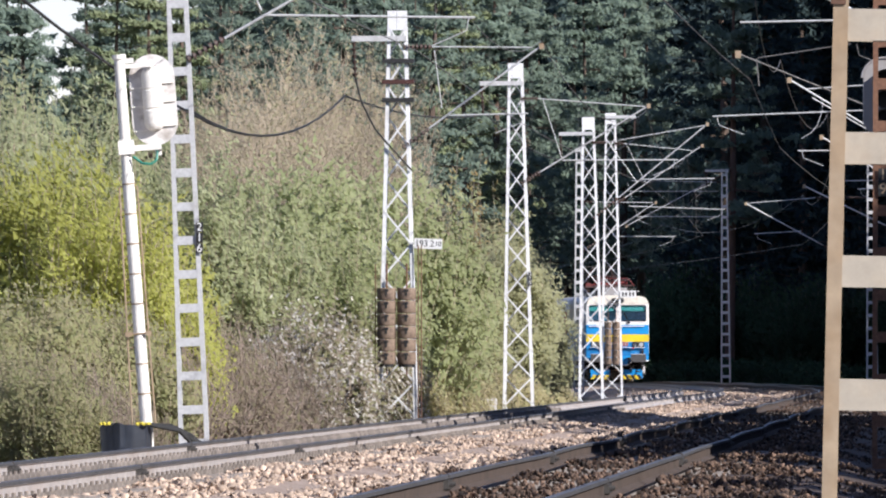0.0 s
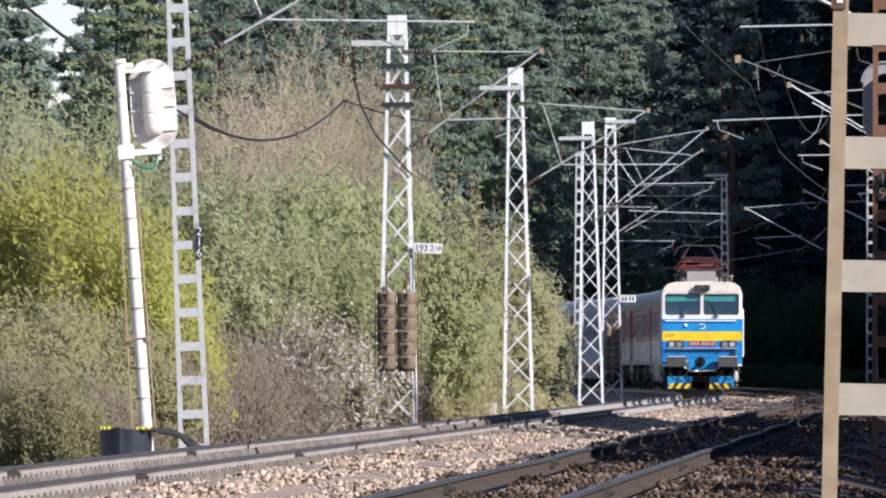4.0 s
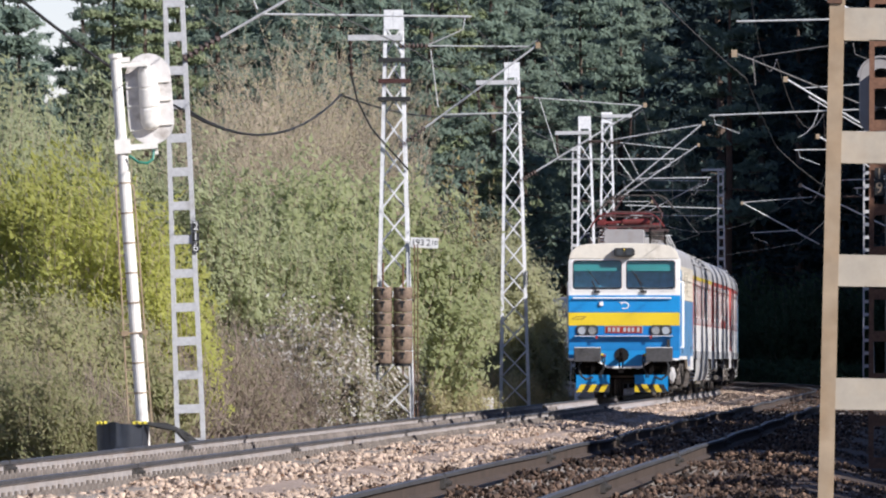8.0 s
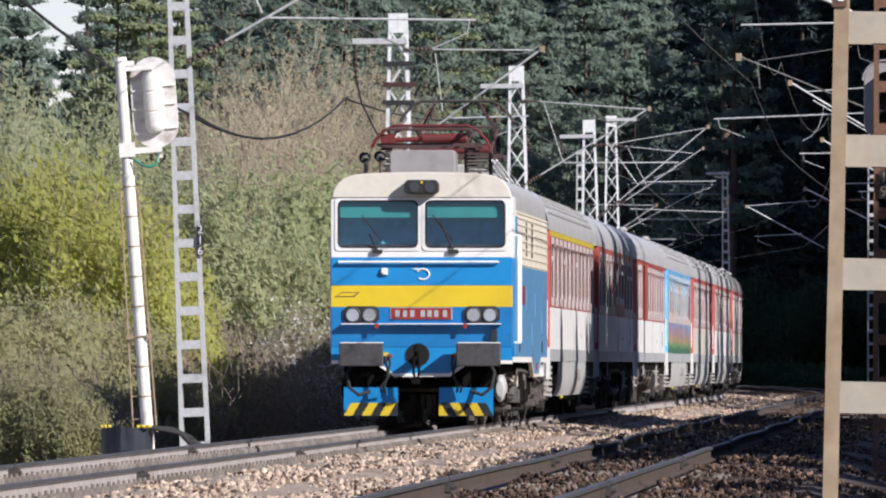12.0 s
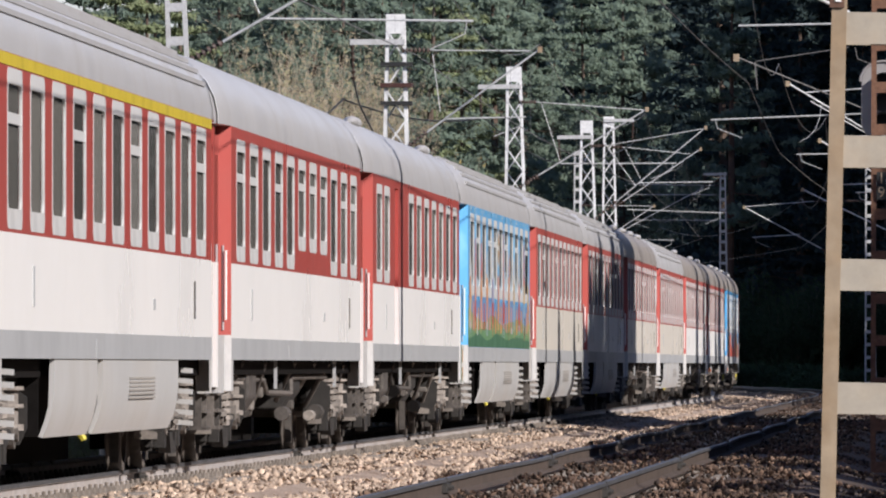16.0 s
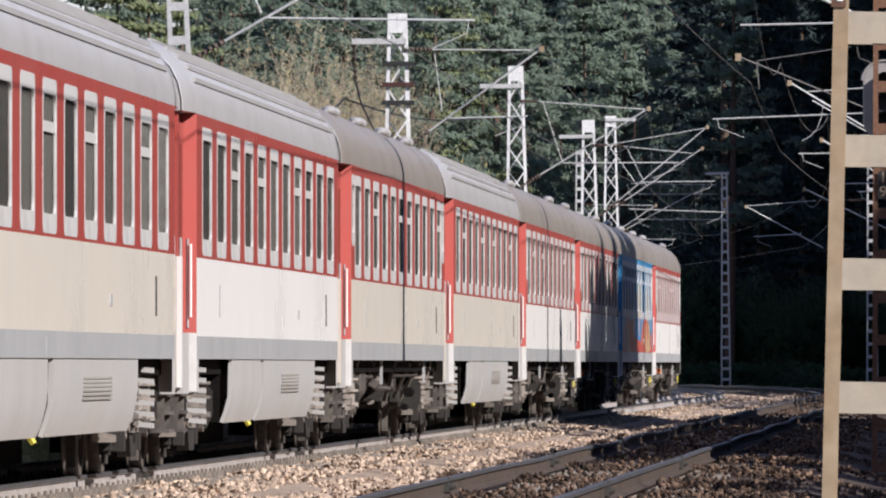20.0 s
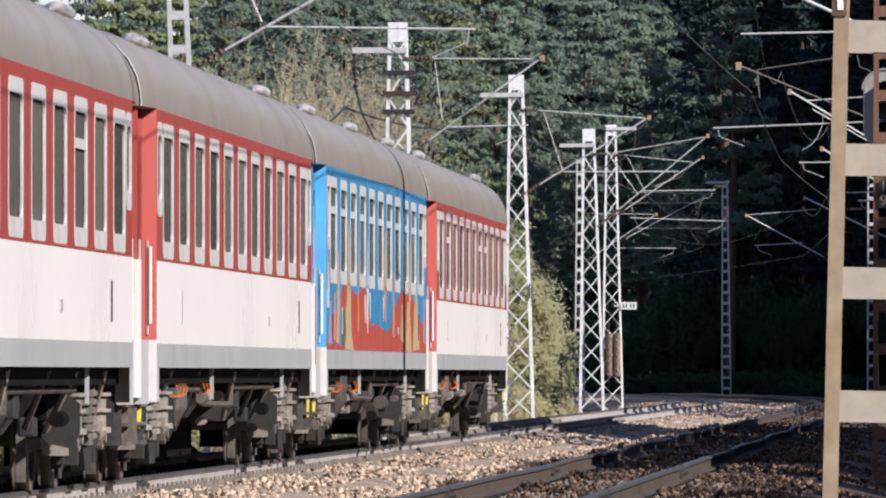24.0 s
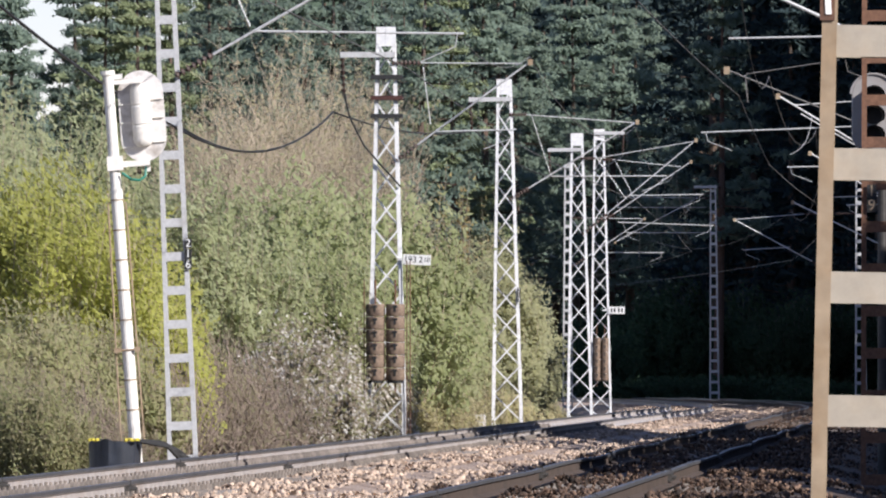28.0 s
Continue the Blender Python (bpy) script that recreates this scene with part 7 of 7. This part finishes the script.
def conifer(label, seed, height, spread, leaf, clumps, name="pine_tree", crown0=0.25, bark=PINE_BARK, droop=-0.15, leaf_size=0.30, dense=1.5, fluff=1.0, taper=1.25):
    """Straight tapered trunk with tiers of limbs, and needle sprays along each limb."""
    rng = np.random.default_rng(seed)
    t = thing(name, label, "conifer", "forest behind the line")
    g = Geo()
    g.tube((0, 0, -0.5), (0.1, 0, height * 0.5), 0.012 * height + 0.05, 8, 0.008 * height)
    g.tube((0.1, 0, height * 0.5), (0, 0.05, height), 0.008 * height, 6, 0.02)
    part("trunk", g, bark, t)
    lg = Geo()
    pts, ax = [], []
    tiers = int(height * dense)
    for k in range(tiers):
        q = crown0 + (1 - crown0) * (k + 0.4 * rng.random()) / tiers
        z = height * q
        reach = spread * (0.12 + 0.88 * min(1, (1 - q) / (1 - crown0) * taper)) * (0.75 + 0.5 * rng.random())
        if q < crown0 + 0.12:
            reach *= 0.7
        for j in range(5):
            a = rng.random() * 2 * math.pi
            r = reach * (0.55 + 0.5 * rng.random())
            tip = np.array([r * math.cos(a), r * math.sin(a), z + r * (droop + 0.3 * rng.random())])
            root = np.array([0, 0, z])
            lg.tube(root, tip, 0.012 + 0.012 * r, 3, 0.006)
            m = int(clumps * (0.3 + 0.7 * r / spread))
            f = 0.25 + 0.8 * rng.random(m)
            side = rng.normal(size=(m, 3)) * np.array([0.22, 0.22, 0.10]) * fluff * (0.5 + 0.35 * r) * (1.15 - f)[:, None]
            ax.append((tip - root) / r + rng.normal(size=(m, 3)) * 0.45 + np.array([0, 0, 0.25]))
            pts.append(root + (tip - root) * f[:, None] + side + rng.normal(size=(m, 3)) * 0.06 * fluff)
    tagged(part("limb_mass", lg, bark, t), kind="stuff")
    tagged(part("needle_mass", sheet_mesh("needle_mass", np.concatenate(pts), leaf_size * 0.56, rng, up=1.0, aspect=4.2, axis=np.concatenate(ax)), leaf, t), kind="stuff")
    return t


def pine(label, seed, height, spread, leaf, needles, name="pine_tree", crown0=0.25, bark=PINE_BARK, leaf_size=0.19, tier=1.05, pad=0.62, taper=1.25, round_top=0.0):
    """Tapered trunk, limbs that rise at their ends, and rounded pads of needles along each limb."""
    rng = np.random.default_rng(seed)
    t = thing(name, label, "conifer", "forest behind the line")
    g = Geo()
    g.tube((0, 0, -0.5), (0.1, 0, height * 0.5), 0.012 * height + 0.05, 8, 0.008 * height)
    g.tube((0.1, 0, height * 0.5), (0, 0.05, height), 0.008 * height, 6, 0.02)
    part("trunk", g, bark, t)
    lg = Geo()
    pts, face, ax = [], [], []
    for k in range(int(height * (1 - crown0) / tier)):
        q = crown0 + tier * (k + 0.6 * rng.random()) / height
        z = height * q
        reach = spread * (0.14 + 0.86 * min(1, ((1 - q) / (1 - crown0) * taper) ** (1 - round_top)))
        for j in range(8):
            a = rng.random() * 2 * math.pi
            r = reach * (0.5 + 0.6 * rng.random())
            root = np.array([0, 0, z])
            knee = np.array([0.6 * r * math.cos(a), 0.6 * r * math.sin(a), z - 0.04 * r])
            tip = np.array([r * math.cos(a), r * math.sin(a), z + 0.16 * r])
            lg.tube(root, knee, 0.02 + 0.012 * r, 3, 0.02)
            lg.tube(knee, tip, 0.02, 3, 0.008)
            for c, w in ((root + (knee - root) * 0.75, 0.75), (knee + (tip - knee) * 0.35, 1.0), (tip, 0.85)):
                w = pad * w * (0.65 + 0.6 * rng.random()) * (0.55 + 0.45 * r / spread)
                m = int(needles * (w / pad) ** 1.5)
                d = rng.normal(size=(m, 3))
                d /= np.linalg.norm(d, axis=1)[:, None] + 1e-9
                d[:, 2] = np.where(d[:, 2] < -0.25, -d[:, 2], d[:, 2])
                c = c + rng.normal(size=3) * np.array([0.2, 0.2, 0.05]) * r
                pts.append(c + d * (0.45 + 0.6 * rng.random((m, 1))) * w * np.array([1, 1, 0.7]))
                face.append(d)
                ax.append(d + 0.7 * rng.normal(size=(m, 3)))
    tagged(part("limb_mass", lg, bark, t), kind="stuff")
    tagged(part("needle_mass", sheet_mesh("needle_mass", np.concatenate(pts), leaf_size, rng, aspect=2.6, axis=np.concatenate(ax), facing=np.concatenate(face) * 0.5 + 0.6 * np.array(_to_sun)), leaf, t), kind="stuff")
    return t


def place(proto, spots, first=True):
    """Set the built plant at the first spot and copies at the others: x, y, z, size, turn."""
    for i, (x, y, z, s, r) in enumerate(spots):
        if "limb_mass" in [c.name.split(".")[0] for c in proto.children]:
            z = min(z, 0.1 + float(np.interp(x - middle(min(y, 800)), [-40, -20, -10, -3, 10, 14, 20, 40, 90], [-0.5, -0.9, -1.2, -0.7, -0.7, -0.4, 0.0, 0.5, 1.0])))
        m = pose(x, y, z, random.uniform(-2, 2), random.uniform(-2, 2), r)
        o = proto if i == 0 else copy_thing(proto, m)
        o.matrix_basis = m @ Matrix.Diagonal((s, s, s, 1))


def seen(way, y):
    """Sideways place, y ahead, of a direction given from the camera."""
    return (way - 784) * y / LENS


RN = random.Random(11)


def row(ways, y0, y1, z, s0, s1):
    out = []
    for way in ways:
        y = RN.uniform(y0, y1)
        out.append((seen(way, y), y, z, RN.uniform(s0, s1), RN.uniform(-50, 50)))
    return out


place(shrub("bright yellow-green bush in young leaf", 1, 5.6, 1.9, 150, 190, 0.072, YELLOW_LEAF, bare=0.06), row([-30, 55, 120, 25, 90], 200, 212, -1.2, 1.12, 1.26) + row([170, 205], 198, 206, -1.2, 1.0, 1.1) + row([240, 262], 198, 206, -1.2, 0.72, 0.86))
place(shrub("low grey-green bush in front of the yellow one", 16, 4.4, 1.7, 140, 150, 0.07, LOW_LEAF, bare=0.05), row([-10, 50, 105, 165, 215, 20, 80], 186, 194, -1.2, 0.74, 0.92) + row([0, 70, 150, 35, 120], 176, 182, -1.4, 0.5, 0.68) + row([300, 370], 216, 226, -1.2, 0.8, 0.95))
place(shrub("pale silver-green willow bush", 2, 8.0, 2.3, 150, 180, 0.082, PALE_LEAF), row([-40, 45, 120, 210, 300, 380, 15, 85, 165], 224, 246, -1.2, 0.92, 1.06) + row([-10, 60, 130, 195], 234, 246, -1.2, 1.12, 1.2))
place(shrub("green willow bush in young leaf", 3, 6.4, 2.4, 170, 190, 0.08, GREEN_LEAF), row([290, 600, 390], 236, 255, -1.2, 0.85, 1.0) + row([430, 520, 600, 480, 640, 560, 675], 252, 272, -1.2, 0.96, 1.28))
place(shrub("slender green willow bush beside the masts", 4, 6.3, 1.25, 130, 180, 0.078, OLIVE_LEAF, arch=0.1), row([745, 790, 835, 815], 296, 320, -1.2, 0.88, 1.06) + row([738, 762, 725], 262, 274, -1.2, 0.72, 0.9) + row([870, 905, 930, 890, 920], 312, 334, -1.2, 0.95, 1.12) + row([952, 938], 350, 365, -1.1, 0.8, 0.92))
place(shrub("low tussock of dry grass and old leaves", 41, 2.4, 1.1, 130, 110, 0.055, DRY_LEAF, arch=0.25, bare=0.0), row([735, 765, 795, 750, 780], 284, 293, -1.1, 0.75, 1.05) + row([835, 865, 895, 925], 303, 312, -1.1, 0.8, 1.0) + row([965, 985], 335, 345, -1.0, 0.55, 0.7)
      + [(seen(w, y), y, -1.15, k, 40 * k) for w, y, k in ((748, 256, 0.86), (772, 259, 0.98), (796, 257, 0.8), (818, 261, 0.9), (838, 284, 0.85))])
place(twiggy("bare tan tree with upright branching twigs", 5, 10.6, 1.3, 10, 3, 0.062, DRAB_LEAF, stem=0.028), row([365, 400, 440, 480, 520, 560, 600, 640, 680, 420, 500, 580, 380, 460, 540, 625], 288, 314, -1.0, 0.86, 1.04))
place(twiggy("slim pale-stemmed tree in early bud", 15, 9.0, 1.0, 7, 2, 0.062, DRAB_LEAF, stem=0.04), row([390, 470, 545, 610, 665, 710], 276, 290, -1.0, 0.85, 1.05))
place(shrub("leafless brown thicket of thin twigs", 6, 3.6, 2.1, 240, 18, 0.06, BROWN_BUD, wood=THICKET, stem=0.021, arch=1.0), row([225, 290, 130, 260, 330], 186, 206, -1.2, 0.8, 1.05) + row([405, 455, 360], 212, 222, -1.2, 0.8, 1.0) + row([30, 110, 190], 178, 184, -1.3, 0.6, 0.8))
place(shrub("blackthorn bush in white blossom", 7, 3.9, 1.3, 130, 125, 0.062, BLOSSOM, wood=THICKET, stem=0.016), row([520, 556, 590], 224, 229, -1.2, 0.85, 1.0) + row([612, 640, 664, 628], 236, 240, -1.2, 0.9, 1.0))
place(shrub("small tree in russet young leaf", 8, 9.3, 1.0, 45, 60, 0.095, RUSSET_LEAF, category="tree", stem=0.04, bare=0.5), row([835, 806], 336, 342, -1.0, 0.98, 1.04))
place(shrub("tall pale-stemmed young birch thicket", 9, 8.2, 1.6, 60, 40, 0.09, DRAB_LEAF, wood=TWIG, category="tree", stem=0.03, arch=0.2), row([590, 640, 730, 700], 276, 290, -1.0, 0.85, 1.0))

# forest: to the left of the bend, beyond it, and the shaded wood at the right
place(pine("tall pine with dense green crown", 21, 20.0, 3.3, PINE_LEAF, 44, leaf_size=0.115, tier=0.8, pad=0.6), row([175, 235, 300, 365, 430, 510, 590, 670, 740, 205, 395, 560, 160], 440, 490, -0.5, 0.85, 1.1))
place(conifer("dense spruce behind the pines, needles coloured as in shade", 30, 22.0, 3.2, FAR_LEAF, 80, name="spruce_tree", crown0=0.12, leaf_size=0.2), row([330, 410, 490, 570, 650, 250, 190, 720, 370, 450, 530, 610, 290], 515, 545, -0.5, 0.9, 1.15))
place(pine("narrow spruce with pointed top", 22, 15.5, 2.4, PINE_LEAF, 44, name="spruce_tree", leaf_size=0.115, tier=0.5, pad=0.5), row([28, -35], 440, 460, -0.5, 1.04, 1.08) + row([-6, 48, 14], 445, 470, -0.5, 1.14, 1.2) + row([-15, 10, 40, 60, 90, 120, 75, 100], 480, 520, -0.5, 0.80, 0.90) + row([135], 460, 470, -0.5, 1.0, 1.05))
place(pine("tall pine beyond the bend in sunlight", 23, 27.0, 4.2, PINE_LEAF, 46, leaf_size=0.16, tier=1.0, pad=0.78), row([700, 780, 860, 930, 1000, 1070, 1130, 820, 960, 1100, 640, 740, 900, 1040, 260, 420, 560, 340, 490, 620, 800, 880], 660, 760, 0.0, 0.85, 1.1))
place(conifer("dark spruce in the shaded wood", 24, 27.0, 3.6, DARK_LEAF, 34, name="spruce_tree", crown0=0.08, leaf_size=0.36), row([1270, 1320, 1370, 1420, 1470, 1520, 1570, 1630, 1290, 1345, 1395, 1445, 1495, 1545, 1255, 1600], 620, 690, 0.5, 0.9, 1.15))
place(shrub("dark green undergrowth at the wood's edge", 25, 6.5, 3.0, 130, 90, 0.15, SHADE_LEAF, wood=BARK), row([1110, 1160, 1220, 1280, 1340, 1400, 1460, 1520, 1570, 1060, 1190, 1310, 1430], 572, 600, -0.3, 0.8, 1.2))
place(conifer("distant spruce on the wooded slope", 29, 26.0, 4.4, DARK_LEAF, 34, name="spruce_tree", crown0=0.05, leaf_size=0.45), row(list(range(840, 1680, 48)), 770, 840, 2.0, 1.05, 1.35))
place(pine("pale fresh-green larch among the dark pines", 33, 27.0, 3.6, LARCH_LEAF, 40, name="larch_tree", leaf_size=0.15, tier=1.0, pad=0.7), row([830, 790], 640, 665, 0.0, 0.9, 1.05) + row([190, 260, 330], 432, 440, -0.5, 0.68, 0.76))
place(pine("tall pine with a bare reddish trunk in the shaded wood", 34, 25.0, 3.4, PINE_LEAF, 55, crown0=0.4, bark=RED_BARK, leaf_size=0.2, tier=1.3, pad=0.75), row([1290], 575, 580, 0.0, 0.92, 0.96))
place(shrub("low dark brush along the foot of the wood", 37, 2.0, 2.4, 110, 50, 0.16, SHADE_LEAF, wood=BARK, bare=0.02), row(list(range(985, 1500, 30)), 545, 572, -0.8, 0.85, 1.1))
# wooded slope behind everything
_g = Geo()
_hr = []
for _y, _k in ((860, 0.0), (900, 0.5), (960, 0.85), (1060, 1.0), (1300, 0.9)):
    _hr.append([(_x, _y + 6 * math.sin(_x * 0.13), 1.0 + _k * (44 if _x > -18 else max(44 + (_x + 18) * 1.6, 10)) * (1 + 0.05 * math.sin(_x * 0.31))) for _x in range(-120, 260, 4)])
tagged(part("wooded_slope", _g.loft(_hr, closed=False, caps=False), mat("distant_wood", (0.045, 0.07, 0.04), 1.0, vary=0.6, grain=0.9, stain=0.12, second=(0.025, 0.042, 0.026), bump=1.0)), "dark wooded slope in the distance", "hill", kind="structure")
# the wood out of view to the right of the line, set to shade it in places
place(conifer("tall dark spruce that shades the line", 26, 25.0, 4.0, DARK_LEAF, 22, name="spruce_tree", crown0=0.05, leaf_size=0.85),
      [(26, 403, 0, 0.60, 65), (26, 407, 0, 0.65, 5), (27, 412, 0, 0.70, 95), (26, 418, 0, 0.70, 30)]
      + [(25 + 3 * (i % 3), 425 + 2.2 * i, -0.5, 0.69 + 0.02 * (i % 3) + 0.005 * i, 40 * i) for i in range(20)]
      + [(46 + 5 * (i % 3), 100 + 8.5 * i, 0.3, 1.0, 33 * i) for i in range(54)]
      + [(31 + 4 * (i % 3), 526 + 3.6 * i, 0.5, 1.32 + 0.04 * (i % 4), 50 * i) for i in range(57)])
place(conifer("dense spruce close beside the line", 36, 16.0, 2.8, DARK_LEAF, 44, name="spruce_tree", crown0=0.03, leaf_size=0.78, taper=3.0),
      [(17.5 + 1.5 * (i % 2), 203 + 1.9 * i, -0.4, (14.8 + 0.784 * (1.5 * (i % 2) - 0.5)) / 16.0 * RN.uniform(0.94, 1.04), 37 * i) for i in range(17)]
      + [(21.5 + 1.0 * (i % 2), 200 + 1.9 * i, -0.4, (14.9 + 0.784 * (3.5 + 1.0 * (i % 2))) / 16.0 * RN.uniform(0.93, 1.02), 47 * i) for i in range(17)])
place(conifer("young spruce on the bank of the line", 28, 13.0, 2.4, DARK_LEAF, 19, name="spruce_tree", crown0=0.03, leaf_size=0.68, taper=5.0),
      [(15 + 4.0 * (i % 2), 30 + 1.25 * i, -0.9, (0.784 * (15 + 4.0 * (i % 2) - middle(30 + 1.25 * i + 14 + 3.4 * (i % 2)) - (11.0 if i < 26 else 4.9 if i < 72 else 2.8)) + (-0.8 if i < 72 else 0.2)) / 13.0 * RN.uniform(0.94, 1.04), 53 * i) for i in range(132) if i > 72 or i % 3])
# thin crowns added out of view to take light off the coaches
place(conifer("unseen slender spruce with a thin crown, added to dim the train", 44, 21.0, 2.2, DARK_LEAF, 28, name="spruce_tree", crown0=0.35, leaf_size=0.5, taper=2.5),
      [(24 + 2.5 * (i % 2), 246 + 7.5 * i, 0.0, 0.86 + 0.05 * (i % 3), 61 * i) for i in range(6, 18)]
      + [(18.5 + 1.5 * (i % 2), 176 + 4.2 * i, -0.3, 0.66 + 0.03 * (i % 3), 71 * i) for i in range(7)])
place(shrub("green thicket on the bank of the line", 27, 9.5, 3.0, 120, 70, 0.2, SHADE_LEAF, wood=BARK), [(13.5 + 1.5 * (i % 2), 66 + 7.5 * i, -0.5, RN.uniform(0.85, 1.0), 70 * i) for i in range(10)])


# ---- sleepers ----
def sleeper_geo(clips):
    g = Geo()
    g.prism_x([(-0.13, -0.34), (0.13, -0.34), (0.13, -0.2), (0.1, -0.172), (-0.1, -0.172), (-0.13, -0.2)], -1.25, 1.25)
    for o in (-0.753, 0.753) if clips else ():
        for d in (-0.12, 0.12):
            g.box(o + d - 0.04, o + d + 0.04, -0.06, 0.06, -0.172, -0.12)
            g.tube((o + d, 0, -0.13), (o + d, 0, -0.085), 0.02, 6)
    return g


_sls = [sleeper_geo(True).mesh("sleeper"), sleeper_geo(False).mesh("sleeper")]
_tracks = [o for o in scene.objects if o.name.startswith("railway_track")]
for _k, _tr in enumerate(_tracks):
    for _i in range(290):
        _y = 74 + 0.62 * _i
        _o = part("sleeper", _sls[_k], SLEEPER, _tr)
        _o.matrix_basis = on_line(_y, _k * GAP, random.uniform(-0.006, 0.006) - 0.055 * _k, random.uniform(-0.5, 0.5))
    _rest = Geo()
    for _y in np.concatenate((np.arange(-60, 73.6, 0.62), np.arange(74 + 0.62 * 290, 520, 0.62))):
        _m = on_line(float(_y), _k * GAP, -0.05 - 0.02 * _k)
        _rest.add([_m @ Vector(p) for p in ((-1.25, -0.12, -0.3), (1.25, -0.12, -0.3), (1.25, 0.12, -0.3), (-1.25, 0.12, -0.3),
                                             (-1.25, -0.12, -0.175), (1.25, -0.12, -0.175), (1.25, 0.12, -0.175), (-1.25, 0.12, -0.175))],
                  [(4, 5, 6, 7), (0, 1, 5, 4), (1, 2, 6, 5), (2, 3, 7, 6), (3, 0, 4, 7)])
    tagged(part("further_sleepers", _rest, SLEEPER, _tr), kind="stuff")


# ---- loose ballast stones ----
def stones(name, count, y0, y1, o0, o1, size, seed):
    rng = np.random.default_rng(seed)
    base = np.array([(1, 0, 0), (-1, 0, 0), (0, 1, 0), (0, -1, 0), (0, 0, 1), (0, 0, -1), (0.7, 0.7, 0.5), (-0.7, -0.6, 0.55)])
    faces = np.array([(0, 6, 4), (6, 2, 4), (0, 2, 6), (2, 1, 4), (1, 7, 4), (7, 3, 4), (1, 3, 7), (3, 0, 4), (3, 1, 5), (0, 3, 5)])
    # more of them where the bed lies nearer
    y = y0 * (y1 / y0) ** rng.random(count)
    o = o0 + (o1 - o0) * rng.random(count)
    for r in (-0.753, 0.753, GAP - 0.753, GAP + 0.753):
        o = np.where(np.abs(o - r) < 0.13, o + 0.27 * np.sign(o - r + 1e-6), o)
    x = np.interp(y, _ys, _xs) + o
    down = np.where(np.abs(o - 2.45) < 0.6, -0.05, 0.0) + np.where(o > 6.8, -(o - 6.8) * 0.2, 0) + np.where(o < -1.8, (o + 1.8) * 0.2, 0)
    # heaps and hollows, larger round the second track
    heap = np.where(o > 3.3, 0.055, 0.018) * (np.sin(y * 0.43 + o * 1.3) + 0.7 * np.sin(y * 0.97 + 2.1 * o + 1.0))
    z = np.where(o > 2.9, -0.215, np.where(np.abs(o) > 0.93, -0.19 - 0.05 * (np.abs(o) - 0.93), -0.245)) + down + heap + rng.random(count) * 0.03
    q = rng.normal(size=(count, 4))
    q /= np.linalg.norm(q, axis=1)[:, None]
    w, a, b, c = q.T
    rot = np.stack([1 - 2 * (b * b + c * c), 2 * (a * b - c * w), 2 * (a * c + b * w), 2 * (a * b + c * w), 1 - 2 * (a * a + c * c), 2 * (b * c - a * w),
                    2 * (a * c - b * w), 2 * (b * c + a * w), 1 - 2 * (a * a + b * b)], 1).reshape(-1, 3, 3)
    z -= 0.008
    size = (size * np.interp(y, [80, 150, 260, 480], [1.0, 0.95, 0.8, 0.7]))[:, None, None]
    sc = size * (0.55 + 0.9 * rng.random((count, 1, 1)) ** 2) * (0.6 + 0.7 * rng.random((count, 1, 3)))
    v = np.einsum("nij,nkj->nki", rot, base[None] * sc * (0.8 + 0.4 * rng.random((count, 8, 1)))) + np.stack([x, y, z], 1)[:, None]
    f = faces[None] + 8 * np.arange(count)[:, None, None]
    me = bpy.data.meshes.new(name)
    me.vertices.add(8 * count)
    me.vertices.foreach_set("co", v.ravel())
    me.loops.add(30 * count)
    me.loops.foreach_set("vertex_index", f.ravel())
    me.polygons.add(10 * count)
    me.polygons.foreach_set("loop_start", np.arange(10 * count) * 3)
    me.update(calc_edges=True)
    return me


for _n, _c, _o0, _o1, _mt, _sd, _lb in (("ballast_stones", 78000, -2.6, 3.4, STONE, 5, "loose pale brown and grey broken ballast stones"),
                                       ("old_ballast_stones", 42000, 3.4, 8.2, SHADED_STONE, 6, "old ballast stones round the second track, coloured dark brown for shade")):
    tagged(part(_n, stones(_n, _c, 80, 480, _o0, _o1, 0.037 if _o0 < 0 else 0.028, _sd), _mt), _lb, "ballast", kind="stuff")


# ---- what moves ----
def motions():
    """The train runs along the first track at an even speed."""
    for vehicle, ahead, half in TRAIN:
        rows = []
        for i in range(29):
            s = -SPEED * (i - 14.0) + ahead
            xa, ya = along(s - half)
            xb, yb = along(s + half)
            rows.append((float(i), pose((xa + xb) / 2, (ya + yb) / 2, 0, 0, 0, -math.degrees(math.atan2(xb - xa, yb - ya)))))
        walk(vehicle, rows)


motions()
